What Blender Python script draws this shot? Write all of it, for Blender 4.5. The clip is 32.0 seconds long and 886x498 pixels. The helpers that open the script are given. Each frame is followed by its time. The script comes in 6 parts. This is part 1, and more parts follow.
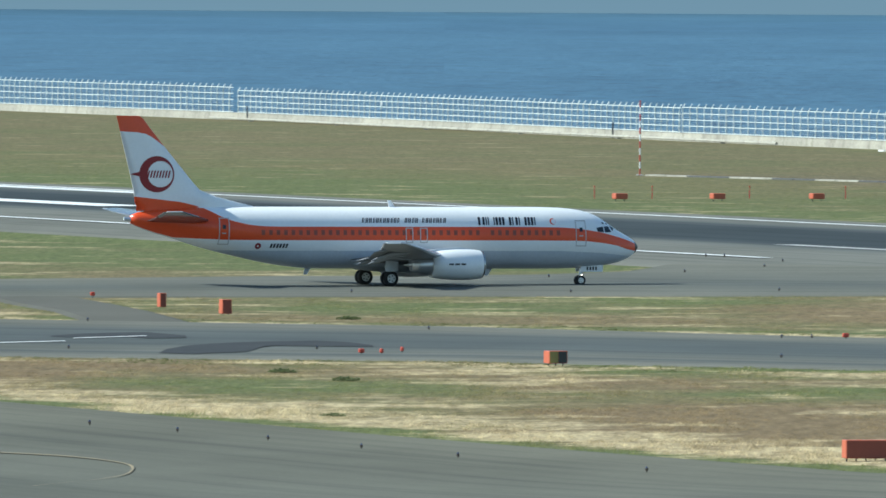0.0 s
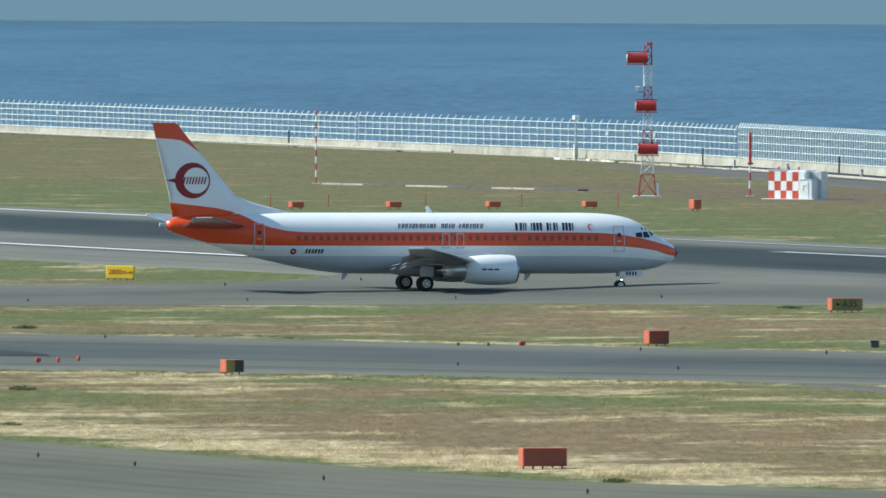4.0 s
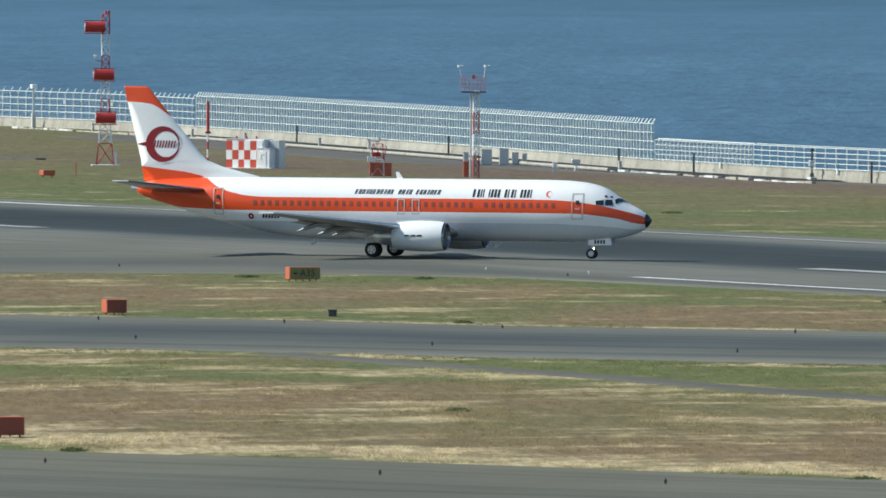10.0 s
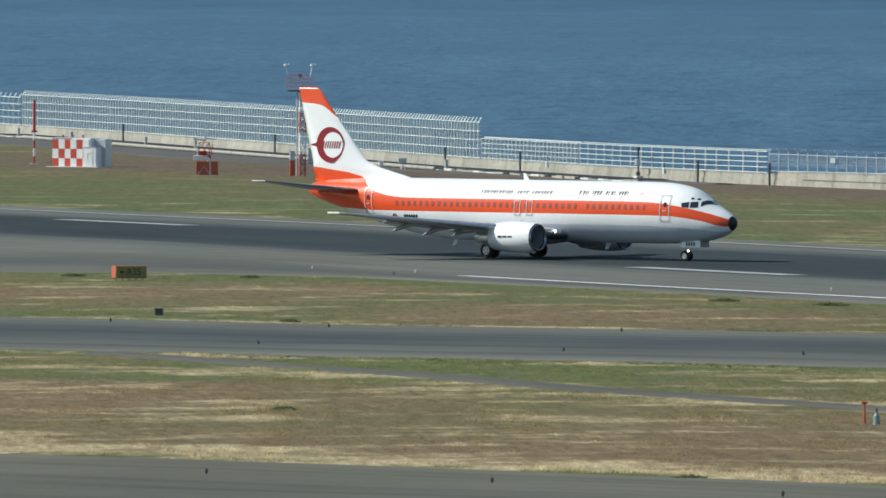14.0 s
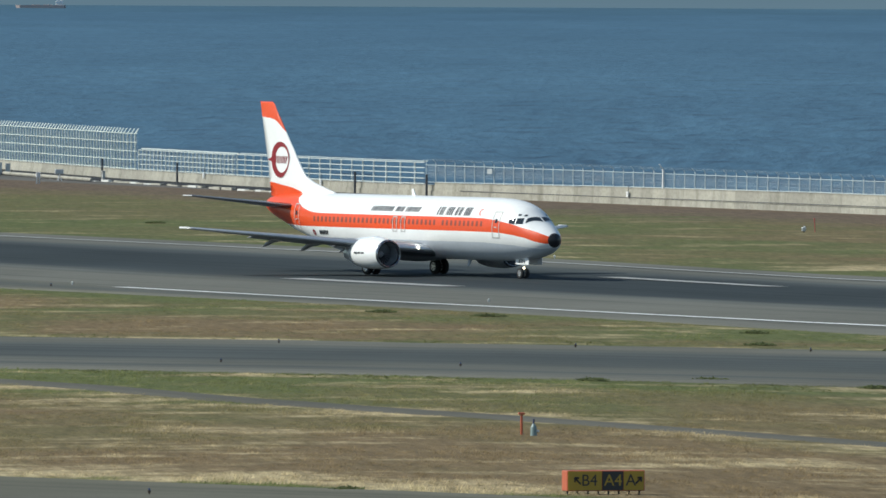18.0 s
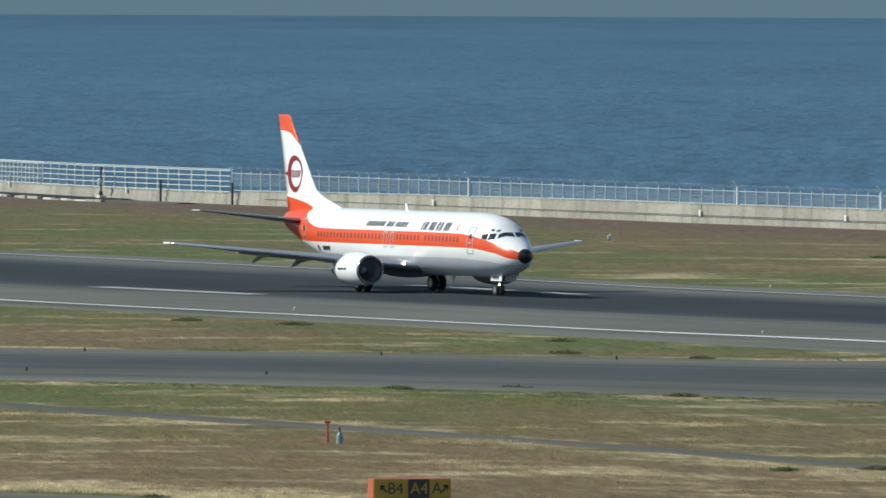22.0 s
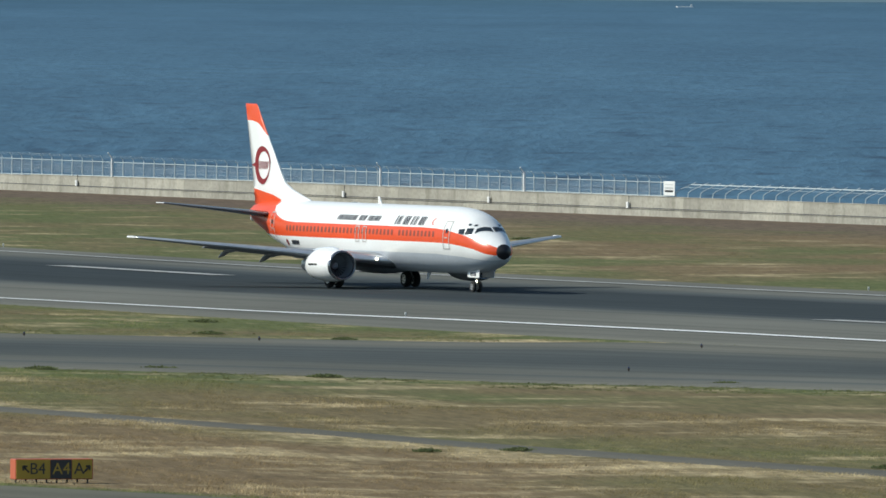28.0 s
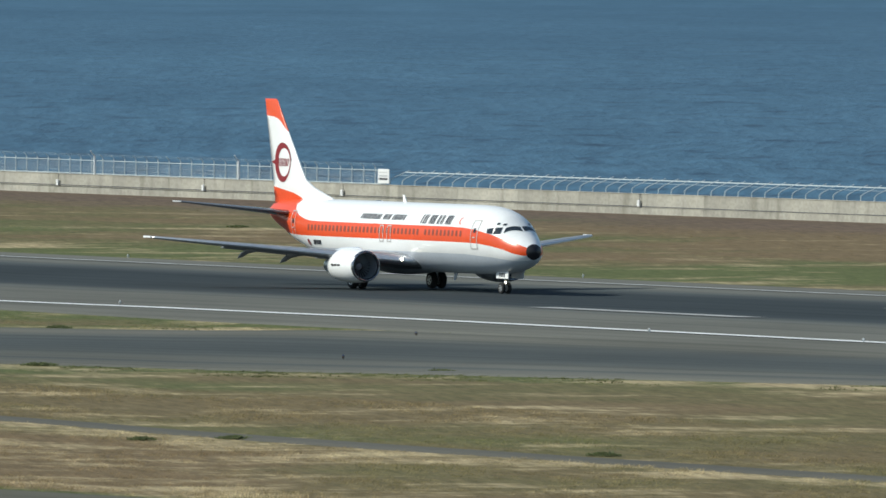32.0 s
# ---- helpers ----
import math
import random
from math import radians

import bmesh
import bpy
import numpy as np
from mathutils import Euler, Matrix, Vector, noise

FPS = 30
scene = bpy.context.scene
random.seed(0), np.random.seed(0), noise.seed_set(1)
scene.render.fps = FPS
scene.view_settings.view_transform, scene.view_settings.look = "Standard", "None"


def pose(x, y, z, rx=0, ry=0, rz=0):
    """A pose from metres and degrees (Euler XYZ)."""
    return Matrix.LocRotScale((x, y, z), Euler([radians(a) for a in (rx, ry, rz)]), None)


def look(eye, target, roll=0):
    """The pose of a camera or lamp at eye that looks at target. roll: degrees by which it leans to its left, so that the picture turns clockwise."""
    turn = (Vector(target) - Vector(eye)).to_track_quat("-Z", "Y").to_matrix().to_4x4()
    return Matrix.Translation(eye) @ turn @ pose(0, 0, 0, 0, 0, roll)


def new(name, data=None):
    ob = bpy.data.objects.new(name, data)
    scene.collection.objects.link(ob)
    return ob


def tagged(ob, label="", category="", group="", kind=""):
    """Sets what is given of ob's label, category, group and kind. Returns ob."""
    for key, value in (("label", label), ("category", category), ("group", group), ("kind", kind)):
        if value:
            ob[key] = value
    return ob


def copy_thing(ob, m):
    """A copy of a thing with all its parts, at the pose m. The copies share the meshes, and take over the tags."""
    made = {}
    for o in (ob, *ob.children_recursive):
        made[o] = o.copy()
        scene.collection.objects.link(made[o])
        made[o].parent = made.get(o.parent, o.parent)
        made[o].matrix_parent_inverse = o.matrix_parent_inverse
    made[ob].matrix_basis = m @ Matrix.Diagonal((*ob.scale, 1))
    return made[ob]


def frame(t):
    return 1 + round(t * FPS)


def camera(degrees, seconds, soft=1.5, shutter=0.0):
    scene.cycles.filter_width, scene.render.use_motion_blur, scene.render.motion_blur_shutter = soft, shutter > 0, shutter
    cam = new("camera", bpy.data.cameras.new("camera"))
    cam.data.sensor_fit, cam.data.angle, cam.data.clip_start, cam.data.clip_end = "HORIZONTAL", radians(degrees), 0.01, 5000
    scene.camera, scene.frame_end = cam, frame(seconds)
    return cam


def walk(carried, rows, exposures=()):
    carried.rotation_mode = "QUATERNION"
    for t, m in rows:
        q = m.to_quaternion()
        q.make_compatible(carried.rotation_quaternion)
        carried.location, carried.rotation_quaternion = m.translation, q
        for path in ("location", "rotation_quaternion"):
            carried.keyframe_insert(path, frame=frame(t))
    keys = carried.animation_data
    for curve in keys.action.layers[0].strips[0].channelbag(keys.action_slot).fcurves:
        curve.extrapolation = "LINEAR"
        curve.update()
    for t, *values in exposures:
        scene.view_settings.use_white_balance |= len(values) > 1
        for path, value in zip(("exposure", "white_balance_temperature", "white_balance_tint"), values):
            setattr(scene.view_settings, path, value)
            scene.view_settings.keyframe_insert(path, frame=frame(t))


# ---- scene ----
import functools

# The lens is long and the camera pans from one spot on a terrace.
EYE = (0.0, 0.0, 20.4)
cam = camera(3.2308, 32.0, soft=1.58, shutter=0.4)
PAN = [  # seconds, bearing, pitch and roll in degrees
    (0.0, 0.0000, -1.0070, 0.387), (0.5, 0.1834, -1.0020, 0.394), (1.0, 0.3393, -0.9859, 0.348), (1.5, 0.4653, -0.9834, 0.337),
    (2.0, 0.6060, -0.9775, 0.350), (2.5, 0.7647, -0.9809, 0.321), (3.0, 0.9422, -0.9789, 0.300), (3.5, 1.0630, -0.9757, 0.271),
    (5.5, 1.6524, -0.9495, 0.404), (6.0, 1.8394, -0.9545, 0.436), (6.5, 1.9993, -0.9601, 0.415), (7.0, 2.2151, -0.9862, 0.461),
    (7.5, 2.3907, -0.9914, 0.397), (8.0, 2.5125, -1.0024, 0.381), (8.5, 2.6806, -1.0017, 0.399), (9.0, 2.8683, -1.0097, 0.388),
    (9.5, 3.0246, -1.0232, 0.330), (10.0, 3.1591, -1.0724, 0.328), (10.5, 3.2470, -1.0989, 0.349), (11.0, 3.2970, -1.0901, 0.332),
    (11.5, 3.3269, -1.0875, 0.353), (12.0, 3.3488, -1.0881, 0.309), (12.5, 3.3785, -1.0866, 0.324), (13.0, 3.4531, -1.0844, 0.307),
    (13.5, 3.6206, -1.0781, 0.319), (15.5, 4.2655, -1.0465, 0.325), (16.0, 4.4460, -1.0284, 0.349), (16.5, 4.6543, -1.0450, 0.321),
    (17.0, 4.8406, -1.0455, 0.309), (17.5, 4.9650, -1.0398, 0.323), (18.0, 5.0430, -1.0257, 0.306), (18.5, 5.1298, -1.0269, 0.268),
    (19.0, 5.1478, -1.0308, 0.295), (19.5, 5.1447, -1.0290, 0.281), (20.0, 5.1723, -1.0171, 0.320), (20.5, 5.2082, -1.0172, 0.264),
    (21.0, 5.4543, -1.0110, 0.316), (21.5, 5.6258, -1.0027, 0.252), (22.0, 5.7515, -0.9923, 0.256), (22.5, 5.9098, -0.9823, 0.284),
    (23.0, 6.0516, -0.9799, 0.249), (23.5, 6.1750, -0.9861, 0.252), (24.0, 6.2725, -0.9894, 0.300), (24.5, 6.3946, -0.9877, 0.251),
    (26.5, 6.6636, -1.0036, 0.363), (27.0, 6.8348, -1.0235, 0.429), (27.5, 6.9819, -1.0429, 0.383), (28.0, 7.0543, -1.0547, 0.423),
    (28.5, 7.1431, -1.0543, 0.371), (29.0, 7.2552, -1.0612, 0.431), (29.5, 7.4015, -1.0657, 0.405), (30.0, 7.4896, -1.0772, 0.414),
    (30.5, 7.6006, -1.0862, 0.378), (31.0, 7.7487, -1.0891, 0.423), (31.5, 7.9363, -1.0907, 0.420), (32.0, 8.0963, -1.0918, 0.350),
]


def aim(bearing, pitch, roll):
    b, p = radians(bearing), radians(pitch)
    way = (math.sin(b) * math.cos(p), math.cos(b) * math.cos(p), math.sin(p))
    return look(EYE, [e + 1000 * w for e, w in zip(EYE, way)], roll)


walk(cam, [(t, aim(b, p, r)) for t, b, p, r in PAN],
     exposures=[(0.0, 0.69, 5950, -2), (6.0, 0.59, 6150, 1), (10.0, 0.41, 6250, 3), (13.0, 0.25, 6300, 3), (20.0, 0.08, 6300, 2), (32.0, 0.08, 6350, 2)])

# ---- light ----
SUN_BEARING, SUN_HEIGHT = -84.0, 38.0
sun = new("sun", bpy.data.lights.new("sun", "SUN"))
sun.data.energy, sun.data.angle, sun.data.color = 4.3, radians(0.6), (1.0, 0.95, 0.87)
sb, sh = radians(SUN_BEARING), radians(SUN_HEIGHT)
SUN_WAY = Vector((math.sin(sb) * math.cos(sh), math.cos(sb) * math.cos(sh), math.sin(sh)))
sun.matrix_world = look(SUN_WAY * 500, (0, 0, 0))

world = bpy.data.worlds.new("sky")
scene.world = world
world.use_nodes = True
wn = world.node_tree.nodes
sky = wn.new("ShaderNodeTexSky")
sky.sky_type, sky.sun_disc = "NISHITA", False
sky.sun_elevation, sky.sun_rotation = sh, sb
sky.air_density, sky.dust_density, sky.ozone_density = 1.0, 0.5, 2.0
world.node_tree.links.new(sky.outputs[0], wn["Background"].inputs[0])
wn["Background"].inputs[1].default_value = 0.098


# ---- materials ----
def socket(m, name):
    return m.node_tree.nodes["Principled BSDF"].inputs[name]


def plain(name, colour, rough=0.5, metal=0.0, wear=0.12, scale=1.5, bump=0.0):
    """A paint, plastic or metal with mottling at two scales."""
    m = bpy.data.materials.new(name)
    m.use_nodes = True
    nt = m.node_tree
    n, l = nt.nodes, nt.links
    co = n.new("ShaderNodeTexCoord")
    big, fine, mix = n.new("ShaderNodeTexNoise"), n.new("ShaderNodeTexNoise"), n.new("ShaderNodeMath")
    big.inputs["Scale"].default_value, fine.inputs["Scale"].default_value = scale, scale * 9
    big.inputs["Detail"].default_value = 5
    l.new(co.outputs["Object"], big.inputs["Vector"])
    l.new(co.outputs["Object"], fine.inputs["Vector"])
    mix.operation = "MULTIPLY"
    l.new(big.outputs[0], mix.inputs[0])
    l.new(fine.outputs[0], mix.inputs[1])
    ramp = n.new("ShaderNodeValToRGB")
    e = ramp.color_ramp.elements
    e[0].position, e[1].position = 0.1, 0.4
    e[0].color = (*[c * (1 - wear) for c in colour], 1)
    e[1].color = (*[min(1, c * (1 + wear * 0.4)) for c in colour], 1)
    l.new(mix.outputs[0], ramp.inputs[0])
    l.new(ramp.outputs[0], socket(m, "Base Color"))
    socket(m, "Roughness").default_value, socket(m, "Metallic").default_value = rough, metal
    if bump:
        b = n.new("ShaderNodeBump")
        b.inputs["Strength"].default_value, b.inputs["Distance"].default_value = bump, 0.02
        l.new(fine.outputs[0], b.inputs["Height"])
        l.new(b.outputs[0], socket(m, "Normal"))
    return m


def noise_node(nt, scale, detail=4, rough=0.55, stretch=None, source="Object"):
    co = nt.nodes.new("ShaderNodeTexCoord")
    t = nt.nodes.new("ShaderNodeTexNoise")
    t.inputs["Scale"].default_value, t.inputs["Detail"].default_value, t.inputs["Roughness"].default_value = scale, detail, rough
    if stretch:
        mp = nt.nodes.new("ShaderNodeMapping")
        mp.inputs["Scale"].default_value = stretch[:3]
        mp.inputs["Rotation"].default_value = (0, 0, stretch[3])
        nt.links.new(co.outputs[source], mp.inputs["Vector"])
        nt.links.new(mp.outputs[0], t.inputs["Vector"])
    else:
        nt.links.new(co.outputs[source], t.inputs["Vector"])
    return t


def ramp_node(nt, source, stops):
    r = nt.nodes.new("ShaderNodeValToRGB")
    e = r.color_ramp.elements
    e.remove(e[1])
    e[0].position, e[0].color = stops[0][0], (*stops[0][1], 1)
    for p, c in stops[1:]:
        e.new(p).color = (*c, 1)
    nt.links.new(source, r.inputs[0])
    return r


def mixed(nt, factor, a, b, mode="MIX"):
    m = nt.nodes.new("ShaderNodeMix")
    m.data_type, m.blend_type = "RGBA", mode
    for s, v in ((m.inputs[0], factor), (m.inputs[6], a), (m.inputs[7], b)):
        if isinstance(v, (int, float)):
            s.default_value = v
        elif isinstance(v, tuple):
            s.default_value = (*v, 1)
        else:
            nt.links.new(v, s)
    return m.outputs[2]


def along(nt, a, b, c):
    """The sum a * x + b * y + c of the place on the ground."""
    co = nt.nodes.new("ShaderNodeTexCoord")
    dot, add = nt.nodes.new("ShaderNodeVectorMath"), nt.nodes.new("ShaderNodeMath")
    dot.operation, add.operation = "DOT_PRODUCT", "ADD"
    dot.inputs[1].default_value, add.inputs[1].default_value = (a, b, 0), c
    nt.links.new(co.outputs["Object"], dot.inputs[0])
    nt.links.new(dot.outputs["Value"], add.inputs[0])
    return add.outputs[0]


def wobbled(nt, value, wave, amount):
    """A value shifted to and fro by a noise."""
    k = nt.nodes.new("ShaderNodeMath")
    k.operation, k.inputs[1].default_value = "MULTIPLY_ADD", amount
    nt.links.new(wave, k.inputs[0])
    nt.links.new(value, k.inputs[2])
    return k.outputs[0]


def grass_material():
    m = bpy.data.materials.new("airfield_grass")
    m.use_nodes = True
    nt = m.node_tree
    patches = noise_node(nt, 0.032, 5, 0.6, (1, 0.6, 1, 0.3))
    straw = noise_node(nt, 0.24, 8, 0.71, (0.38, 0.40, 1, -0.05))
    tuft = noise_node(nt, 1.3, 4, 0.65, (1.0, 0.14, 1, 0))
    fine = noise_node(nt, 3.0, 4, 0.7, (1.0, 0.12, 1, 0.05))
    drift = noise_node(nt, 0.02, 4, 0.6)
    # strips along the runway: metres across it, from 200 to 600
    across = wobbled(nt, along(nt, 0.940 / 400, 0.342 / 400, -0.5 - 0.025), drift.outputs[0], 0.05)
    lush = ramp_node(nt, across, [(0.10, (0.16, 0.16, 0.16)), (0.20, (0.16, 0.16, 0.16)), (0.25, (0.42, 0.42, 0.42)), (0.33, (0.38, 0.38, 0.38)), (0.40, (0.26, 0.26, 0.26)), (0.445, (0.32, 0.32, 0.32)), (0.475, (0.60, 0.60, 0.60)), (0.67, (0.52, 0.52, 0.52)), (0.70, (0.40, 0.40, 0.40)), (0.74, (0.26, 0.26, 0.26)), (0.80, (0.18, 0.18, 0.18)), (0.88, (0.05, 0.05, 0.05))])
    run = wobbled(nt, along(nt, 0.342 / 2000, -0.940 / 2000, 0.875), drift.outputs[0], 0.05)
    far_green = ramp_node(nt, run, [(0.12, (0.48, 0.48, 0.48)), (0.25, (0.46, 0.46, 0.46)), (0.35, (0.38, 0.38, 0.38)), (0.42, (0.02, 0.02, 0.02)), (0.52, (0, 0, 0)), (0.55, (0.14, 0.14, 0.14)), (0.58, (0, 0, 0))])
    wet = mixed(nt, 1.0, lush.outputs[0], far_green.outputs[0], "ADD")
    spots = ramp_node(nt, patches.outputs[0], [(0.36, (0.6, 0.6, 0.6)), (0.58, (0, 0, 0))])
    fewer = ramp_node(nt, along(nt, 0.342 / 2000, -0.940 / 2000, 1.0), [(0.36, (0.3, 0.3, 0.3)), (0.52, (1, 1, 1)), (0.63, (1, 1, 1)), (0.70, (0.55, 0.55, 0.55))])
    wet = mixed(nt, 1.0, wet, mixed(nt, 1.0, spots.outputs[0], fewer.outputs[0], "MULTIPLY"), "ADD")
    edge, link = nt.nodes.new("ShaderNodeAttribute"), nt.nodes.new("ShaderNodeAttribute")
    edge.attribute_name, link.attribute_name = "apron_gap", "link_gap"
    rim = wobbled(nt, edge.outputs["Fac"], straw.outputs[0], 0.12)
    bank = wobbled(nt, link.outputs["Fac"], straw.outputs[0], 0.3)
    wet = mixed(nt, 1.0, wet, ramp_node(nt, rim, [(0.06, (0.7, 0.7, 0.7)), (0.13, (0.55, 0.55, 0.55)), (0.20, (0, 0, 0))]).outputs[0], "ADD")
    wet = mixed(nt, 1.0, wet, ramp_node(nt, bank, [(0.15, (0.34, 0.34, 0.34)), (0.26, (0.22, 0.22, 0.22)), (0.40, (0, 0, 0))]).outputs[0], "ADD")
    f1 = ramp_node(nt, wet, [(0.30, (1, 1, 1)), (0.85, (0, 0, 0))])
    green = ramp_node(nt, tuft.outputs[0], [(0.3, (0.082, 0.098, 0.040)), (0.7, (0.128, 0.140, 0.058))])
    dry = ramp_node(nt, tuft.outputs[0], [(0.3, (0.130, 0.096, 0.055)), (0.72, (0.204, 0.150, 0.087))])
    pale = ramp_node(nt, tuft.outputs[0], [(0.3, (0.225, 0.177, 0.103)), (0.7, (0.51, 0.42, 0.26))])
    # straw is thick in the near field and thins out towards the runway
    thick = ramp_node(nt, across, [(0.095, (0.02, 0.02, 0.02)), (0.108, (0.1, 0.1, 0.1)), (0.128, (0.08, 0.08, 0.08)), (0.155, (0.0, 0.0, 0.0)), (0.185, (0.02, 0.02, 0.02)), (0.2, (0.075, 0.075, 0.075)), (0.215, (0.02, 0.02, 0.02)), (0.228, (0.0, 0.0, 0.0)), (0.236, (0.11, 0.11, 0.11)), (0.248, (0.11, 0.11, 0.11)), (0.256, (0.0, 0.0, 0.0)), (0.275, (0.01, 0.01, 0.01)), (0.29, (0.03, 0.03, 0.03)), (0.33, (0.025, 0.025, 0.025)), (0.45, (0, 0, 0)), (0.66, (0, 0, 0)), (0.69, (0.05, 0.05, 0.05)), (0.75, (0, 0, 0))])
    dense = ramp_node(nt, rim, [(0.12, (0, 0, 0)), (0.19, (0.11, 0.11, 0.11)), (0.32, (0.08, 0.08, 0.08)), (0.50, (0, 0, 0))])
    bare = ramp_node(nt, bank, [(0.15, (0, 0, 0)), (0.30, (1, 1, 1))])
    sheaf = ramp_node(nt, bank, [(0.17, (0, 0, 0)), (0.21, (0.09, 0.09, 0.09)), (0.28, (0.09, 0.09, 0.09)), (0.34, (0, 0, 0))])
    ripe = ramp_node(nt, along(nt, 0.342 / 2000, -0.940 / 2000, 1.0), [(0.655, (0, 0, 0)), (0.71, (0.025, 0.025, 0.025))])
    more = mixed(nt, 1.0, mixed(nt, 1.0, thick.outputs[0], bare.outputs[0], "MULTIPLY"), dense.outputs[0], "ADD")
    more = mixed(nt, 1.0, more, mixed(nt, 1.0, ripe.outputs[0], bare.outputs[0], "MULTIPLY"), "ADD")
    more = mixed(nt, 1.0, more, sheaf.outputs[0], "ADD")
    clump = noise_node(nt, 0.055, 3, 0.5, (1.0, 0.55, 1, 0.1))
    clumps = ramp_node(nt, clump.outputs[0], [(0.40, (0, 0, 0)), (0.62, (0.09, 0.09, 0.09))])
    more = mixed(nt, 1.0, more, mixed(nt, 1.0, clumps.outputs[0], fewer.outputs[0], "MULTIPLY"), "ADD")
    f2 = ramp_node(nt, mixed(nt, 1.0, straw.outputs[0], more, "ADD"), [(0.59, (0, 0, 0)), (0.66, (0.5, 0.5, 0.5)), (0.74, (1, 1, 1))])
    a = mixed(nt, f1.outputs[0], green.outputs[0], dry.outputs[0])
    b = mixed(nt, f2.outputs[0], a, pale.outputs[0])
    # trodden earth shows through towards the sea wall
    soil = ramp_node(nt, wobbled(nt, along(nt, 0.940 / 500, 0.342 / 500, -0.42), straw.outputs[0], 0.13), [(0.742, (0, 0, 0)), (0.782, (0.9, 0.9, 0.9))])
    soil_run = ramp_node(nt, run, [(0.15, (0.1, 0.1, 0.1)), (0.22, (1, 1, 1))])
    b = mixed(nt, mixed(nt, 1.0, soil.outputs[0], soil_run.outputs[0], "MULTIPLY"), b, ramp_node(nt, tuft.outputs[0], [(0.3, (0.108, 0.078, 0.061)), (0.7, (0.158, 0.116, 0.089))]).outputs[0])
    g = ramp_node(nt, fine.outputs[0], [(0.3, (0.78, 0.79, 0.78)), (0.7, (1.2, 1.19, 1.17))])
    b = mixed(nt, 1.0, b, g.outputs[0], "MULTIPLY")
    geo = nt.nodes.new("ShaderNodeNewGeometry")          # blade by blade
    each = ramp_node(nt, geo.outputs["Random Per Island"], [(0.0, (0.82, 0.85, 0.82)), (0.5, (0.95, 0.95, 0.94)), (1.0, (1.24, 1.20, 1.14))])
    b = mixed(nt, 1.0, b, each.outputs[0], "MULTIPLY")
    nt.links.new(b, socket(m, "Base Color"))
    socket(m, "Roughness").default_value = 0.95
    socket(m, "Specular IOR Level").default_value = 0.1
    bp = nt.nodes.new("ShaderNodeBump")
    bp.inputs["Strength"].default_value, bp.inputs["Distance"].default_value = 0.4, 0.2
    nt.links.new(tuft.outputs[0], bp.inputs["Height"])
    nt.links.new(bp.outputs[0], socket(m, "Normal"))
    return m


def paving(name, colour, profile=None, rough=0.85, wander=0.05, wide=30.0):
    """Asphalt: blotches, fine grain, and wear that follows the run of the traffic.
    profile: (share of the width, brightness) from edge to edge; wide: the width in metres."""
    m = bpy.data.materials.new(name)
    m.use_nodes = True
    nt = m.node_tree
    blot = noise_node(nt, 0.05, 5, 0.6, (1, 0.5, 1, 0))
    grain = noise_node(nt, 3.0, 3, 0.7)
    c = ramp_node(nt, blot.outputs[0], [(0.3, tuple(q * 0.84 for q in colour)), (0.7, tuple(q * 1.14 for q in colour))]).outputs[0]
    g = ramp_node(nt, grain.outputs[0], [(0.3, (0.92, 0.92, 0.92)), (0.7, (1.07, 1.07, 1.07))])
    c = mixed(nt, 1.0, c, g.outputs[0], "MULTIPLY")
    if profile:
        # u runs across, v along (hundreds of metres)
        wave = noise_node(nt, 1.0, 4, 0.55, (6.0, 2.5, 1, 0), "UV")
        streaks = noise_node(nt, 1.0, 4, 0.6, (wide / 1.6, 1.2, 1, 0), "UV")
        uv, sep = nt.nodes.new("ShaderNodeTexCoord"), nt.nodes.new("ShaderNodeSeparateXYZ")
        nt.links.new(uv.outputs["UV"], sep.inputs[0])
        u = wobbled(nt, sep.outputs[0], wave.outputs[0], 2 * wander)
        # darker wear also turns bluer, with reflected sky mixed into the colour
        w = ramp_node(nt, u, [(p + wander, (b, b * (1.0 + 0.28 * max(0, 1 - b)), b * (1.0 + 0.70 * max(0, 1 - b)))) for p, b in profile])
        c = mixed(nt, 1.0, c, w.outputs[0], "MULTIPLY")
        k = ramp_node(nt, streaks.outputs[0], [(0.34, (0.72, 0.73, 0.75)), (0.5, (1.0, 1.0, 1.0)), (0.7, (1.08, 1.08, 1.08))])
        c = mixed(nt, 0.8, c, k.outputs[0], "MULTIPLY")
    nt.links.new(c, socket(m, "Base Color"))
    socket(m, "Roughness").default_value = rough
    socket(m, "Specular IOR Level").default_value = 0.06
    return m


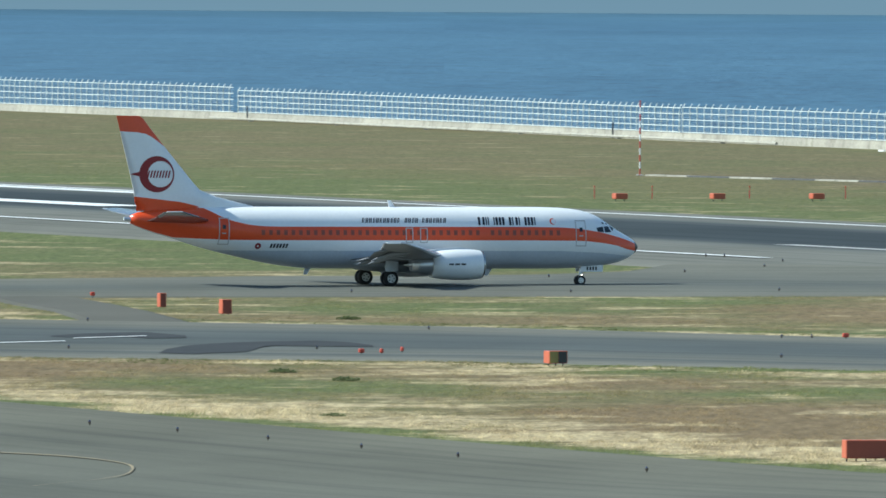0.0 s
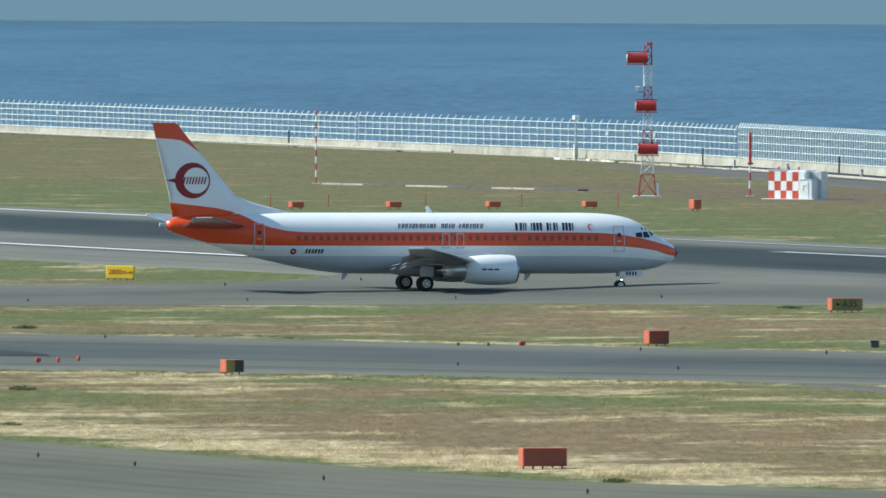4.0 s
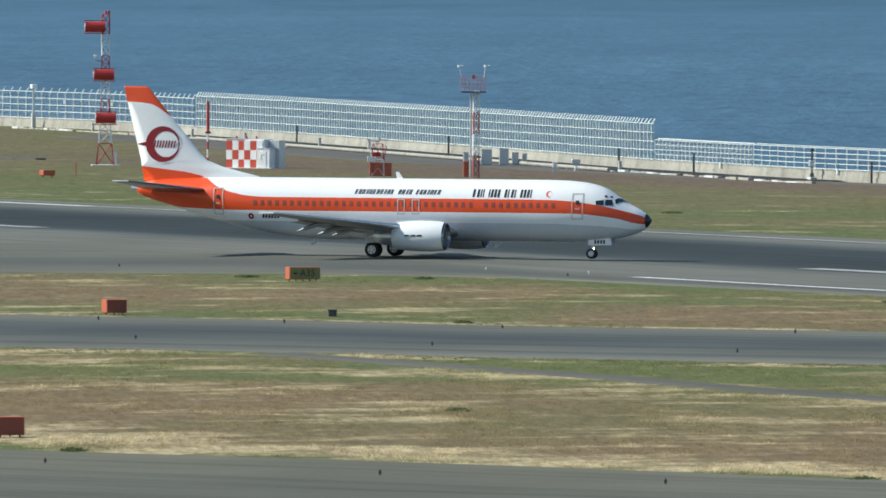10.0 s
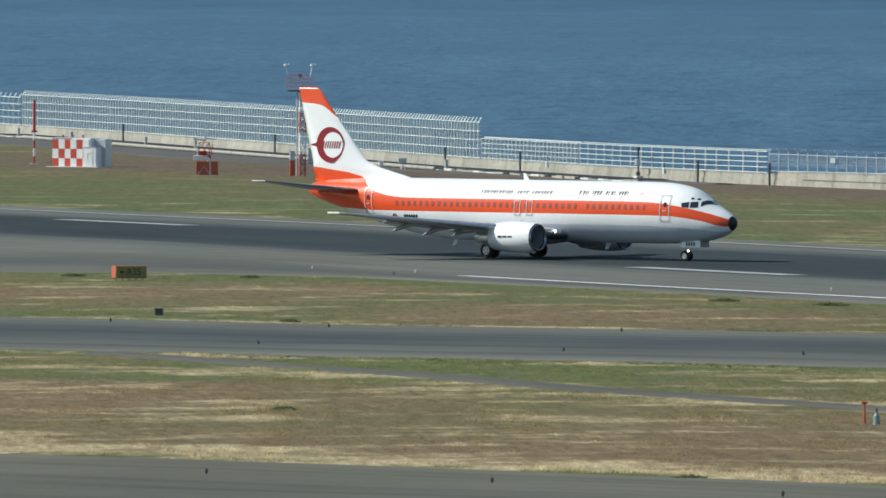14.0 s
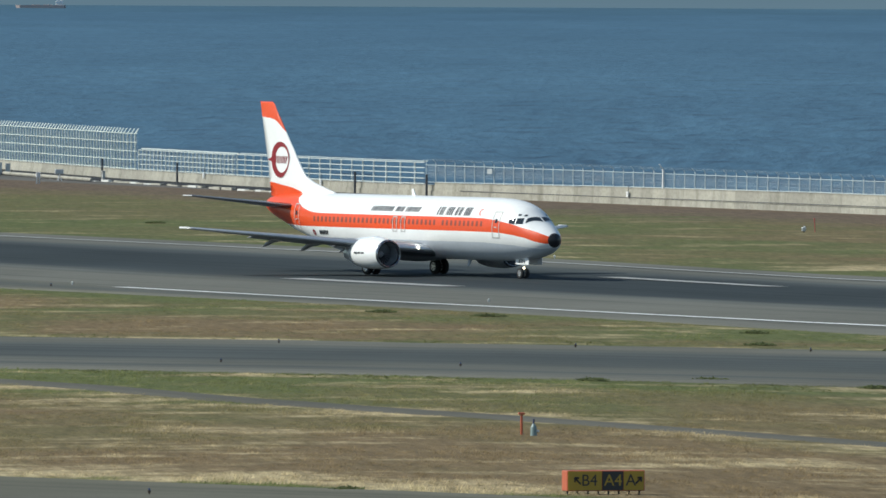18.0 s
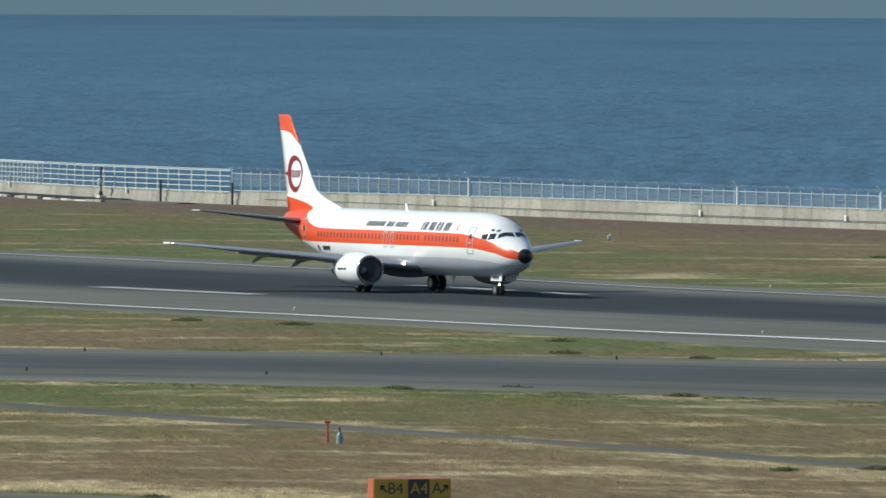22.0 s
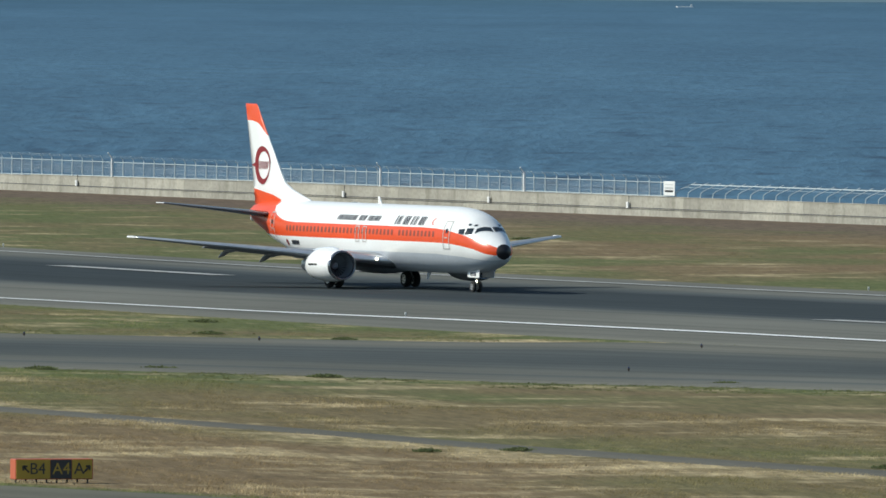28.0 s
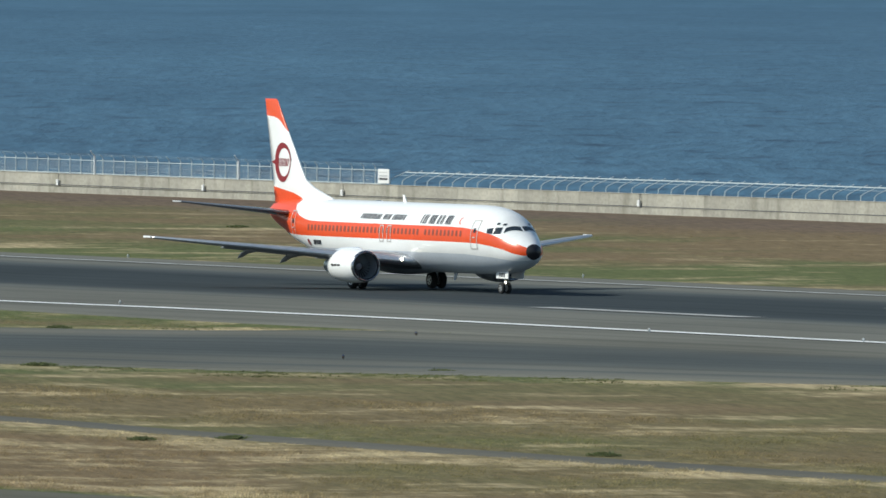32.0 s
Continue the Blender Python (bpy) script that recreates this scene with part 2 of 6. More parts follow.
def water_material():
    m = bpy.data.materials.new("sea_water")
    m.use_nodes = True
    nt = m.node_tree
    swell = noise_node(nt, 0.05, 4, 0.6, (1.0, 0.12, 1, 0), "UV")
    chop = noise_node(nt, 0.26, 4, 0.6, (1.0, 0.13, 1, 0), "UV")
    dash = noise_node(nt, 0.12, 3, 0.55, (1.0, 0.26, 1, 0), "UV")
    wide = noise_node(nt, 0.004, 4, 0.55, (1.0, 0.5, 1, 0), "UV")
    c = ramp_node(nt, swell.outputs[0], [(0.3, (0.045, 0.104, 0.160)), (0.7, (0.062, 0.133, 0.199))]).outputs[0]
    # chop and dash put the shading of the wave faces into the colour
    k = ramp_node(nt, chop.outputs[0], [(0.3, (0.68, 0.70, 0.73)), (0.5, (1, 1, 1)), (0.72, (1.3, 1.29, 1.27))])
    # this painted wave shading weakens with distance
    wave_fade = ramp_node(nt, along(nt, 0, 1 / 5000, 0), [(0.32, (1, 1, 1)), (0.72, (0.3, 0.3, 0.3))])
    c = mixed(nt, wave_fade.outputs[0], c, mixed(nt, 1.0, c, k.outputs[0], "MULTIPLY"))
    d = ramp_node(nt, dash.outputs[0], [(0.33, (0.46, 0.50, 0.56)), (0.43, (1, 1, 1))])
    c = mixed(nt, wave_fade.outputs[0], c, mixed(nt, 1.0, c, d.outputs[0], "MULTIPLY"))
    w = ramp_node(nt, wide.outputs[0], [(0.35, (0.88, 0.9, 0.92)), (0.65, (1.1, 1.09, 1.08))])
    c = mixed(nt, 1.0, c, w.outputs[0], "MULTIPLY")
    nt.links.new(c, socket(m, "Base Color"))
    socket(m, "Roughness").default_value = 0.55
    socket(m, "Specular IOR Level").default_value = 0.25
    bp = nt.nodes.new("ShaderNodeBump")
    bp.inputs["Strength"].default_value, bp.inputs["Distance"].default_value = 0.5, 1.5
    nt.links.new(chop.outputs[0], bp.inputs["Height"])
    nt.links.new(bp.outputs[0], socket(m, "Normal"))
    return m


GRASS = grass_material()
ENTRY = paving("entry_asphalt", (0.140, 0.137, 0.113), [(0, 1.05), (0.2, 0.95), (0.45, 0.72), (0.6, 0.85), (1, 1.05)], wide=60.0)
ASPHALT = paving("plain_asphalt", (0.116, 0.111, 0.094))
LINK = paving("taxiway_asphalt", (0.141, 0.138, 0.116), [(0, 1.08), (0.17, 1.0), (0.28, 0.66), (0.45, 0.52), (0.62, 0.60), (0.74, 0.90), (0.79, 0.88), (0.82, 0.58), (0.85, 0.90), (1, 1.08)], wander=0.03, wide=40.0)
APRON = paving("apron_asphalt", (0.134, 0.129, 0.100), [(0, 1.08), (0.12, 1.0), (0.25, 0.92), (0.5, 0.85), (1, 0.9)], wide=80.0)
RUNWAY = paving("runway_asphalt", (0.154, 0.152, 0.130), [(0, 1.04), (0.10, 1.0), (0.14, 0.98), (0.34, 0.96), (0.385, 0.78), (0.43, 0.36), (0.48, 0.28), (0.71, 0.28), (0.77, 0.55), (0.82, 0.93), (1, 1.06)], wander=0.02, wide=77.0)
PATCH = paving("tar_patch", (0.048, 0.050, 0.052))
GRAVEL = paving("dark_gravel", (0.125, 0.118, 0.108))
DARK_GRAVEL = plain("dark_slab", (0.10, 0.10, 0.10), 0.9, wear=0.3)
BLADE = plain("green_blade", (0.17, 0.185, 0.07), 0.8, wear=0.4, scale=0.3)
SEA = water_material()
PAINT = plain("marking_paint", (0.78, 0.78, 0.76), 0.7, wear=0.25, scale=0.4)
YELLOW = plain("yellow_marking", (0.30, 0.24, 0.14), 0.8, wear=0.5, scale=0.4)
CONCRETE = plain("seawall_concrete", (0.385, 0.365, 0.315), 0.9, wear=0.25, scale=0.35, bump=0.3)
nt = CONCRETE.node_tree                # dark runs of rain water down the panels
info, co = nt.nodes.new("ShaderNodeObjectInfo"), nt.nodes.new("ShaderNodeTexCoord")
place, runs = nt.nodes.new("ShaderNodeVectorMath"), nt.nodes.new("ShaderNodeTexNoise")
squeeze = nt.nodes.new("ShaderNodeMapping")
place.operation, squeeze.inputs["Scale"].default_value = "ADD", (0.8, 0.8, 0.15)
nt.links.new(info.outputs["Location"], place.inputs[0])
nt.links.new(co.outputs["Object"], place.inputs[1])
nt.links.new(place.outputs[0], squeeze.inputs["Vector"])
nt.links.new(squeeze.outputs[0], runs.inputs["Vector"])
runs.inputs["Scale"].default_value, runs.inputs["Detail"].default_value = 1.0, 5
shade = ramp_node(nt, runs.outputs[0], [(0.30, (0.70, 0.70, 0.66)), (0.46, (0.97, 0.97, 0.96)), (0.7, (1.04, 1.03, 1.0))])
tone = nt.nodes.new("ShaderNodeMapRange")          # each bay was cast at another time
tone.inputs["To Min"].default_value, tone.inputs["To Max"].default_value = 0.86, 1.1
nt.links.new(info.outputs["Random"], tone.inputs["Value"])
old = socket(CONCRETE, "Base Color").links[0].from_socket
nt.links.new(mixed(nt, 1.0, mixed(nt, 1.0, old, shade.outputs[0], "MULTIPLY"), tone.outputs[0], "MULTIPLY"), socket(CONCRETE, "Base Color"))
PLINTH = plain("plinth_concrete", (0.45, 0.43, 0.37), 0.9, wear=0.3, scale=0.5, bump=0.3)
FENCE_ZINC = plain("zinc_grey_paint", (0.56, 0.61, 0.62), 0.45, 0.15, scale=3)
PALE_CONCRETE = plain("pale_concrete", (0.6, 0.6, 0.57), 0.9, wear=0.2, scale=0.5, bump=0.2)
DARK_STEEL = plain("dark_steel", (0.075, 0.08, 0.092), 0.6, 0.3, scale=3)
GALVANISED = plain("galvanised_steel", (0.55, 0.57, 0.58), 0.45, 0.5, scale=3)
PAINT_WORN = plain("worn_marking_paint", (0.40, 0.40, 0.385), 0.8, wear=0.4, scale=0.5)
FENCE_BRIGHT = plain("bright_fence_paint", (0.70, 0.74, 0.68), 0.5, scale=3)
FENCE_WHITE = plain("white_fence_paint", (0.58, 0.62, 0.60), 0.5, scale=3)
ORANGE = plain("signal_orange", (0.46, 0.105, 0.05), 0.5, scale=2)
HUT_RED = plain("hut_red", (0.52, 0.065, 0.035), 0.5, scale=2)
RED = plain("signal_red", (0.42, 0.032, 0.028), 0.5, scale=2)
WHITE = plain("white_paint", (0.80, 0.80, 0.79), 0.4, wear=0.06, scale=2)
SIGN_BLACK = plain("sign_black", (0.03, 0.03, 0.035), 0.4, scale=2)
SIGN_YELLOW = plain("sign_yellow", (0.44, 0.29, 0.03), 0.4, scale=2)
SIGN_BRIGHT = plain("sign_bright_yellow", (0.88, 0.60, 0.03), 0.4, scale=2)
# red with haze mixed in for the wind mast; a dull stake shares it
HAZY_DULL_RED = plain("hazy_dull_red", (0.42, 0.105, 0.09), 0.6, scale=2)
SIGN_OLIVE = plain("sign_back_olive", (0.24, 0.21, 0.07), 0.6, scale=2)
SIGN_RUST = plain("sign_back_rust", (0.22, 0.055, 0.035), 0.6, scale=2)
TEAL = plain("hydrant_blue_grey", (0.22, 0.29, 0.29), 0.5, scale=4)
LAMP_DARK = plain("lamp_housing", (0.07, 0.05, 0.04), 0.5, scale=8)
BLUE_LENS = plain("blue_lens", (0.06, 0.07, 0.13), 0.2, scale=8)
# ship red with the pallor of distant haze mixed into it
SHIP_RED = plain("hazy_ship_red", (0.50, 0.40, 0.37), 0.8, scale=0.2)
BUSH = plain("weed_leaf", (0.155, 0.18, 0.078), 0.9, wear=0.4, scale=4)
for leaf in (BUSH, BLADE):
    ln = leaf.node_tree
    glow, blend = ln.nodes.new("ShaderNodeBsdfTranslucent"), ln.nodes.new("ShaderNodeMixShader")
    ln.links.new(socket(leaf, "Base Color").links[0].from_socket, glow.inputs[0])
    blend.inputs[0].default_value = 0.45
    ln.links.new(ln.nodes["Principled BSDF"].outputs[0], blend.inputs[1])
    ln.links.new(glow.outputs[0], blend.inputs[2])
    ln.links.new(blend.outputs[0], ln.nodes["Material Output"].inputs[0])


# ---- shapes ----
def part(name, bm, material, parent=None, label="", at=None, smooth=False):
    me = bpy.data.meshes.new(name)
    bm.to_mesh(me)
    bm.free()
    for m in (material if isinstance(material, (list, tuple)) else [material]):
        me.materials.append(m)
    if smooth:
        me.polygons.foreach_set("use_smooth", [True] * len(me.polygons))
    ob = new(name, me)
    ob.parent = parent
    if at is not None:
        ob.matrix_basis = at
    return tagged(ob, label=label)


def shared(name, like, parent, m):
    """Another object on the same mesh."""
    ob = new(name, like.data)
    ob.parent, ob.matrix_basis = parent, m
    return ob


def thing(name, m, label, category, group="", kind=""):
    ob = new(name)
    ob.empty_display_size = 0.2
    ob.matrix_basis = m
    return tagged(ob, label, category, group, kind)


def box(bm, x0, x1, y0, y1, z0, z1, bevel=0.0, mat=0, turn=None):
    g = bmesh.ops.create_cube(bm, size=1.0)["verts"]
    for v in g:
        v.co = Vector(((x0 + x1) / 2 + v.co.x * (x1 - x0), (y0 + y1) / 2 + v.co.y * (y1 - y0), (z0 + z1) / 2 + v.co.z * (z1 - z0)))
        if turn is not None:
            v.co = turn @ v.co
    if bevel:
        es = list({e for v in g for e in v.link_edges})
        bmesh.ops.bevel(bm, geom=es, offset=bevel, segments=1, affect="EDGES")
    if mat:
        for f in bm.faces:
            if all(v in g for v in f.verts):
                f.material_index = mat
    return bm


def rod(bm, a, b, r, sides=6, r2=None):
    a, b = Vector(a), Vector(b)
    q = (b - a).to_track_quat("Z", "Y").to_matrix().to_4x4()
    bmesh.ops.create_cone(bm, cap_ends=True, segments=sides, radius1=r, radius2=r if r2 is None else r2,
                          depth=(b - a).length, matrix=Matrix.Translation((a + b) / 2) @ q)
    return bm


def cyl(bm, m, r, depth, sides=16, r2=None):
    bmesh.ops.create_cone(bm, cap_ends=True, segments=sides, radius1=r, radius2=r if r2 is None else r2, depth=depth, matrix=m)
    return bm


def sweep(bm, points, r, sides=4):
    """One unbroken bar along a line of points."""
    pts = [Vector(p) for p in points]
    rings = []
    for i, p in enumerate(pts):
        d = (pts[min(i + 1, len(pts) - 1)] - pts[max(i - 1, 0)]).normalized()
        a = d.cross(Vector((0, 0, 1)) if abs(d.z) < 0.9 else Vector((1, 0, 0))).normalized()
        b = d.cross(a)
        rings.append([bm.verts.new(p + r * 1.3 * (a * math.cos(t) + b * math.sin(t))) for t in (2 * math.pi * (k + 0.5) / sides for k in range(sides))])
    for a, b in zip(rings, rings[1:]):
        for k in range(sides):
            bm.faces.new((a[k], b[k], b[(k + 1) % sides], a[(k + 1) % sides]))
    bm.faces.new(rings[0])
    bm.faces.new(rings[-1])
    bmesh.ops.recalc_face_normals(bm, faces=bm.faces)
    return bm


# ---- the lie of the land: s runs along the runway, n across it ----
def sn(s, n):
    return 0.342 * s + 0.940 * n, -0.940 * s + 0.342 * n


TAXI_LIE = ((-60, -4, 8, 27, 36, 44, 62, 79, 92, 104, 125, 145, 220), (-0.5, -0.44, -0.36, -0.2, -0.05, 0.08, 0.27, 0.4, 0.4, 0.3, 0.07, 0.1, 0.1))
RUN_LIE = ((-60, 85, 118, 140, 220), (0.3, 0.33, 0.12, 0.1, 0.1))
RUN_NEAR = ((-60, 50, 67, 79, 95, 113, 124, 140, 220), (0.3, 0.25, 0.08, 0.04, 0.05, 0.08, 0.18, 0.25, 0.25))
RUN_FAR = ((-60, 60, 85, 95, 113, 140, 220), (0.3, 0.3, 0.22, 0.16, -0.08, -0.1, -0.05))


def lie(x, y):
    """The height of the ground: the taxiway, the two edges of the runway and the strip behind it each have a fall of their own."""
    if y < 250:
        return 0.0
    b, n = 1000 * x / y, 0.940 * x + 0.342 * y
    z = float(np.interp(b, *TAXI_LIE))
    for table, n0, n1 in ((RUN_NEAR, 384, 402), (RUN_FAR, 402, 460), (RUN_LIE, 468, 500)):
        if n <= n0:
            break
        k = min(1, (n - n0) / (n1 - n0))
        k = k * k * (3 - 2 * k)
        z = z * (1 - k) + float(np.interp(b, *table)) * k
    return z


def on(x, y, turn=0.0, up=0.0):
    return pose(x, y, lie(x, y) + up, 0, 0, turn)


WALL_LINE = ((-2700, -2110, -2000, -1900, -1830, -1770, -1660, -1635, -1540, -1450, -1350, -1290, -1262, 400), (750, 706, 700, 690, 681, 674, 666, 662, 642, 621, 597, 586, 583, 583))


def wall_n(s):
    return float(np.interp(s, *WALL_LINE))


def wall_pose(s, off=0.0):
    return sn(s, wall_n(s) + off)


def sheet(name, rows, material, label, category, up, kind="structure"):
    """A draped sheet from rows of (x, y) points, all of one length."""
    verts = [(x, y, lie(x, y) + up) for row in rows for x, y in row]
    w = len(rows[0])
    if 0.05 < up < 0.12:        # paving: its edges slope down into the grass
        verts, w = [], w + 2
        for row in rows:
            ends = []
            for p, q in ((row[0], row[1]), (row[-1], row[-2])):
                k = 1.0 / math.dist(p, q)
                x, y = p[0] + (p[0] - q[0]) * k, p[1] + (p[1] - q[1]) * k
                ends.append((x, y, lie(x, y) - 0.06))
            verts += [ends[0]] + [(x, y, lie(x, y) + up) for x, y in row] + [ends[1]]
    faces = [(i * w + j, i * w + j + 1, (i + 1) * w + j + 1, (i + 1) * w + j) for i in range(len(rows) - 1) for j in range(w - 1)]
    me = bpy.data.meshes.new(name)
    me.from_pydata(verts, [], faces)
    me.update()
    if sum(p.normal.z for p in me.polygons) < 0:
        me.flip_normals()
    # across each row, and hundreds of metres along
    run = [0.0]
    for a, b in zip(rows, rows[1:]):
        run.append(run[-1] + math.dist(a[len(a) // 2], b[len(a) // 2]) / 100)
    uv = me.uv_layers.new(name="run")
    idx = np.zeros(len(me.loops), dtype=np.int32)
    me.loops.foreach_get("vertex_index", idx)
    uv.data.foreach_set("uv", np.stack([(idx % w) / (w - 1), np.array(run)[idx // w]], 1).astype(np.float32).ravel())
    me.materials.append(material)
    return tagged(new(name, me), label, category, kind=kind)


def lerp_line(points, count):
    """Points at even steps along a polyline."""
    d = [0.0]
    for a, b in zip(points, points[1:]):
        d.append(d[-1] + math.dist(a, b))
    t = np.linspace(0, d[-1], count)
    return list(zip(np.interp(t, d, [p[0] for p in points]), np.interp(t, d, [p[1] for p in points])))


def strip(name, edge_a, edge_b, material, label, category, up, long=60, wide=6, smooth_a=True):
    a, b = lerp_line(edge_a, long), lerp_line(edge_b, long)
    rows = [[(p[0] + (q[0] - p[0]) * k / wide, p[1] + (q[1] - p[1]) * k / wide) for k in range(wide + 1)] for p, q in zip(a, b)]
    return sheet(name, rows, material, label, category, up)


def band(name, s0, s1, n0, n1, material, label, category, up, step=15.0):
    k = max(2, int((s1 - s0) / step))
    w = max(2, int((n1 - n0) / 4))
    rows = [[sn(s0 + (s1 - s0) * i / k, n0 + (n1 - n0) * j / w) for j in range(w + 1)] for i in range(k + 1)]
    return sheet(name, rows, material, label, category, up)


FAR_EDGE = [(-120, 985), (-60, 955), (-26, 934), (0, 921), (25, 888), (51, 847), (74, 828), (98, 824.5), (113, 825), (128, 795), (163, 699)]
NEAR_EDGE = [(-120, 905), (-60, 870), (-24, 847), (0, 842), (23, 819), (47, 784), (68, 764.5), (90, 755.5), (105, 743), (124, 726), (165, 675)]
APRON_EDGE = ((-1000, -720, -600, -548, -521, -470, -380), (238, 238.5, 238, 249, 260, 275, 290))


def gaps(x, y):
    """How far a place lies from the apron's edge and from the link taxiway, in shares of 40 m and of 60 m."""
    s, n = 0.342 * x - 0.940 * y, 0.940 * x + 0.342 * y
    near, far = (float(np.interp(x, [p[0] for p in e], [p[1] for p in e])) for e in (NEAR_EDGE, FAR_EDGE))
    a = (n - float(np.interp(s, *APRON_EDGE))) / 40
    return max(0, min(1, a)), max(0, min(1, max(near - y, y - far) / 60))


S_CUTS = [-2700, -2500] + list(range(-2400, -1200, 20)) + list(range(-1200, -450, 8)) + list(range(-450, -350, 20)) + [-300, -200, -100, 0, 200, 500, 1000, 1700, 2500]
N_CUTS = [-2400, -1500, -800, -300, 0, 100] + list(range(150, 232, 8)) + list(range(232, 300, 3)) + list(range(300, 372, 6)) + list(range(372, 416, 3)) + list(range(416, 506, 6)) + [530, 560]
ground = sheet("ground", [[sn(s, n) for n in N_CUTS] + [sn(s, wall_n(s) + 1.5)] for s in S_CUTS], GRASS,
               "flat airfield of mown grass, part green and part straw-dry", "grass field", 0.0)

for k, name in enumerate(("apron_gap", "link_gap")):
    values = ground.data.attributes.new(name, "FLOAT", "POINT")
    values.data.foreach_set("value", [gaps(v.co.x, v.co.y)[k] for v in ground.data.vertices])

# sea: level near the shore, lifting a little outwards so that its rim stands at the true height of the horizon
RINGS = [900, 1200, 1500, 1800, 2100, 2400, 2700, 3000, 3300, 3600, 3900, 4200, 4500, 4800, 4960]
verts, faces, around = [], [], 96
for r in RINGS:
    for k in range(around):
        a = 2 * math.pi * k / around
        verts.append((r * math.sin(a), r * math.cos(a), -4.0 + 12.0 * max(0, (r - 1500) / 3460)))
for i in range(len(RINGS) - 1):
    for k in range(around):
        j = (k + 1) % around
        faces.append((i * around + k, i * around + j, (i + 1) * around + j, (i + 1) * around + k))
me = bpy.data.meshes.new("sea")
me.from_pydata(verts, [], faces)
me.update()
if me.polygons[0].normal.z < 0:
    me.flip_normals()
me.polygons.foreach_set("use_smooth", [True] * len(me.polygons))
uv = me.uv_layers.new(name="shore")          # metres along the shore and out to sea
for f in me.polygons:
    ks = [me.loops[i].vertex_index % around for i in f.loop_indices]
    for i, k in zip(f.loop_indices, ks):
        if k == 0 and around - 1 in ks:
            k = around
        uv.data[i].uv = (k * 2 * math.pi / around * 2200, RINGS[me.loops[i].vertex_index // around])
me.materials.append(SEA)
tagged(new("sea", me), "open blue sea ruffled by small waves", "sea", kind="structure")

# a ring behind the sea closes the view; its glow stands in for haze
HAZE_GLOW = plain("haze", (0.03, 0.04, 0.045), 1.0, wear=0.08, scale=0.002)
socket(HAZE_GLOW, "Specular IOR Level").default_value = 0.0
socket(HAZE_GLOW, "Emission Color").default_value, socket(HAZE_GLOW, "Emission Strength").default_value = (0.115, 0.175, 0.228, 1), 1.0
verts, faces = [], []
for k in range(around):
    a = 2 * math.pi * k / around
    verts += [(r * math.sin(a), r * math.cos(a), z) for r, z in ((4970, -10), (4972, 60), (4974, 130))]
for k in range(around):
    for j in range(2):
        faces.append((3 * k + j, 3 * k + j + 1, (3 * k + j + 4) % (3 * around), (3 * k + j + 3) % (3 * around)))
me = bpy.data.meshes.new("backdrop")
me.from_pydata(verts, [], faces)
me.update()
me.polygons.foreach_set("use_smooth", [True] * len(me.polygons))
me.materials.append(HAZE_GLOW)
tagged(new("backdrop", me), "glowing blue-grey backdrop standing in for haze above the horizon", "haze", kind="structure")

# ---- paving ----
band("runway", -2650, 300, 391, 468, RUNWAY, "grey asphalt runway darkened by tyre rubber", "runway", 0.10, 8.0)
strip("entry_taxiway", [(-90, 968), (-60, 985), (-22, 1002), (0, 1010), (29, 1009), (46, 996), (58, 981), (66, 962), (80, 931)],
      [(-90, 1012), (-60, 1035), (-30, 1055), (-11, 1071), (7, 1079), (13, 1091), (16, 1104), (34, 1080), (52, 1040), (68, 985), (85, 941)],
      ENTRY, "wide grey asphalt taxiway leading onto the runway", "taxiway", 0.11, 160, 16)
strip("link_taxiway", FAR_EDGE, NEAR_EDGE, LINK, "grey asphalt taxiway between two strips of grass", "taxiway", 0.105, 120, 12)


strip("branch_taxiway", [(-30.7, 1011.8), (-28.9, 1000.0), (-26.2, 978.6), (-23.2, 959.8), (-19.6, 920.9)], [(-26.4, 1013.0), (-23.9, 1001.4), (-20.9, 980.0), (-18.4, 961.1), (-14.5, 922.1)], ASPHALT,
      "short paved link between two taxiways", "taxiway", 0.095, 30, 6)
strip("apron_taxiway", [sn(-1000, 238), sn(-720, 238.5), sn(-600, 238), sn(-548, 249), sn(-521, 260), sn(-470, 275), sn(-380, 290)],
      [sn(-1000, 150), sn(-720, 150), sn(-600, 150), sn(-540, 150), sn(-500, 150), sn(-440, 150), sn(-340, 150)],
      APRON, "pale grey asphalt taxiway at the edge of the apron", "taxiway", 0.09, 80, 8)
TRACK = ((-735, -700, -685, -660, -640, -615, -595, -565, -480), (305.4, 302.2, 301.6, 298.2, 297.6, 298.8, 300.3, 299.2, 299.5))
strip("service_track", [sn(q, n + 0.85) for q, n in zip(*TRACK)], [sn(q, n - 0.85) for q, n in zip(*TRACK)],
      ASPHALT, "narrow grey service track through the grass", "track", 0.09, 90, 3)
strip("perimeter_road", [wall_pose(s, -17 + 14 * max(0, (s + 1420) / 170)) for s in range(-1595, -1250, 34)], [wall_pose(s, -2.2) for s in range(-1595, -1250, 34)], GRAVEL,
      "dark gravel road along the sea wall", "road", 0.08, 90, 4)


def line(name, s0, s1, n0, n1, material, label):
    return band(name, s0, s1, n0, n1, material, label, "marking", 0.14, 8.0)


line("runway_edge_line", -1480, -1037, 401.0, 402.2, PAINT, "worn white runway edge line")
line("runway_edge_line", -903, -200, 398.75, 399.95, PAINT, "white runway edge line")
line("runway_edge_line", -2600, -1150, 460.6, 461.9, PAINT, "white runway edge line")
line("runway_edge_line", -1150, -200, 460.7, 461.8, PAINT_WORN, "faded white runway edge line")
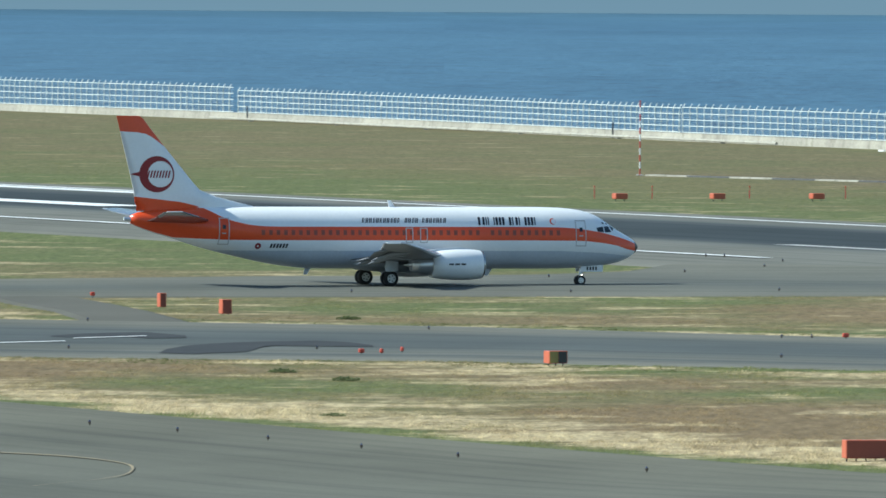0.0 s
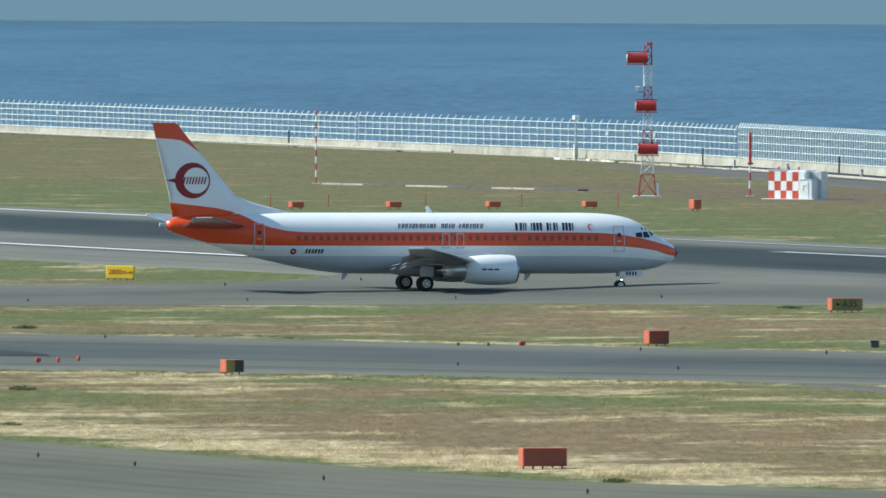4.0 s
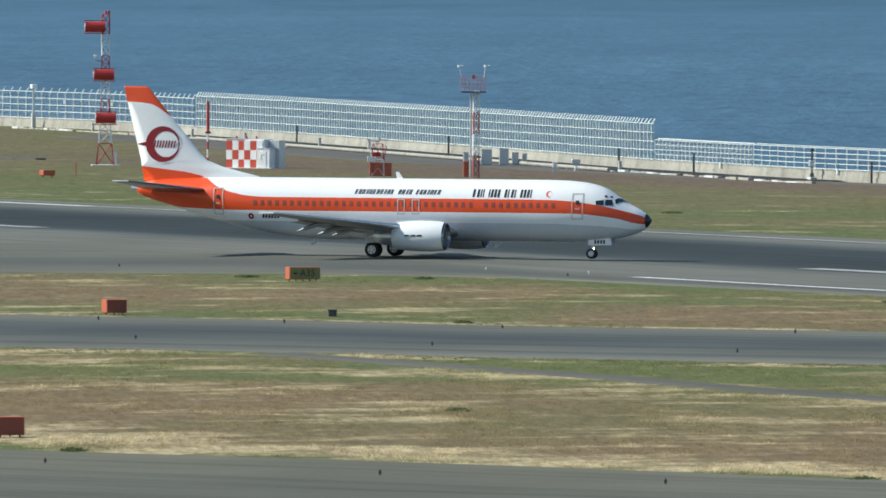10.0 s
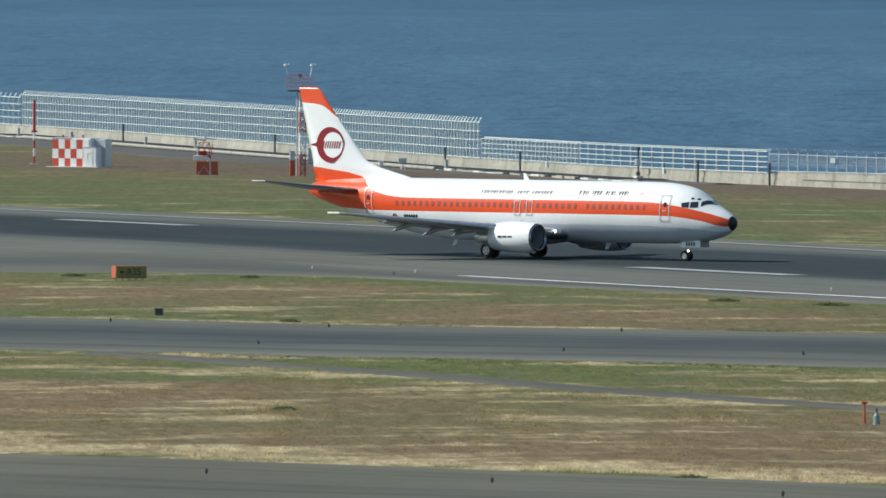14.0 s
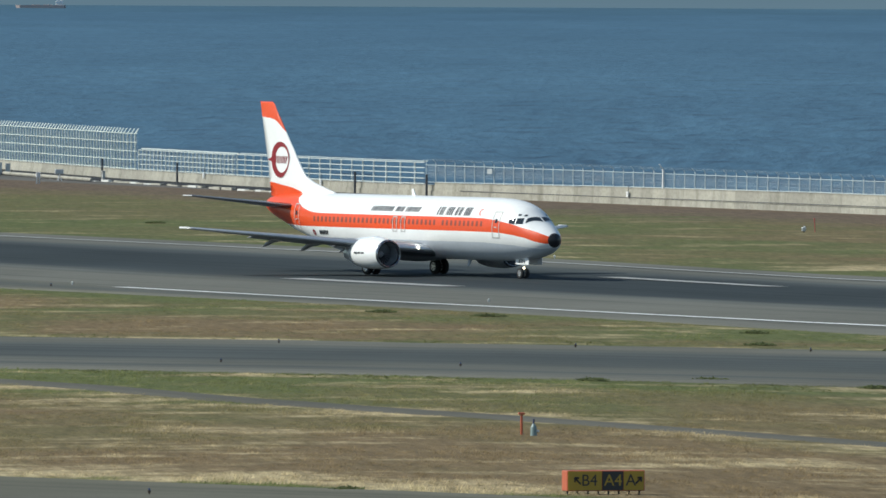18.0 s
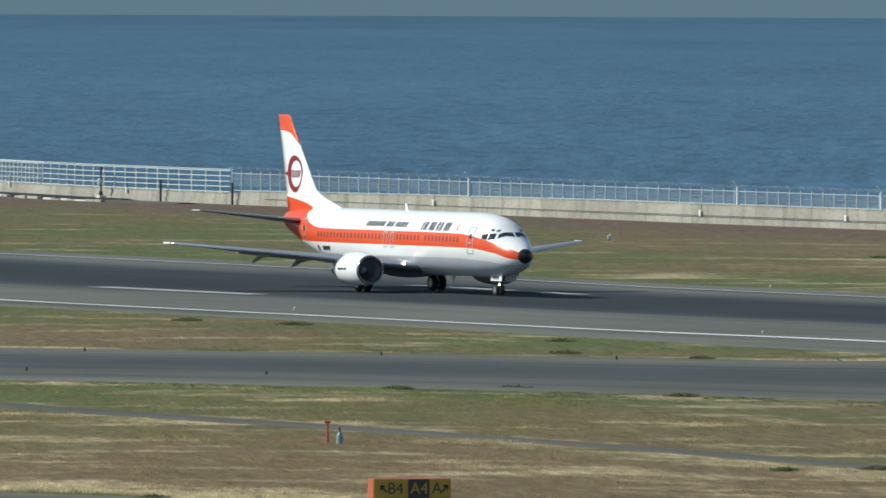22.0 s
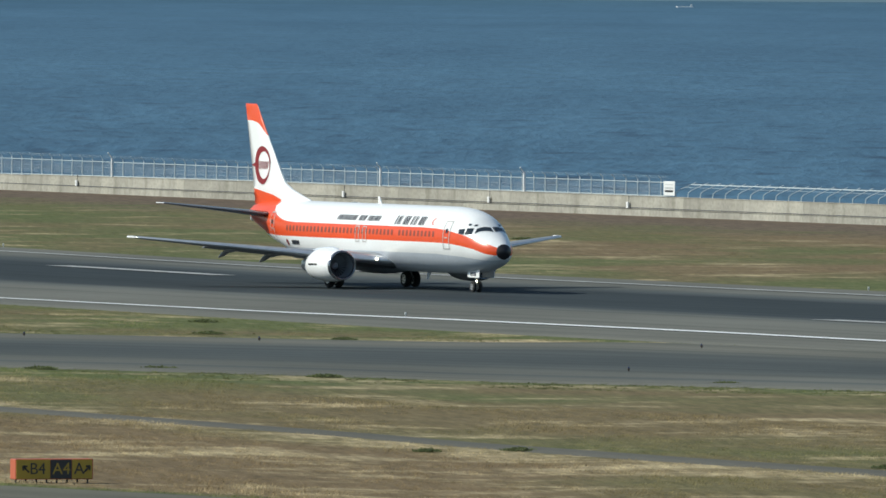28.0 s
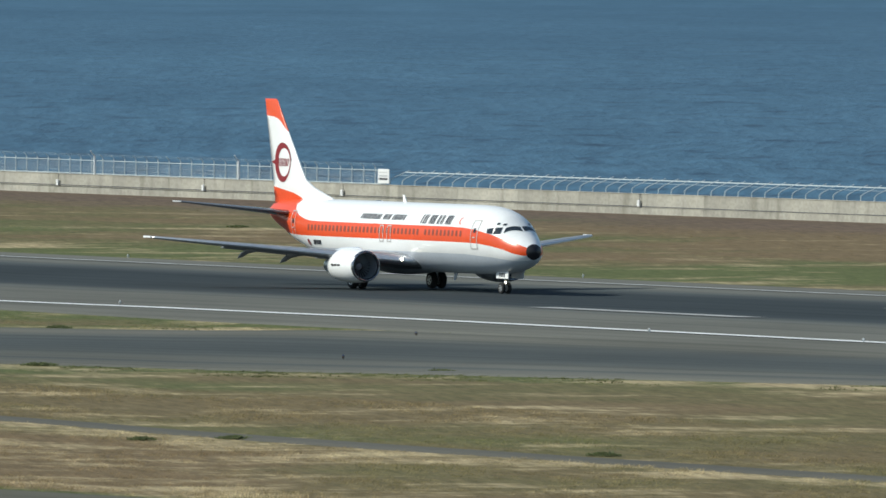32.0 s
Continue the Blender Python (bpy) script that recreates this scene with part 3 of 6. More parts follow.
for s, n in ((-926, 420.8), (-926, 443.6), (-778, 420.5), (-778, 443.6), (-1087, 421.5), (-1087, 447.0), (-640, 419.5), (-640, 443)):
    line("touchdown_bar", s, s + 24.5, n, n + 1.9, PAINT_WORN, "worn white painted touchdown bar")
line("threshold_bar", -1480, -1322, 456.0, 459.5, PAINT, "broad white threshold stripe")
line("threshold_bar", -1480, -1262, 428.0, 433.0, PAINT, "broad white threshold stripe")
def rounded(points, rounds=3):
    """A polyline with its corners cut off again and again."""
    for _ in range(rounds):
        out = [points[0]]
        for a, b in zip(points, points[1:]):
            out += [(a[0] * q + b[0] * (1 - q), a[1] * q + b[1] * (1 - q)) for q in (0.75, 0.25)]
        points = out + [points[-1]]
    return points


strip("taxi_line", rounded([(-19.5, 676.5), (-15.7, 671.2), (-13.2, 662), (-12.7, 654), (-13.0, 643.4), (-16.4, 632)]),
      rounded([(-19.5, 675.5), (-15.8, 670.4), (-13.32, 661.7), (-12.82, 654), (-13.12, 643.2), (-16.5, 631.4)]), YELLOW, "worn yellow taxi line curving on the apron", "marking", 0.13, 80, 2)
strip("stop_line", [(-27, 871.2), (-21.1, 878.9)], [(-27, 869.6), (-21.1, 877.6)], PAINT, "worn white line across the taxiway", "marking", 0.15, 12, 2)
strip("stop_line", [(-20.8, 885.8), (-16.8, 892.2)], [(-20.8, 884.6), (-16.8, 891.0)], PAINT, "worn white line across the taxiway", "marking", 0.15, 12, 2)


strip("tar_patch", [(-15.1, 861.4), (-14.2, 869.4), (-12.7, 875.1), (-10.5, 879.6), (-7.1, 883.1), (-5.2, 879.5), (-3.9, 873.1)], [(-15.4, 852.5), (-13.5, 850.4), (-12.4, 853.1), (-10.6, 856.1), (-9.8, 870.4), (-7.0, 869.8), (-3.8, 869.2)], PATCH, "dark tar patch on the taxiway", "patch", 0.13, 40, 3)
strip("tar_patch", [(-22.2, 891.7), (-20.7, 896.3), (-18.9, 899.5), (-17.0, 901.4), (-14.6, 893.6)], [(-22.2, 889.0), (-20.5, 886.7), (-18.0, 890.0), (-16.7, 886.2), (-14.5, 888.1)], PATCH, "dark tar patch on the taxiway", "patch", 0.13, 40, 3)


# ---- sea wall and fences ----
def wall_at(b):
    """The place along the wall at the bearing b (thousandths)."""
    lo, hi = -2690.0, 400.0
    for _ in range(50):
        mid = (lo + hi) / 2
        x, y = wall_pose(mid)
        lo, hi = (mid, hi) if 1000 * x / y < b else (lo, mid)
    return lo


def wall_turn(s):
    x0, y0 = wall_pose(s - 1)
    x1, y1 = wall_pose(s + 1)
    return math.degrees(math.atan2(y1 - y0, x1 - x0))


def panel_mesh(length, high):
    """A bay of the wall: upstand, coping, and a plinth of short blocks of uneven face."""
    bm = bmesh.new()
    box(bm, 0.008, length - 0.008, 0, 0.45, -0.8, high, 0.012)
    k = max(2, round(length / 5.0))
    for i in range(k):
        face = -0.09 - 0.006 * ((i * 7) % 3)
        box(bm, length * i / k + 0.004, length * (i + 1) / k - 0.004, face, 0.0, -0.8, 0.50, 0.004, 1)
    box(bm, 0.0, length, -0.04, 0.5, high, high + 0.06, 0.015)
    me = bpy.data.meshes.new("panel")
    bm.to_mesh(me)
    bm.free()
    me.materials.append(CONCRETE)
    me.materials.append(PLINTH)
    return me


S_END = wall_at(86.9)
RISE = [wall_at(q) for q in (87.0, 93.0, 100.0, 112.0)]


def wall_top(s):
    """The height of the upstand: low beside the grid fences, then rising to that of the mesh fence."""
    return 0.95 if s < S_END else float(np.interp(s, RISE, (1.12, 1.22, 1.41, 1.55)))


wall = thing("seawall", pose(0, 0, 0), "weathered concrete sea wall with streaked panels", "wall", kind="structure")
bays = {}
s = -2600.0
while s < -330:
    step = 20.0 if s < -1800 else 10.0
    key = (step, round(wall_top(s + 5), 2))
    if key not in bays:
        bays[key] = panel_mesh(*key)
    ob = new("panel", bays[key])
    x, y = wall_pose(s)
    u, v = wall_pose(s + step)
    along = Vector((u - x, v - y, lie(u, v) - lie(x, y))) / step      # end to end with the next bay
    side = Vector((-along.y, along.x, 0)).normalized()
    ob.parent, ob.matrix_basis = wall, Matrix([(along.x, side.x, 0, x), (along.y, side.y, 0, y), (along.z, 0, 1, lie(x, y)), (0, 0, 0, 1)])
    s += step
bm = bmesh.new()
for s0, s1 in ((S_END + 8, -1000), (-1000, -800), (-800, -500)):
    a, b = wall_pose(s0, -0.14), wall_pose(s1, -0.14)
    rod(bm, (*a, lie(*a) + 0.56), (*b, lie(*b) + 0.56), 0.032)
part("conduit", bm, DARK_STEEL, wall, "dark cable pipe along the wall")


def fence(b0, b1, high, step, rails, material, label, arm=0.42, base=1.02, thick=0.05, lean=0.0, tilt=1.0):
    s0, s1 = wall_at(b0), wall_at(b1)
    s0 = max(s0, -2590)
    f = thing("fence", pose(0, 0, 0), label, "fence", "fences on the sea wall", kind="")
    bm = bmesh.new()
    if lean:
        pts = [(0, 0, -0.2), (0, 0.06, 0.34), (0, 0.3, 0.52), (0, lean, high)]
        for p, q in zip(pts, pts[1:]):
            rod(bm, p, q, thick, 5)
    else:
        box(bm, -thick, thick, -thick, thick, -0.45, high)
        if arm:
            rod(bm, (0, 0, high - 0.04), (0.0, tilt * arm * 0.7, high + arm), thick * 0.9, 4)
    post = bpy.data.meshes.new("post")
    bm.to_mesh(post)
    bm.free()
    post.materials.append(material)
    k = int((s1 - s0) / step)
    for i in range(k + 1):
        s = s0 + i * step
        x, y = wall_pose(s, 0.22)
        ob = new("post", post)
        ob.parent, ob.matrix_basis = f, pose(x, y, lie(x, y) + base, 0, 0, wall_turn(s))
    cuts = [s0] + [c for c in WALL_LINE[0] if s0 < c < s1] + [s1]
    for z, half, off in rails:
        line_s = []
        for a, b in zip(cuts, cuts[1:]):
            n = max(2, int((b - a) / 30))
            line_s += [a + (b - a) * i / n for i in range(n)]
        pts = []
        for q in line_s + [s1]:
            p = wall_pose(q, 0.22 + off)
            pts.append((*p, lie(*p) + (base if z > 0.1 or base < 1.3 else wall_top(q) + 0.07) + z))
        bm = sweep(bmesh.new(), pts, half)
        part("rail", bm, material, f)
    return f


def rails(high, count, half=0.05):
    return [(0.08 + (high - 0.1) * i / (count - 1), half, -0.02) for i in range(count)]


fence(-48, -13.5, 3.4, 3.0, rails(3.4, 5, 0.05), FENCE_WHITE, "tall white steel grid fence on the sea wall", thick=0.07)
fence(-13.2, 15, 3.0, 3.0, rails(3.0, 5, 0.05), FENCE_WHITE, "white steel grid fence with bent post tops", thick=0.07)
fence(15.1, 39.2, 3.1, 3.0, rails(3.1, 5, 0.045), FENCE_WHITE, "white steel grid fence with bent post tops", thick=0.065)
fence(39.3, 68.5, 3.4, 1.5, rails(3.4, 5, 0.032), FENCE_BRIGHT, "close-set white steel fence with bent post tops", arm=0.44, thick=0.062)
fence(68.6, 74.8, 1.9, 1.5, rails(1.9, 5, 0.036) + [(2.0, 0.06, 0.3)], FENCE_WHITE, "low white steel grid fence, close set", arm=0, thick=0.062)
fence(74.9, 86.9, 1.95, 3.0, rails(1.95, 5, 0.04) + [(2.04, 0.03, 0.3)], FENCE_WHITE, "low white steel grid fence with wide bays", arm=0, thick=0.06)
fence(87.0, 138.3, 1.38, 2.0, [(0.05, 0.028, 0), (1.12, 0.028, 0), (1.5, 0.005, -0.15), (1.62, 0.005, -0.28)], FENCE_ZINC, "grey galvanised mesh fence with barbed wire arms", arm=0.26, base=1.62, thick=0.034, tilt=-1.5)
fence(138.6, 200, 1.14, 2.1, [(0.98, 0.045, 1.45), (0.75, 0.012, 0.9)], FENCE_ZINC, "grey steel railing leaning out over the sea wall", base=1.62, thick=0.042, lean=1.85)


def infill(b0, b1, high, base, cell, wire, label):
    """Woven wire between the posts, joined into one sheet of thin bars."""
    s0, s1 = max(wall_at(b0), -2590), wall_at(b1)
    verts, faces = [], []

    def bar(p, q, dz):
        k = len(verts)
        verts.extend([p, q, (q[0], q[1], q[2] + dz[2]) if dz[2] else (q[0] + dz[0], q[1] + dz[1], q[2]), (p[0], p[1], p[2] + dz[2]) if dz[2] else (p[0] + dz[0], p[1] + dz[1], p[2])])
        faces.append((k, k + 1, k + 2, k + 3))

    n = int((s1 - s0) / cell)
    for i in range(n):
        x, y = wall_pose(s0 + i * cell, 0.31)
        u, v = wall_pose(s0 + i * cell + wire * 1.4, 0.31)
        z = lie(x, y) + base
        bar((x, y, z), (x, y, z + high), (u - x, v - y, 0))
    k = max(1, int((s1 - s0) / 12))
    for i in range(k):
        p, q = wall_pose(s0 + (s1 - s0) * i / k, 0.31), wall_pose(s0 + (s1 - s0) * (i + 1) / k, 0.31)
        for j in range(1, int(high / 0.3)):
            bar((*p, lie(*p) + base + 0.3 * j), (*q, lie(*q) + base + 0.3 * j), (0, 0, wire))
    me = bpy.data.meshes.new("wire_mesh")
    me.from_pydata(verts, [], faces)
    me.update()
    me.materials.append(GALVANISED)
    tagged(new("wire_mesh", me), label, "wire mesh", kind="stuff")


infill(-48, -13.5, 3.3, 1.05, 0.6, 0.014, "grey woven wire behind the tall grid fence")
infill(-13.2, 39.2, 2.95, 1.05, 0.6, 0.014, "grey woven wire behind the grid fence")
infill(39.3, 68.5, 3.3, 1.05, 0.3, 0.022, "grey woven wire behind the close-set fence")
infill(68.6, 74.8, 1.85, 1.05, 0.3, 0.022, "grey woven wire behind the low fence")
infill(87.0, 138.3, 1.1, 1.65, 0.12, 0.013, "fine grey woven wire in the galvanised fence")


def wall_thing(name, b, off, up, build, label, category, group=""):
    s = wall_at(b)
    x, y = wall_pose(s, off)
    t = thing(name, pose(x, y, lie(x, y) + up, 0, 0, wall_turn(s)), label, category, group)
    build(t)
    return t


def marker_post(t):
    bm = bmesh.new()
    box(bm, -0.09, 0.09, -0.09, 0.09, -0.1, 1.85, 0.02)
    part("post", bm, DARK_STEEL, t)
    bm = bmesh.new()
    box(bm, -0.11, 0.11, -0.11, 0.11, 1.85, 1.92, 0.02)
    part("cap", bm, DARK_STEEL, t)


for b in (-12.3, 11.0, 37.4, 46.1, 55.8, 66.7, 71.5, 82.9, 87.5):
    wall_thing("marker_post", b, -0.5, 0.0, marker_post, "black square post before the sea wall", "post", "posts along the sea wall")


def junction_box(t):
    bm = bmesh.new()
    box(bm, -0.16, 0.16, -0.14, 0.0, 0.0, 0.5, 0.02)
    part("box", bm, WHITE, t)
    bm = bmesh.new()
    rod(bm, (0.1, -0.03, 0.5), (0.14, -0.03, 1.0), 0.025)
    part("pipe", bm, DARK_STEEL, t)


for b in (73.0, 80.5, 100.2, 117.4, 126.8, 135.8, 155.1):
    wall_thing("junction_box", b, -0.1, 0.6, junction_box, "small white junction box fixed to the wall", "junction box", "boxes on the wall")


def tall_post(t):
    bm = bmesh.new()
    box(bm, -0.07, 0.07, -0.07, 0.07, -0.1, 1.55)
    rod(bm, (0, 0, 1.5), (0.12, -0.45, 1.95), 0.06, 6)
    part("post", bm, WHITE, t)


for b in (102.3, 119.6, 128.9):
    wall_thing("gate_post", b, 0.1, 1.6, tall_post, "thick white post with a bent top in the fence", "post", "white posts in the fence")


def notice(t):
    bm = bmesh.new()
    box(bm, -0.95, 0.95, -0.06, 0.0, 0.0, 1.15, 0.02)
    part("board", bm, WHITE, t)
    for z in (0.28, 0.55, 0.62, 0.86):
        bm = bmesh.new()
        box(bm, -0.7, 0.7, -0.075, -0.06, z, z + (0.16 if z < 0.5 else 0.05))
        part("bar", bm, SIGN_BLACK if z < 0.5 else GALVANISED, t)


wall_thing("notice_board", 138.4, 0.0, 1.7, notice, "white notice board at the end of the fence", "sign")


def small_board(t):
    bm = bmesh.new()
    box(bm, -0.5, 0.5, -0.04, 0.0, 0.55, 1.0, 0.01)
    part("board", bm, GALVANISED, t)


for b in (91.2, -4.0, 34.0, 31.0):
    wall_thing("fence_board", b, 0.05, 1.6 if b > 80 else 2.2, small_board, "small pale grey board wired to the fence", "sign", "boards on the fence")


def camera_pole(t):
    bm = bmesh.new()
    box(bm, -0.22, 0.22, -0.22, 0.22, -0.1, 1.6, 0.02)
    part("base", bm, PALE_CONCRETE, t)
    bm = bmesh.new()
    rod(bm, (0, 0, 1.5), (0, 0, 4.5), 0.12, 8)
    part("pole", bm, GALVANISED, t)
    bm = bmesh.new()
    box(bm, -0.45, 0.45, -0.3, 0.3, 4.45, 4.95, 0.05)
    part("lamp_head", bm, WHITE, t)


wall_thing("lamp_pole", 29.65, -1.2, 0.0, camera_pole, "grey pole with a white lamp head by the fence", "pole")


def wall_valve(t):
    bm = bmesh.new()
    box(bm, -0.5, 0.5, -0.3, 0.3, -0.1, 0.34, 0.04)
    part("plinth", bm, PALE_CONCRETE, t)
    bm = bmesh.new()
    rod(bm, (0, 0, 0.3), (0, 0, 2.75), 0.085, 8)
    rod(bm, (0, 0, 0.3), (0, 0, 0.7), 0.2, 8)
    part("pole", bm, DARK_STEEL, t)
    bm = bmesh.new()
    box(bm, -0.36, 0.12, -0.24, 0.2, 1.25, 1.85, 0.06)
    part("box", bm, GALVANISED, t, "grey sensor box")
    bm = bmesh.new()
    box(bm, -0.14, 0.14, -0.14, 0.14, 2.6, 2.95, 0.05)
    part("sensor", bm, DARK_STEEL, t)


wall_thing("detector_pole", 79.4, -1.0, 0.0, wall_valve, "dark grey pole with a sensor box on a plinth", "pole")


def pipe_run(s0, s1, off, label):
    a, b = wall_pose(s0, off), wall_pose(s1, off)
    t = thing("pipe", pose(*a, lie(*a)), label, "pipe", "pipes along the wall")
    d = Vector((b[0] - a[0], b[1] - a[1], lie(*b) - lie(*a)))
    bm = bmesh.new()
    rod(bm, (0, 0, 0.3), d + Vector((0, 0, 0.3)), 0.16, 8)
    part("tube", bm, CONCRETE, t)
    for i in range(6):
        bm = bmesh.new()
        p = d * (i + 0.5) / 6
        box(bm, p.x - 0.3, p.x + 0.3, p.y - 0.3, p.y + 0.3, p.z - 0.1, p.z + 0.2, 0.02)
        part("block", bm, CONCRETE, t)


pipe_run(-2010, -1720, -3, "pale concrete pipe on blocks by the sea wall")
pipe_run(-1560, -1330, -8, "pale pipe on concrete blocks beside the gravel road")
# a dark flat strip runs between the wall and the kerb
strip("ditch", [wall_pose(q, -6.1) for q in range(-1600, -1250, 25)], [wall_pose(q, -0.2) for q in range(-1600, -1250, 25)], PATCH, "dark flat strip at the foot of the sea wall", "ditch", 0.13, 90, 3)
rnd = random.Random(12)
kerb = thing("kerb", pose(0, 0, 0), "broken pale concrete kerb along the dark strip", "kerb", kind="structure")
q = wall_at(31.0)
while q < wall_at(82.7):
    long = rnd.uniform(1.6, 3.4)
    x, y = wall_pose(q, -6.3 + rnd.uniform(-0.12, 0.12))
    bm = bmesh.new()
    box(bm, 0, long - 0.08, -0.2, 0.2, -0.1, rnd.uniform(0.1, 0.28), 0.03)
    part("kerb_block", bm, PALE_CONCRETE if rnd.random() < 0.2 else CONCRETE, kerb, at=pose(x, y, lie(x, y), 0, 0, wall_turn(q) + rnd.uniform(-1.5, 1.5)))
    q += long + (rnd.uniform(0.5, 2.5) if rnd.random() < 0.15 else 0.0)


def kerb_stub(t):
    bm = bmesh.new()
    box(bm, -0.14, 0.14, -0.14, 0.14, -0.1, 0.85, 0.03)
    part("stub", bm, PALE_CONCRETE, t)
    bm = bmesh.new()
    box(bm, -0.17, 0.17, -0.17, 0.17, 0.85, 0.93, 0.02)
    part("cap", bm, PALE_CONCRETE, t)


for b in (34.6, 41.0, 44.4, 49.2, 52.4, 60.2, 68.6):
    wall_thing("stub_post", b, -3.4, 0.0, kerb_stub, "short pale concrete post on the dark strip", "post", "concrete stubs")

# ---- masts and huts of the landing aid ----
def lattice(parent, z0, z1, w0, w1, material, name="mast_section"):
    bm = bmesh.new()
    c = [(-1, -1), (1, -1), (1, 1), (-1, 1)]
    n = max(1, round((z1 - z0) / (w0 * 1.6 + 0.25)))
    for i in range(n):
        za, zb = z0 + (z1 - z0) * i / n, z0 + (z1 - z0) * (i + 1) / n
        wa, wb = w0 + (w1 - w0) * i / n, w0 + (w1 - w0) * (i + 1) / n
        for k in range(4):
            (ax, ay), (bx, by) = c[k], c[(k + 1) % 4]
            rod(bm, (ax * wa, ay * wa, za), (ax * wb, ay * wb, zb), 0.055, 4)
            rod(bm, (ax * wa, ay * wa, za), (bx * wb, by * wb, zb), 0.035, 3)
            rod(bm, (bx * wa, by * wa, za), (ax * wb, ay * wb, zb), 0.035, 3)
            rod(bm, (ax * wb, ay * wb, zb), (bx * wb, by * wb, zb), 0.035, 3)
    return part(name, bm, material, parent)


def glide_mast():
    t = thing("antenna_mast", on(49.8, 1482), "red and white lattice mast with three red antenna drums", "antenna mast")
    bands = [(0, 2.1, 0.85, 0.6, RED), (2.1, 4.2, 0.6, 0.46, WHITE), (4.2, 6.3, 0.46, 0.40, RED), (6.3, 8.2, 0.40, 0.37, WHITE), (8.2, 10.4, 0.37, 0.35, RED), (10.4, 12.4, 0.35, 0.35, WHITE), (12.4, 14.3, 0.35, 0.35, RED)]
    for z0, z1, w0, w1, m in bands:
        lattice(t, z0, z1, w0, w1, m)
    for z, off in ((4.5, 0.05), (8.6, -0.15), (13.1, -1.0)):
        bm = bmesh.new()
        cyl(bm, Matrix.Translation((off, -0.5, z)) @ pose(0, 0, 0, 0, 90, 0), 0.5, 1.9, 16)
        drum = part("antenna_drum", bm, RED, t, "red antenna drum")
        bm = bmesh.new()
        cyl(bm, Matrix.Translation((off - 0.98, -0.5, z)) @ pose(0, 0, 0, 0, 90, 0), 0.34, 0.08, 16)
        part("end_cap", bm, WHITE, drum, "white end cap")
        for q in (-0.6, 0.6):
            bm = sweep(bmesh.new(), [(off - 1.05, -1.0, z + q), (off + 1.05, -1.0, z + q), (off + 1.05, 0.3, z + q), (off - 1.05, 0.3, z + q), (off - 1.05, -0.9, z + q)], 0.04)
            part("drum_frame", bm, RED, drum)
    bm = bmesh.new()
    cyl(bm, pose(-0.95, -0.3, 10.3, 0, 75, 0), 0.24, 0.3, 12, 0.1)
    part("dish", bm, WHITE, t, "small white dish")
    bm = bmesh.new()
    rod(bm, (-0.9, -0.3, 9.9), (-0.3, -0.3, 9.9), 0.04, 4)
    part("dish_arm", bm, DARK_STEEL, t)
    for x in (0.0, 0.3):
        bm = bmesh.new()
        cyl(bm, pose(x, 0, 14.45), 0.12, 0.35, 8)
        part("beacon", bm, RED, t)
    bm = bmesh.new()
    box(bm, -1.3, 1.3, -1.3, 1.3, -0.3, 0.12, 0.03)
    part("footing", bm, PALE_CONCRETE, t)


glide_mast()
bm = bmesh.new()
box(bm, -0.14, 0.14, -0.14, 0.14, 0, 1.35, 0.03)
cab = thing("cable_cabinet", on(50.75, 1481.4), "narrow white cable cabinet beside the mast", "cabinet")
part("body", bm, WHITE, cab)
bm = bmesh.new()
box(bm, -0.17, 0.17, -0.17, 0.17, 1.35, 1.42, 0.01)
part("roof", bm, GALVANISED, cab)


def checked_hut():
    t = thing("equipment_hut", on(63.4, 1471, -28), "red and white checked equipment hut with a white annex", "hut")
    t.scale = (0.86, 0.9, 0.92)
    bm = bmesh.new()
    box(bm, -2.9, -0.4, -0.95, 0.9, -0.25, 2.9, 0.03)
    body = part("body", bm, WHITE, t)
    bm = bmesh.new()
    box(bm, -0.4, 1.85, -1.25, 0.9, -0.25, 2.95, 0.03)
    front = part("front_bay", bm, WHITE, t)
    tile = bmesh.new()
    box(tile, -0.36, 0.36, -0.03, 0.03, -0.47, 0.47, 0.01)
    first = {}
    for r in range(3):
        for c in range(6):
            red = (r + c) % 2 == 0
            m = pose(-2.50 + c * 0.745 + (0.08 if c > 2 else 0), -1.285 if c > 2 else -0.985, 0.40 + r * 0.96)
            if red not in first:
                first[red] = part("panel", tile.copy(), HUT_RED if red else WHITE, t, at=m)
            else:
                shared("panel", first[red], t, m)
    tile.free()
    bm = bmesh.new()
    box(bm, -2.98, -0.42, -1.02, 0.95, 2.9, 3.0, 0.02)
    part("roof", bm, GALVANISED, t)
    bm = bmesh.new()
    box(bm, 1.2, 2.75, -1.75, 0.5, -0.2, 2.0, 0.03)
    annex = part("annex", bm, WHITE, t, "white annex")
    bm = bmesh.new()
    box(bm, 1.6, 2.35, -1.79, -1.75, 0.05, 1.75, 0.01)
    part("door", bm, WHITE, annex)
    bm = bmesh.new()
    box(bm, 1.66, 1.74, -1.83, -1.79, 0.95, 1.5, 0.01)
    box(bm, 1.74, 2.1, -1.83, -1.79, 1.4, 1.5, 0.01)
    part("door_bracket", bm, WHITE, annex, "white angled bracket")
    bm = bmesh.new()
    box(bm, 1.15, 2.8, -1.8, 0.5, 2.0, 2.07, 0.02)
    part("annex_roof", bm, GALVANISED, annex)
    # the hut's shaded end, put into the grey of an added block
    bm = bmesh.new()
    box(bm, 1.87, 3.2, -0.3, 1.2, -0.2, 2.85, 0.04)
    part("side_block", bm, GALVANISED, t, "grey block coloured as the shaded end of the hut")
    for x in (-1.9, -0.7, 0.5):
        bm = bmesh.new()
        cyl(bm, pose(x, -0.4, 3.12), 0.11, 0.3, 8)
        part("vent", bm, RED, t)
    bm = bmesh.new()
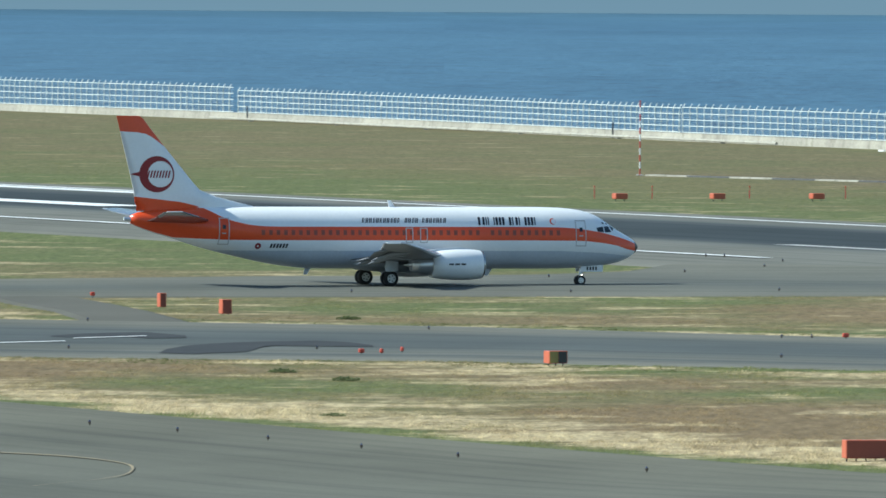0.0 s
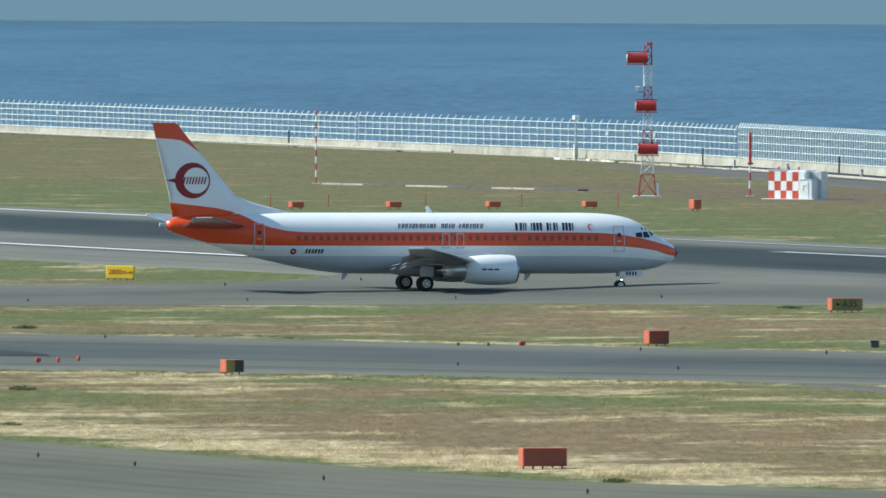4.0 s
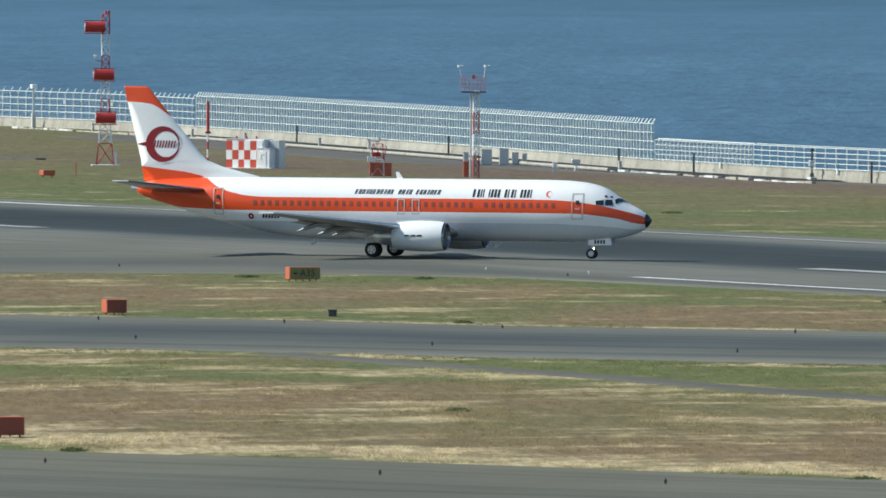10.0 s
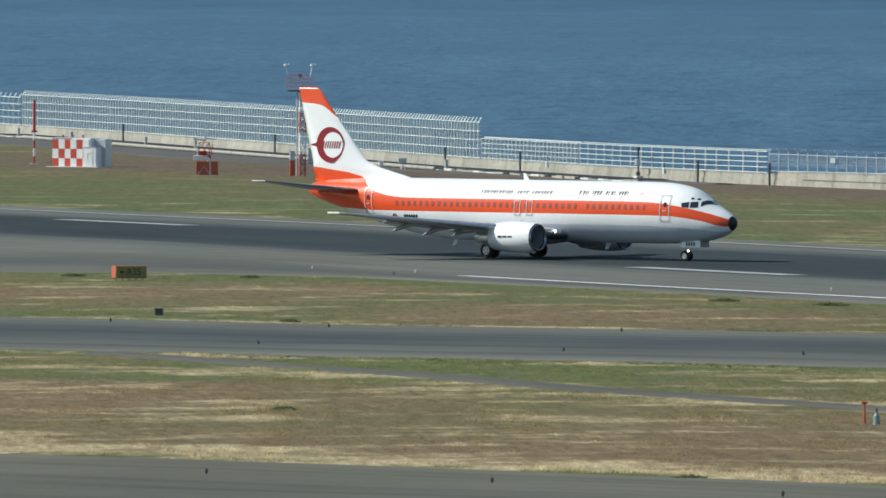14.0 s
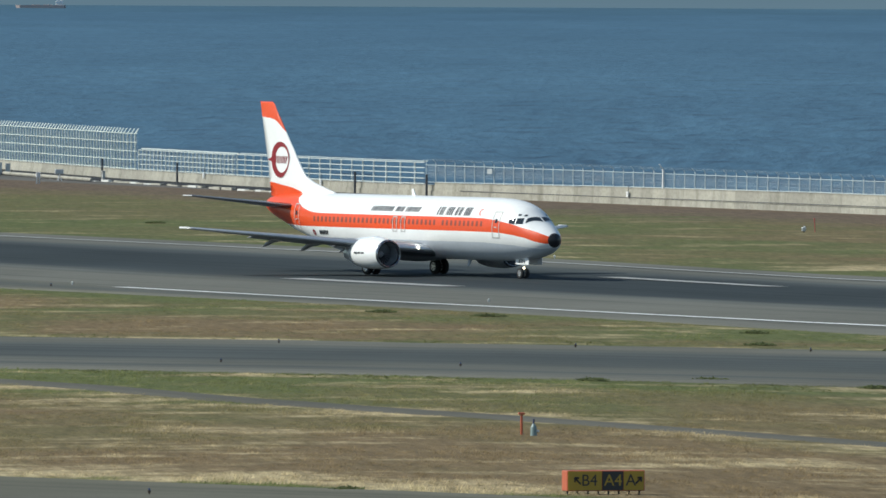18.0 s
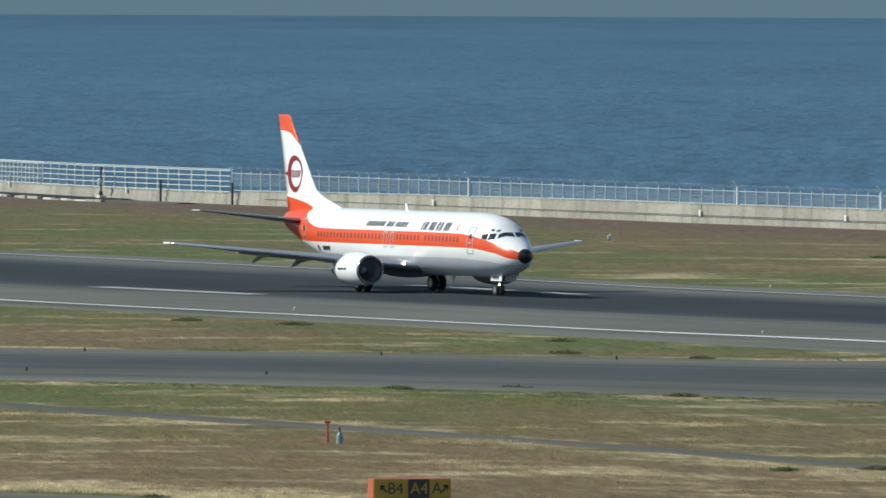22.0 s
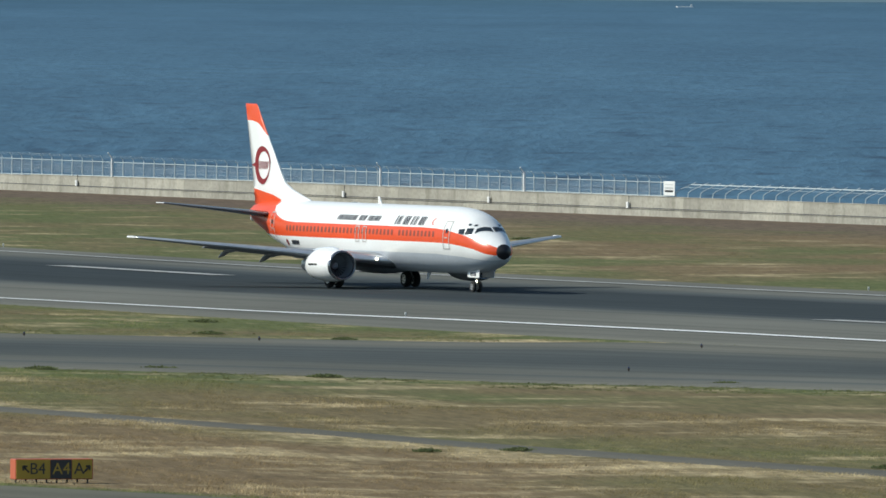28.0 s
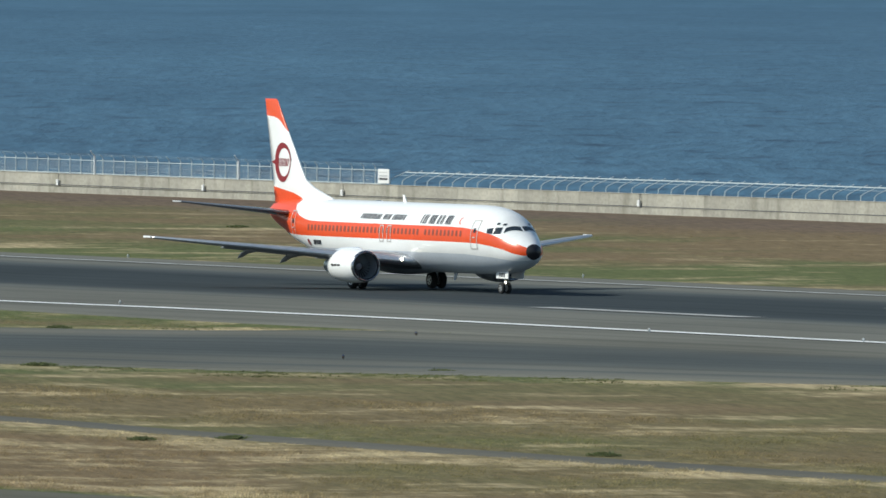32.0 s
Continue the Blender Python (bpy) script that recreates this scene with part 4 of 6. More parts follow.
    box(bm, -3.2, 3.1, -2.0, 1.4, -0.4, 0.06, 0.02)
    part("slab", bm, PALE_CONCRETE, t)


checked_hut()


def striped_pole(x, y, high, thick, bands, label, fat=0.0):
    t = thing("striped_pole", on(x, y), label, "pole", "striped poles")
    for i in range(bands):
        bm = bmesh.new()
        rod(bm, (0, 0, high * i / bands), (0, 0, high * (i + 1) / bands), thick, 8)
        part("section", bm, RED if i % 2 == 0 or (fat and i >= bands / 2) else WHITE, t)
    if fat:
        bm = bmesh.new()
        rod(bm, (0, 0, high * 0.52), (0, 0, high), thick * fat, 8)
        part("sleeve", bm, RED, t)
        bm = bmesh.new()
        box(bm, -0.25, 0.3, -0.08, 0.08, high * 0.5, high * 0.53, 0.01)
        part("bracket", bm, RED, t)
    bm = bmesh.new()
    box(bm, -0.35, 0.35, -0.35, 0.35, -0.2, 0.08, 0.02)
    part("footing", bm, PALE_CONCRETE, t)


striped_pole(59.7, 1487, 6.1, 0.09, 8, "red and white banded pole with a red upper half", 1.5)
striped_pole(19.6, 1568.5, 7.5, 0.075, 11, "thin red and white banded pole on the grass")


def trough(a, b, label):
    t = thing("cable_trough", on(*a), label, "cable trough")
    dx, dy = b[0] - a[0], b[1] - a[1]
    for i in range(12):
        p, q = Vector((dx * i / 12, dy * i / 12, 0)), Vector((dx * (i + 0.96) / 12, dy * (i + 0.96) / 12, 0))
        z = lie(a[0] + p.x, a[1] + p.y) - lie(*a)
        w = 0.6
        d = (q - p).normalized()
        side = Vector((-d.y, d.x, 0)) * w
        bm = bmesh.new()
        vs = [bm.verts.new(v + Vector((0, 0, z + h))) for h in (-0.1, 0.16) for v in (p - side, q - side, q + side, p + side)]
        for f in ((0, 1, 2, 3), (4, 5, 6, 7), (0, 1, 5, 4), (1, 2, 6, 5), (2, 3, 7, 6), (3, 0, 4, 7)):
            bm.faces.new([vs[k] for k in f])
        bmesh.ops.recalc_face_normals(bm, faces=bm.faces)
        part("cover_slab", bm, CONCRETE if i % 4 < 2 else DARK_GRAVEL, t)


trough((20.6, 1564.6), (45.0, 1522), "grey cable trough with pale slabs across the grass")


def weather_stand():
    t = thing("instrument_stand", on(72.6, 1423.5, -2), "red and white instrument stand behind a red box", "instrument stand")
    bm = bmesh.new()
    box(bm, -0.45, 1.25, -0.55, 0.5, 0.0, 1.2, 0.03)
    part("cabinet", bm, ORANGE, t, "orange-red steel cabinet")
    bm = bmesh.new()
    box(bm, -0.75, -0.46, -0.58, 0.52, 0.02, 1.22, 0.02)
    part("cabinet_end", bm, ORANGE, t)
    lattice(t, 0.0, 1.5, 0.55, 0.5, WHITE, "stand")
    lattice(t, 1.5, 2.9, 0.5, 0.45, RED, "stand")
    for q in (-0.75, 0.75):
        bm = bmesh.new()
        rod(bm, (q * 0.7, -0.4, 1.25), (q, -0.4, 2.75), 0.05, 5)
        part("brace", bm, RED if q > 0 else WHITE, t)
    bm = bmesh.new()
    box(bm, -0.45, 0.25, -0.3, 0.3, 1.75, 2.15, 0.05)
    part("sensor_housing", bm, RED, t)
    bm = bmesh.new()
    box(bm, -0.95, -0.2, -0.65, -0.55, 1.3, 1.75, 0.02)
    part("plate", bm, WHITE, t)
    for x0, x1, z in ((-0.9, 0.2, 3.2), (0.1, 1.0, 3.3)):
        bm = bmesh.new()
        rod(bm, (x0, 0, z), (x1, 0, z - 0.08), 0.06, 6)
        cyl(bm, pose(x0, 0, z + 0.05), 0.13, 0.26, 8)
        part("sensor_arm", bm, GALVANISED, t)
    bm = bmesh.new()
    rod(bm, (-0.1, 0, 2.6), (-0.1, 0, 3.3), 0.05, 6)
    part("post", bm, GALVANISED, t)


weather_stand()


def wind_mast():
    t = thing("wind_mast", on(80.9, 1417), "grey and red lattice mast with a railed platform and wind sensors", "mast")
    bm = bmesh.new()
    rod(bm, (-0.25, 0, -0.1), (-0.25, 0, 7.7), 0.09, 10)
    part("pole", bm, GALVANISED, t)
    for i in range(4):
        lattice_at = 1.95 * i
        sec = lattice(t, lattice_at, lattice_at + 1.95, 0.26, 0.26, HAZY_DULL_RED if i % 2 == 0 else WHITE, "ladder_section")
        sec.matrix_basis = pose(0.25, 0, 0)
    bm = bmesh.new()
    box(bm, -1.15, 1.05, -0.9, 0.9, 7.65, 7.78, 0.02)
    part("platform", bm, DARK_STEEL, t)
    bm = bmesh.new()
    for x in np.linspace(-1.15, 1.05, 7):
        for y in (-0.9, 0.9):
            rod(bm, (x, y, 7.75), (x, y, 9.1), 0.014, 4)
    for z in (8.1, 8.45, 8.8, 9.1):
        for y in (-0.9, 0.9):
            rod(bm, (-1.15, y, z), (1.05, y, z), 0.013, 4)
        for x in (-1.15, 1.05):
            rod(bm, (x, -0.9, z), (x, 0.9, z), 0.013, 4)
    part("railing", bm, HAZY_DULL_RED, t)
    for x in (-1.1, 0.9):
        bm = bmesh.new()
        rod(bm, (x, 0, 9.0), (x * 1.2, 0, 10.0), 0.03, 4)
        part("sensor_post", bm, GALVANISED, t)
        bm = bmesh.new()
        cyl(bm, pose(x * 1.2, 0, 10.05), 0.16, 0.2, 8)
        rod(bm, (x * 1.2, 0, 10.08), (x * 1.2 + 0.35, 0, 10.08), 0.06, 4)
        part("wind_sensor", bm, WHITE, t)
    bm = bmesh.new()
    box(bm, -0.14, 0.14, -0.14, 0.14, 8.9, 9.25, 0.03)
    part("beacon", bm, HAZY_DULL_RED, t)


wind_mast()


def cabinet(x, y, w, d, h, material, label, group="", legs=0.0, category="cabinet"):
    t = thing("cabinet", on(x, y), label, category, group)
    bm = bmesh.new()
    box(bm, -w / 2, w / 2, -d / 2, d / 2, legs, h, 0.03)
    part("body", bm, material, t)
    bm = bmesh.new()
    box(bm, -w / 2 - 0.04, w / 2 + 0.04, -d / 2 - 0.04, d / 2 + 0.04, h, h + 0.06, 0.02)
    part("roof", bm, material, t)
    bm = bmesh.new()
    box(bm, -w / 2 + 0.08, w / 2 - 0.08, -d / 2 - 0.02, -d / 2, legs + 0.12, h - 0.1, 0.008)
    part("door", bm, material, t)
    for x0 in (-w / 2 + 0.08, w / 2 - 0.08):
        bm = bmesh.new()
        box(bm, x0 - 0.05, x0 + 0.05, -0.1, 0.1, -0.15, max(legs, 0.02))
        part("foot", bm, GALVANISED, t)
    return t


cabinet(80.35, 1419, 0.5, 0.5, 1.35, ORANGE, "orange steel cabinet at the foot of the mast")
for x, w, h in ((84.6, 0.5, 1.3), (85.4, 0.35, 1.2), (86.6, 1.0, 1.6), (88.3, 0.9, 1.7), (89.4, 0.6, 1.3), (90.3, 0.45, 1.2)):
    cabinet(x, 1494 + (x - 84) * 0.3, w, 0.6, h * 0.95, GALVANISED, "pale grey equipment cabinet by the gravel road", "grey cabinets", 0.1)
cabinet(89.9, 1443, 0.4, 0.3, 1.0, WHITE, "small white cabinet on a post", "", 0.55)


def spotlight(x, y):
    t = thing("camera_stand", on(x, y), "small tripod stand with a grey sensor head", "stand")
    for a in (0, 120, 240):
        bm = bmesh.new()
        rod(bm, (0, 0, 0.7), (0.3 * math.cos(radians(a)), 0.3 * math.sin(radians(a)), -0.05), 0.04, 5)
        part("leg", bm, WHITE, t)
    bm = bmesh.new()
    box(bm, -0.4, 0.4, -0.2, 0.2, 0.7, 1.15, 0.05)
    part("head", bm, GALVANISED, t)


spotlight(92.8, 1458)


def papi(x, y, turn, label, w=1.15, h=0.5):
    t = thing("approach_light_box", on(x, y, turn), label, "light box", "orange light boxes")
    bm = bmesh.new()
    box(bm, -w / 2, w / 2, -0.5, 0.5, 0.22, 0.22 + h, 0.05)
    part("housing", bm, ORANGE, t)
    for dx in (-w / 2 + 0.15, w / 2 - 0.15):
        bm = bmesh.new()
        rod(bm, (dx, 0, -0.05), (dx, 0, 0.25), 0.04, 6)
        part("leg", bm, DARK_STEEL, t)
    bm = bmesh.new()
    box(bm, -w / 2 + 0.05, w / 2 - 0.05, 0.495, 0.515, 0.3, 0.22 + h - 0.1)
    part("window", bm, LAMP_DARK, t)


for x, y in ((15.6, 1388), (24.3, 1392), (33.2, 1396), (41.9, 1400)):
    papi(x, y, 20, "orange light box low on the grass beside the runway")
papi(50.9, 1388.5, 25, "tall orange light box on the grass", 0.75, 0.85)


def stick(x, y):
    t = thing("marker_stick", on(x, y), "thin red marker stick in the grass", "marker", "red marker sticks")
    bm = bmesh.new()
    rod(bm, (0, 0, -0.1), (0, 0, 1.1), 0.05, 6, 0.04)
    part("stick", bm, RED, t)
    bm = bmesh.new()
    cyl(bm, pose(0, 0, 1.1), 0.08, 0.1, 8)
    part("tip", bm, ORANGE, t)


for x, y in ((13.5, 1404), (18.7, 1407), (27.5, 1411), (36.2, 1414), (45.0, 1417)):
    stick(x, y)


t = thing("marker_stick", on(135.0, 1203.6), "thin dark red stake in bare earth", "marker", "red marker sticks")
bm = bmesh.new()
rod(bm, (0, 0, -0.1), (-0.06, 0, 1.05), 0.035, 6)
part("stick", bm, HAZY_DULL_RED, t)
bm = bmesh.new()
rod(bm, (-0.06, 0, 0.82), (-0.06, 0, 1.1), 0.06, 6)
part("sleeve", bm, HAZY_DULL_RED, t)
t = thing("sensor_box", on(133.95, 1202.0), "small grey sensor box on a short leg", "sensor box")
bm = bmesh.new()
rod(bm, (0, 0, -0.1), (0, 0, 0.12), 0.05, 6)
part("leg", bm, DARK_STEEL, t)
bm = bmesh.new()
box(bm, -0.16, 0.16, -0.14, 0.14, 0.1, 0.42, 0.04)
part("case", bm, GALVANISED, t)
bm = bmesh.new()
cyl(bm, pose(0.05, 0, 0.46), 0.09, 0.1, 8, 0.04)
part("cap", bm, WHITE, t)


# ---- signs ----
def words(text, size, material, parent, m):
    """Lettering in the built-in font as a flat mesh of some depth."""
    cu = bpy.data.curves.new("lettering", "FONT")
    cu.body, cu.size, cu.extrude, cu.align_x, cu.align_y = text, size, 0.006, "CENTER", "CENTER"
    tmp = new("lettering", cu)
    bpy.context.view_layer.update()
    me = bpy.data.meshes.new_from_object(tmp.evaluated_get(bpy.context.evaluated_depsgraph_get()))
    bpy.data.objects.remove(tmp)
    me.materials.clear()
    me.materials.append(material)
    ob = new("lettering", me)
    ob.parent, ob.matrix_basis = parent, m
    return ob


def arrow(angle, size, material, parent, x, z, y):
    bm = bmesh.new()
    for p, q in (((-0.5, 0), (0.45, 0)), ((0.5, 0), (0.12, 0.32)), ((0.5, 0), (0.12, -0.32))):
        a, b = Vector((p[0], 0, p[1])) * size, Vector((q[0], 0, q[1])) * size
        rod(bm, a, b, 0.035, 4)
    return part("arrow", bm, material, parent, at=pose(x, y, z, 0, -angle, 0))


def sign(x, y, turn, wide, deep, high, panels, label, gap=0.14, end=None, group="airfield signs"):
    t = thing("airfield_sign", on(x, y, turn), label, "sign", group)
    bm = bmesh.new()
    box(bm, -wide / 2, wide / 2, -deep / 2, deep / 2, gap, high, 0.025)
    part("case", bm, ORANGE if end is None else end, t, "orange sign case")
    x0 = -wide / 2 + 0.03
    for share, material, text, ink in panels:
        w = (wide - 0.06) * share
        bm = bmesh.new()
        box(bm, x0, x0 + w - 0.02, -deep / 2 - 0.02, -deep / 2, gap + 0.03, high - 0.03, 0.006)
        face = part("face", bm, material, t)
        if text:
            tx = x0 + w / 2
            if text[0] == "<":
                arrow(135, 0.34, ink, face, x0 + w * 0.28, (gap + high) / 2, -deep / 2 - 0.03)
                text, tx = text[1:], x0 + w * 0.62
            if text[-1] == ">":
                arrow(45, 0.34, ink, face, x0 + w * 0.72, (gap + high) / 2, -deep / 2 - 0.03)
                text, tx = text[:-1], x0 + w * 0.34
            if text[0] == "=":
                arrow(180, 0.26, ink, face, x0 + w * 0.2, (gap + high) / 2, -deep / 2 - 0.03)
                text, tx = text[1:], x0 + w * 0.58
            if text[-1] == "-":
                arrow(0, 0.26, ink, face, x0 + w * 0.88, (gap + high) / 2, -deep / 2 - 0.03)
                text, tx = text[:-1], x0 + w * 0.42
            words(text, (high - gap) * 0.80 if len(text) < 4 else (high - gap) * 0.56, ink, face, pose(tx, -deep / 2 - 0.026, (gap + high) / 2, 90, 0, 0))
        x0 += w
    k = max(2, int(wide / 0.45) + 1)
    for i in range(k):
        lx = -wide / 2 + 0.12 + (wide - 0.24) * i / (k - 1)
        bm = bmesh.new()
        rod(bm, (lx, 0, -0.1), (lx, 0, gap + 0.02), 0.035, 6)
        part("leg", bm, DARK_STEEL, t)
    return t


sign(58.8, 596.2, 14, 3.15, 0.62, 0.92, [(0.45, SIGN_YELLOW, "<B4", SIGN_BLACK), (0.28, SIGN_BLACK, "A4", SIGN_YELLOW), (0.27, SIGN_YELLOW, "A>", SIGN_BLACK)],
     "yellow and black taxiway sign lettered B4, A4 and A", end=ORANGE)
sign(18.0, 666, 14, 1.95, 0.7, 0.92, [(1.0, SIGN_RUST, "", None)], "long rust-red sign case seen from its back")
sign(6.0, 831.4, 22, 1.05, 0.8, 0.80, [(0.5, SIGN_OLIVE, "", None), (0.5, SIGN_BLACK, "", None)], "orange-ended sign with an olive and a dark panel")
sign(-13.2, 954.5, 22, 0.62, 0.6, 0.92, [(1.0, SIGN_RUST, "", None)], "small upright orange sign case", 0.05)
sign(-17.4, 972.7, 22, 0.42, 0.55, 0.92, [(1.0, SIGN_RUST, "", None)], "small upright orange sign case", 0.05)
sign(30.4, 887.9, 20, 1.24, 0.8, 0.90, [(1.0, SIGN_RUST, "", None)], "rust-red sign case seen from its back")
sign(45.0, 973, 18, 2.05, 0.75, 0.90, [(1.0, SIGN_OLIVE, "=A35", SIGN_BLACK)], "olive taxiway sign with dark letters and an orange end")
sign(0.1, 1095, -18, 2.05, 0.3, 1.02, [(1.0, SIGN_BRIGHT, "2800m-", RED)], "yellow distance sign with red figures", end=SIGN_BRIGHT)
cabinet(42.3, 878.6, 0.48, 0.45, 0.34, DARK_GRAVEL, "low dark grey electrical box in the grass")

# ---- small lights and markers ----
def edge_light_meshes():
    out = []
    bm = bmesh.new()
    cyl(bm, pose(0, 0, 0.02), 0.11, 0.04, 10)
    rod(bm, (0, 0, 0.02), (0, 0, 0.16), 0.03, 6)
    out.append(("stem", bm, LAMP_DARK))
    bm = bmesh.new()
    cyl(bm, pose(0, 0, 0.2), 0.06, 0.1, 10, 0.07)
    out.append(("housing", bm, LAMP_DARK))
    bm = bmesh.new()
    cyl(bm, pose(0, 0, 0.29), 0.05, 0.08, 10, 0.035)
    out.append(("lens", bm, BLUE_LENS))
    return out


first = thing("edge_light", on(-16.1, 717.7), "small dark edge light on a stem beside the paving", "edge light", "edge lights")
for name, bm, m in edge_light_meshes():
    part(name, bm, m, first)
for x, y in ((-11.9, 707), (-7.7, 695.8), (-3.5, 684.2), (0.7, 671.3), (8.5, 650.5), (-21, 929.4), (-0.8, 911.6), (-20.5, 861.5), (-6.9, 863.3), (18.2, 843.2), (19.2, 888.9),
             (20.9, 888.7), (7.2, 1068.4), (8.3, 1017.5), (16.7, 1084.4), (21.9, 1022), (22.3, 1089.9), (23.8, 1100.5), (18.7, 1117.2), (20, 1116.5), (-5.9, 1016.3), (35.2, 1018.9),
             (29.5, 828.3), (29, 872.7), (38.7, 858.5), (44, 806.9), (49.7, 842.2)):
    copy_thing(first, on(x, y))
for x, y in ((58.4, 788.7), (64.4, 828.3), (57.9, 999.1), (62.1, 983.2), (64.0, 991.9), (18.8, 629.1), (31.1, 606.9), (41.2, 592.8), (50.8, 576.3), (79.6, 822.4), (91.8, 820.2),
             (69.8, 780.7), (106.9, 880.9), (104.2, 767.2), (114.3, 813.3), (146.5, 967.8), (127.1, 816.3), (135.1, 796.1), (125.0, 1025.9), (86.4, 947.5), (103.7, 1086.8)):
    c = copy_thing(first, on(x, y))
    if 0.940 * x + 0.342 * y > 396:          # runway edge lights have a clear lens
        tagged(c, "small pale edge light beside the runway")
        for piece in c.children:
            piece.data = piece.data.copy()
            piece.data.materials[0] = WHITE if piece.name.startswith("lens") else GALVANISED


def red_marker(x, y, w=0.3):
    t = thing("taxi_marker", on(x, y, 20), "small orange-red marker on a short stem", "marker", "orange markers")
    bm = bmesh.new()
    rod(bm, (0, 0, -0.05), (0, 0, 0.18), 0.03, 6)
    part("stem", bm, DARK_STEEL, t)
    bm = bmesh.new()
    box(bm, -w * 0.38, w * 0.38, -0.1, 0.1, 0.16, 0.40, 0.05)
    part("head", bm, HUT_RED, t)


for x, y, w in ((-4.4, 853.7, 0.42), (-3.3, 853.9, 0.25), (-2.2, 857.6, 0.22), (-22.3, 1000.1, 0.4), (22.8, 888, 0.5)):
    red_marker(x, y, w)

t = thing("hydrant_post", on(62.6, 670.6), "orange marker post with a small hood", "post")
bm = bmesh.new()
rod(bm, (0, 0, -0.1), (0, 0, 0.88), 0.055, 8)
part("post", bm, ORANGE, t)
bm = bmesh.new()
box(bm, -0.14, 0.14, -0.1, 0.1, 0.86, 0.96, 0.02)
part("hood", bm, ORANGE, t)
t = thing("hydrant", on(63.02, 669.5), "pale blue-grey hydrant with a narrow neck", "hydrant")
bm = bmesh.new()
cyl(bm, pose(0, 0, 0.16), 0.15, 0.42, 12, 0.13)
part("body", bm, TEAL, t)
bm = bmesh.new()
cyl(bm, pose(0, 0, 0.44), 0.13, 0.16, 12, 0.05)
part("shoulder", bm, TEAL, t)
bm = bmesh.new()
rod(bm, (0, 0, 0.5), (0, 0, 0.72), 0.045, 8)
part("neck", bm, BLUE_LENS, t)
bm = bmesh.new()
rod(bm, (0.1, 0, 0.2), (0.24, 0, 0.2), 0.05, 8)
part("outlet", bm, WHITE, t)

# ---- ships ----
def ship(bearing, dist, length, hull_mat, label, rise):
    b = radians(bearing)
    x, y = dist * math.sin(b), dist * math.cos(b)
    z = -4.0 + 12.0 * max(0, (dist - 1500) / 3460)
    t = thing("ship", pose(x, y, z, 0, 0, -bearing), label, "ship")
    bm = bmesh.new()
    h = length * 0.06 * rise
    vs = [[bm.verts.new((px * length, py * length * 0.07, pz)) for px, py in ((-0.5, 0), (-0.42, -1), (0.46, -1), (0.5, 0), (0.46, 1), (-0.42, 1))] for pz in (-0.3, h)]
    for v in vs[1]:
        if v.co.x < -0.4 * length:
            v.co.x -= length * 0.03
    for j in range(6):
        bm.faces.new((vs[0][j], vs[0][(j + 1) % 6], vs[1][(j + 1) % 6], vs[1][j]))
    bm.faces.new(vs[1])
    bmesh.ops.recalc_face_normals(bm, faces=bm.faces)
    part("hull", bm, hull_mat, t)
    bm = bmesh.new()
    box(bm, length * 0.30, length * 0.45, -length * 0.05, length * 0.05, h, h * 2.6, 0.05)
    part("bridge", bm, WHITE, t)
    bm = bmesh.new()
    rod(bm, (length * 0.4, 0, h * 2.5), (length * 0.4, 0, h * 3.3), length * 0.008, 6)
    part("funnel", bm, hull_mat, t)
    for px in (-0.2, 0.05):
        bm = bmesh.new()
        box(bm, px * length, (px + 0.18) * length, -length * 0.04, length * 0.04, h, h * 1.15, 0.03)
        part("hatch", bm, hull_mat, t)


ship(3.573, 4800, 15.0, SHIP_RED, "far cargo ship with a haze-pale red hull and white bridge", 1.0)
ship(7.93, 4630, 5.0, WHITE, "far white boat on the sea", 1.2)

# ---- the airliner: x forward, y to its left, z up from the ground under the main wheels ----
A_WHITE = plain("airliner_white", (0.85, 0.85, 0.84), 0.28, wear=0.04, scale=0.6)
A_GREY = plain("airliner_belly_grey", (0.58, 0.62, 0.68), 0.35, wear=0.08, scale=0.6)
A_ORANGE = plain("airliner_orange", (0.74, 0.078, 0.015), 0.3, wear=0.06, scale=0.6)
A_MAROON = plain("emblem_maroon", (0.24, 0.012, 0.02), 0.35, wear=0.05)
A_TRIM = plain("hatch_outline_paint", (0.50, 0.48, 0.46), 0.4, wear=0.05)
A_GLASS = plain("cockpit_glass", (0.03, 0.04, 0.052), 0.025, wear=0.02)
socket(A_GLASS, "Specular IOR Level").default_value = 0.25
A_RADOME = plain("radome_black", (0.015, 0.015, 0.018), 0.45, wear=0.1)
A_METAL = plain("bare_aluminium", (0.66, 0.67, 0.69), 0.3, 0.7, scale=2)
A_LIP = plain("inlet_lip_metal", (0.30, 0.31, 0.33), 0.22, 0.9, scale=3)
A_WING = plain("wing_grey", (0.26, 0.27, 0.29), 0.4, 0.1, scale=0.8)
A_TAIL = plain("tailplane_grey", (0.13, 0.135, 0.15), 0.16, 0.0, scale=0.8)
socket(A_TAIL, "Specular IOR Level").default_value = 0.8
A_FAN = plain("fan_blade_metal", (0.30, 0.31, 0.33), 0.4, 0.4, scale=3)
A_DUCT = plain("inlet_duct_grey", (0.30, 0.31, 0.32), 0.5, wear=0.2)
A_HUB = plain("wheel_hub_grey", (0.72, 0.72, 0.71), 0.5, 0.3, scale=4)
A_DARK = plain("engine_dark", (0.02, 0.02, 0.022), 0.6, wear=0.2)
A_INK = plain("lettering_ink", (0.016, 0.016, 0.022), 0.4, wear=0.05)
A_PANE = plain("cabin_pane", (0.26, 0.060, 0.034), 0.45, wear=0.1)
TYRE = plain("tyre_rubber", (0.02, 0.02, 0.021), 0.85, scale=6)
LIT = bpy.data.materials.new("taxi_lamp_glow")
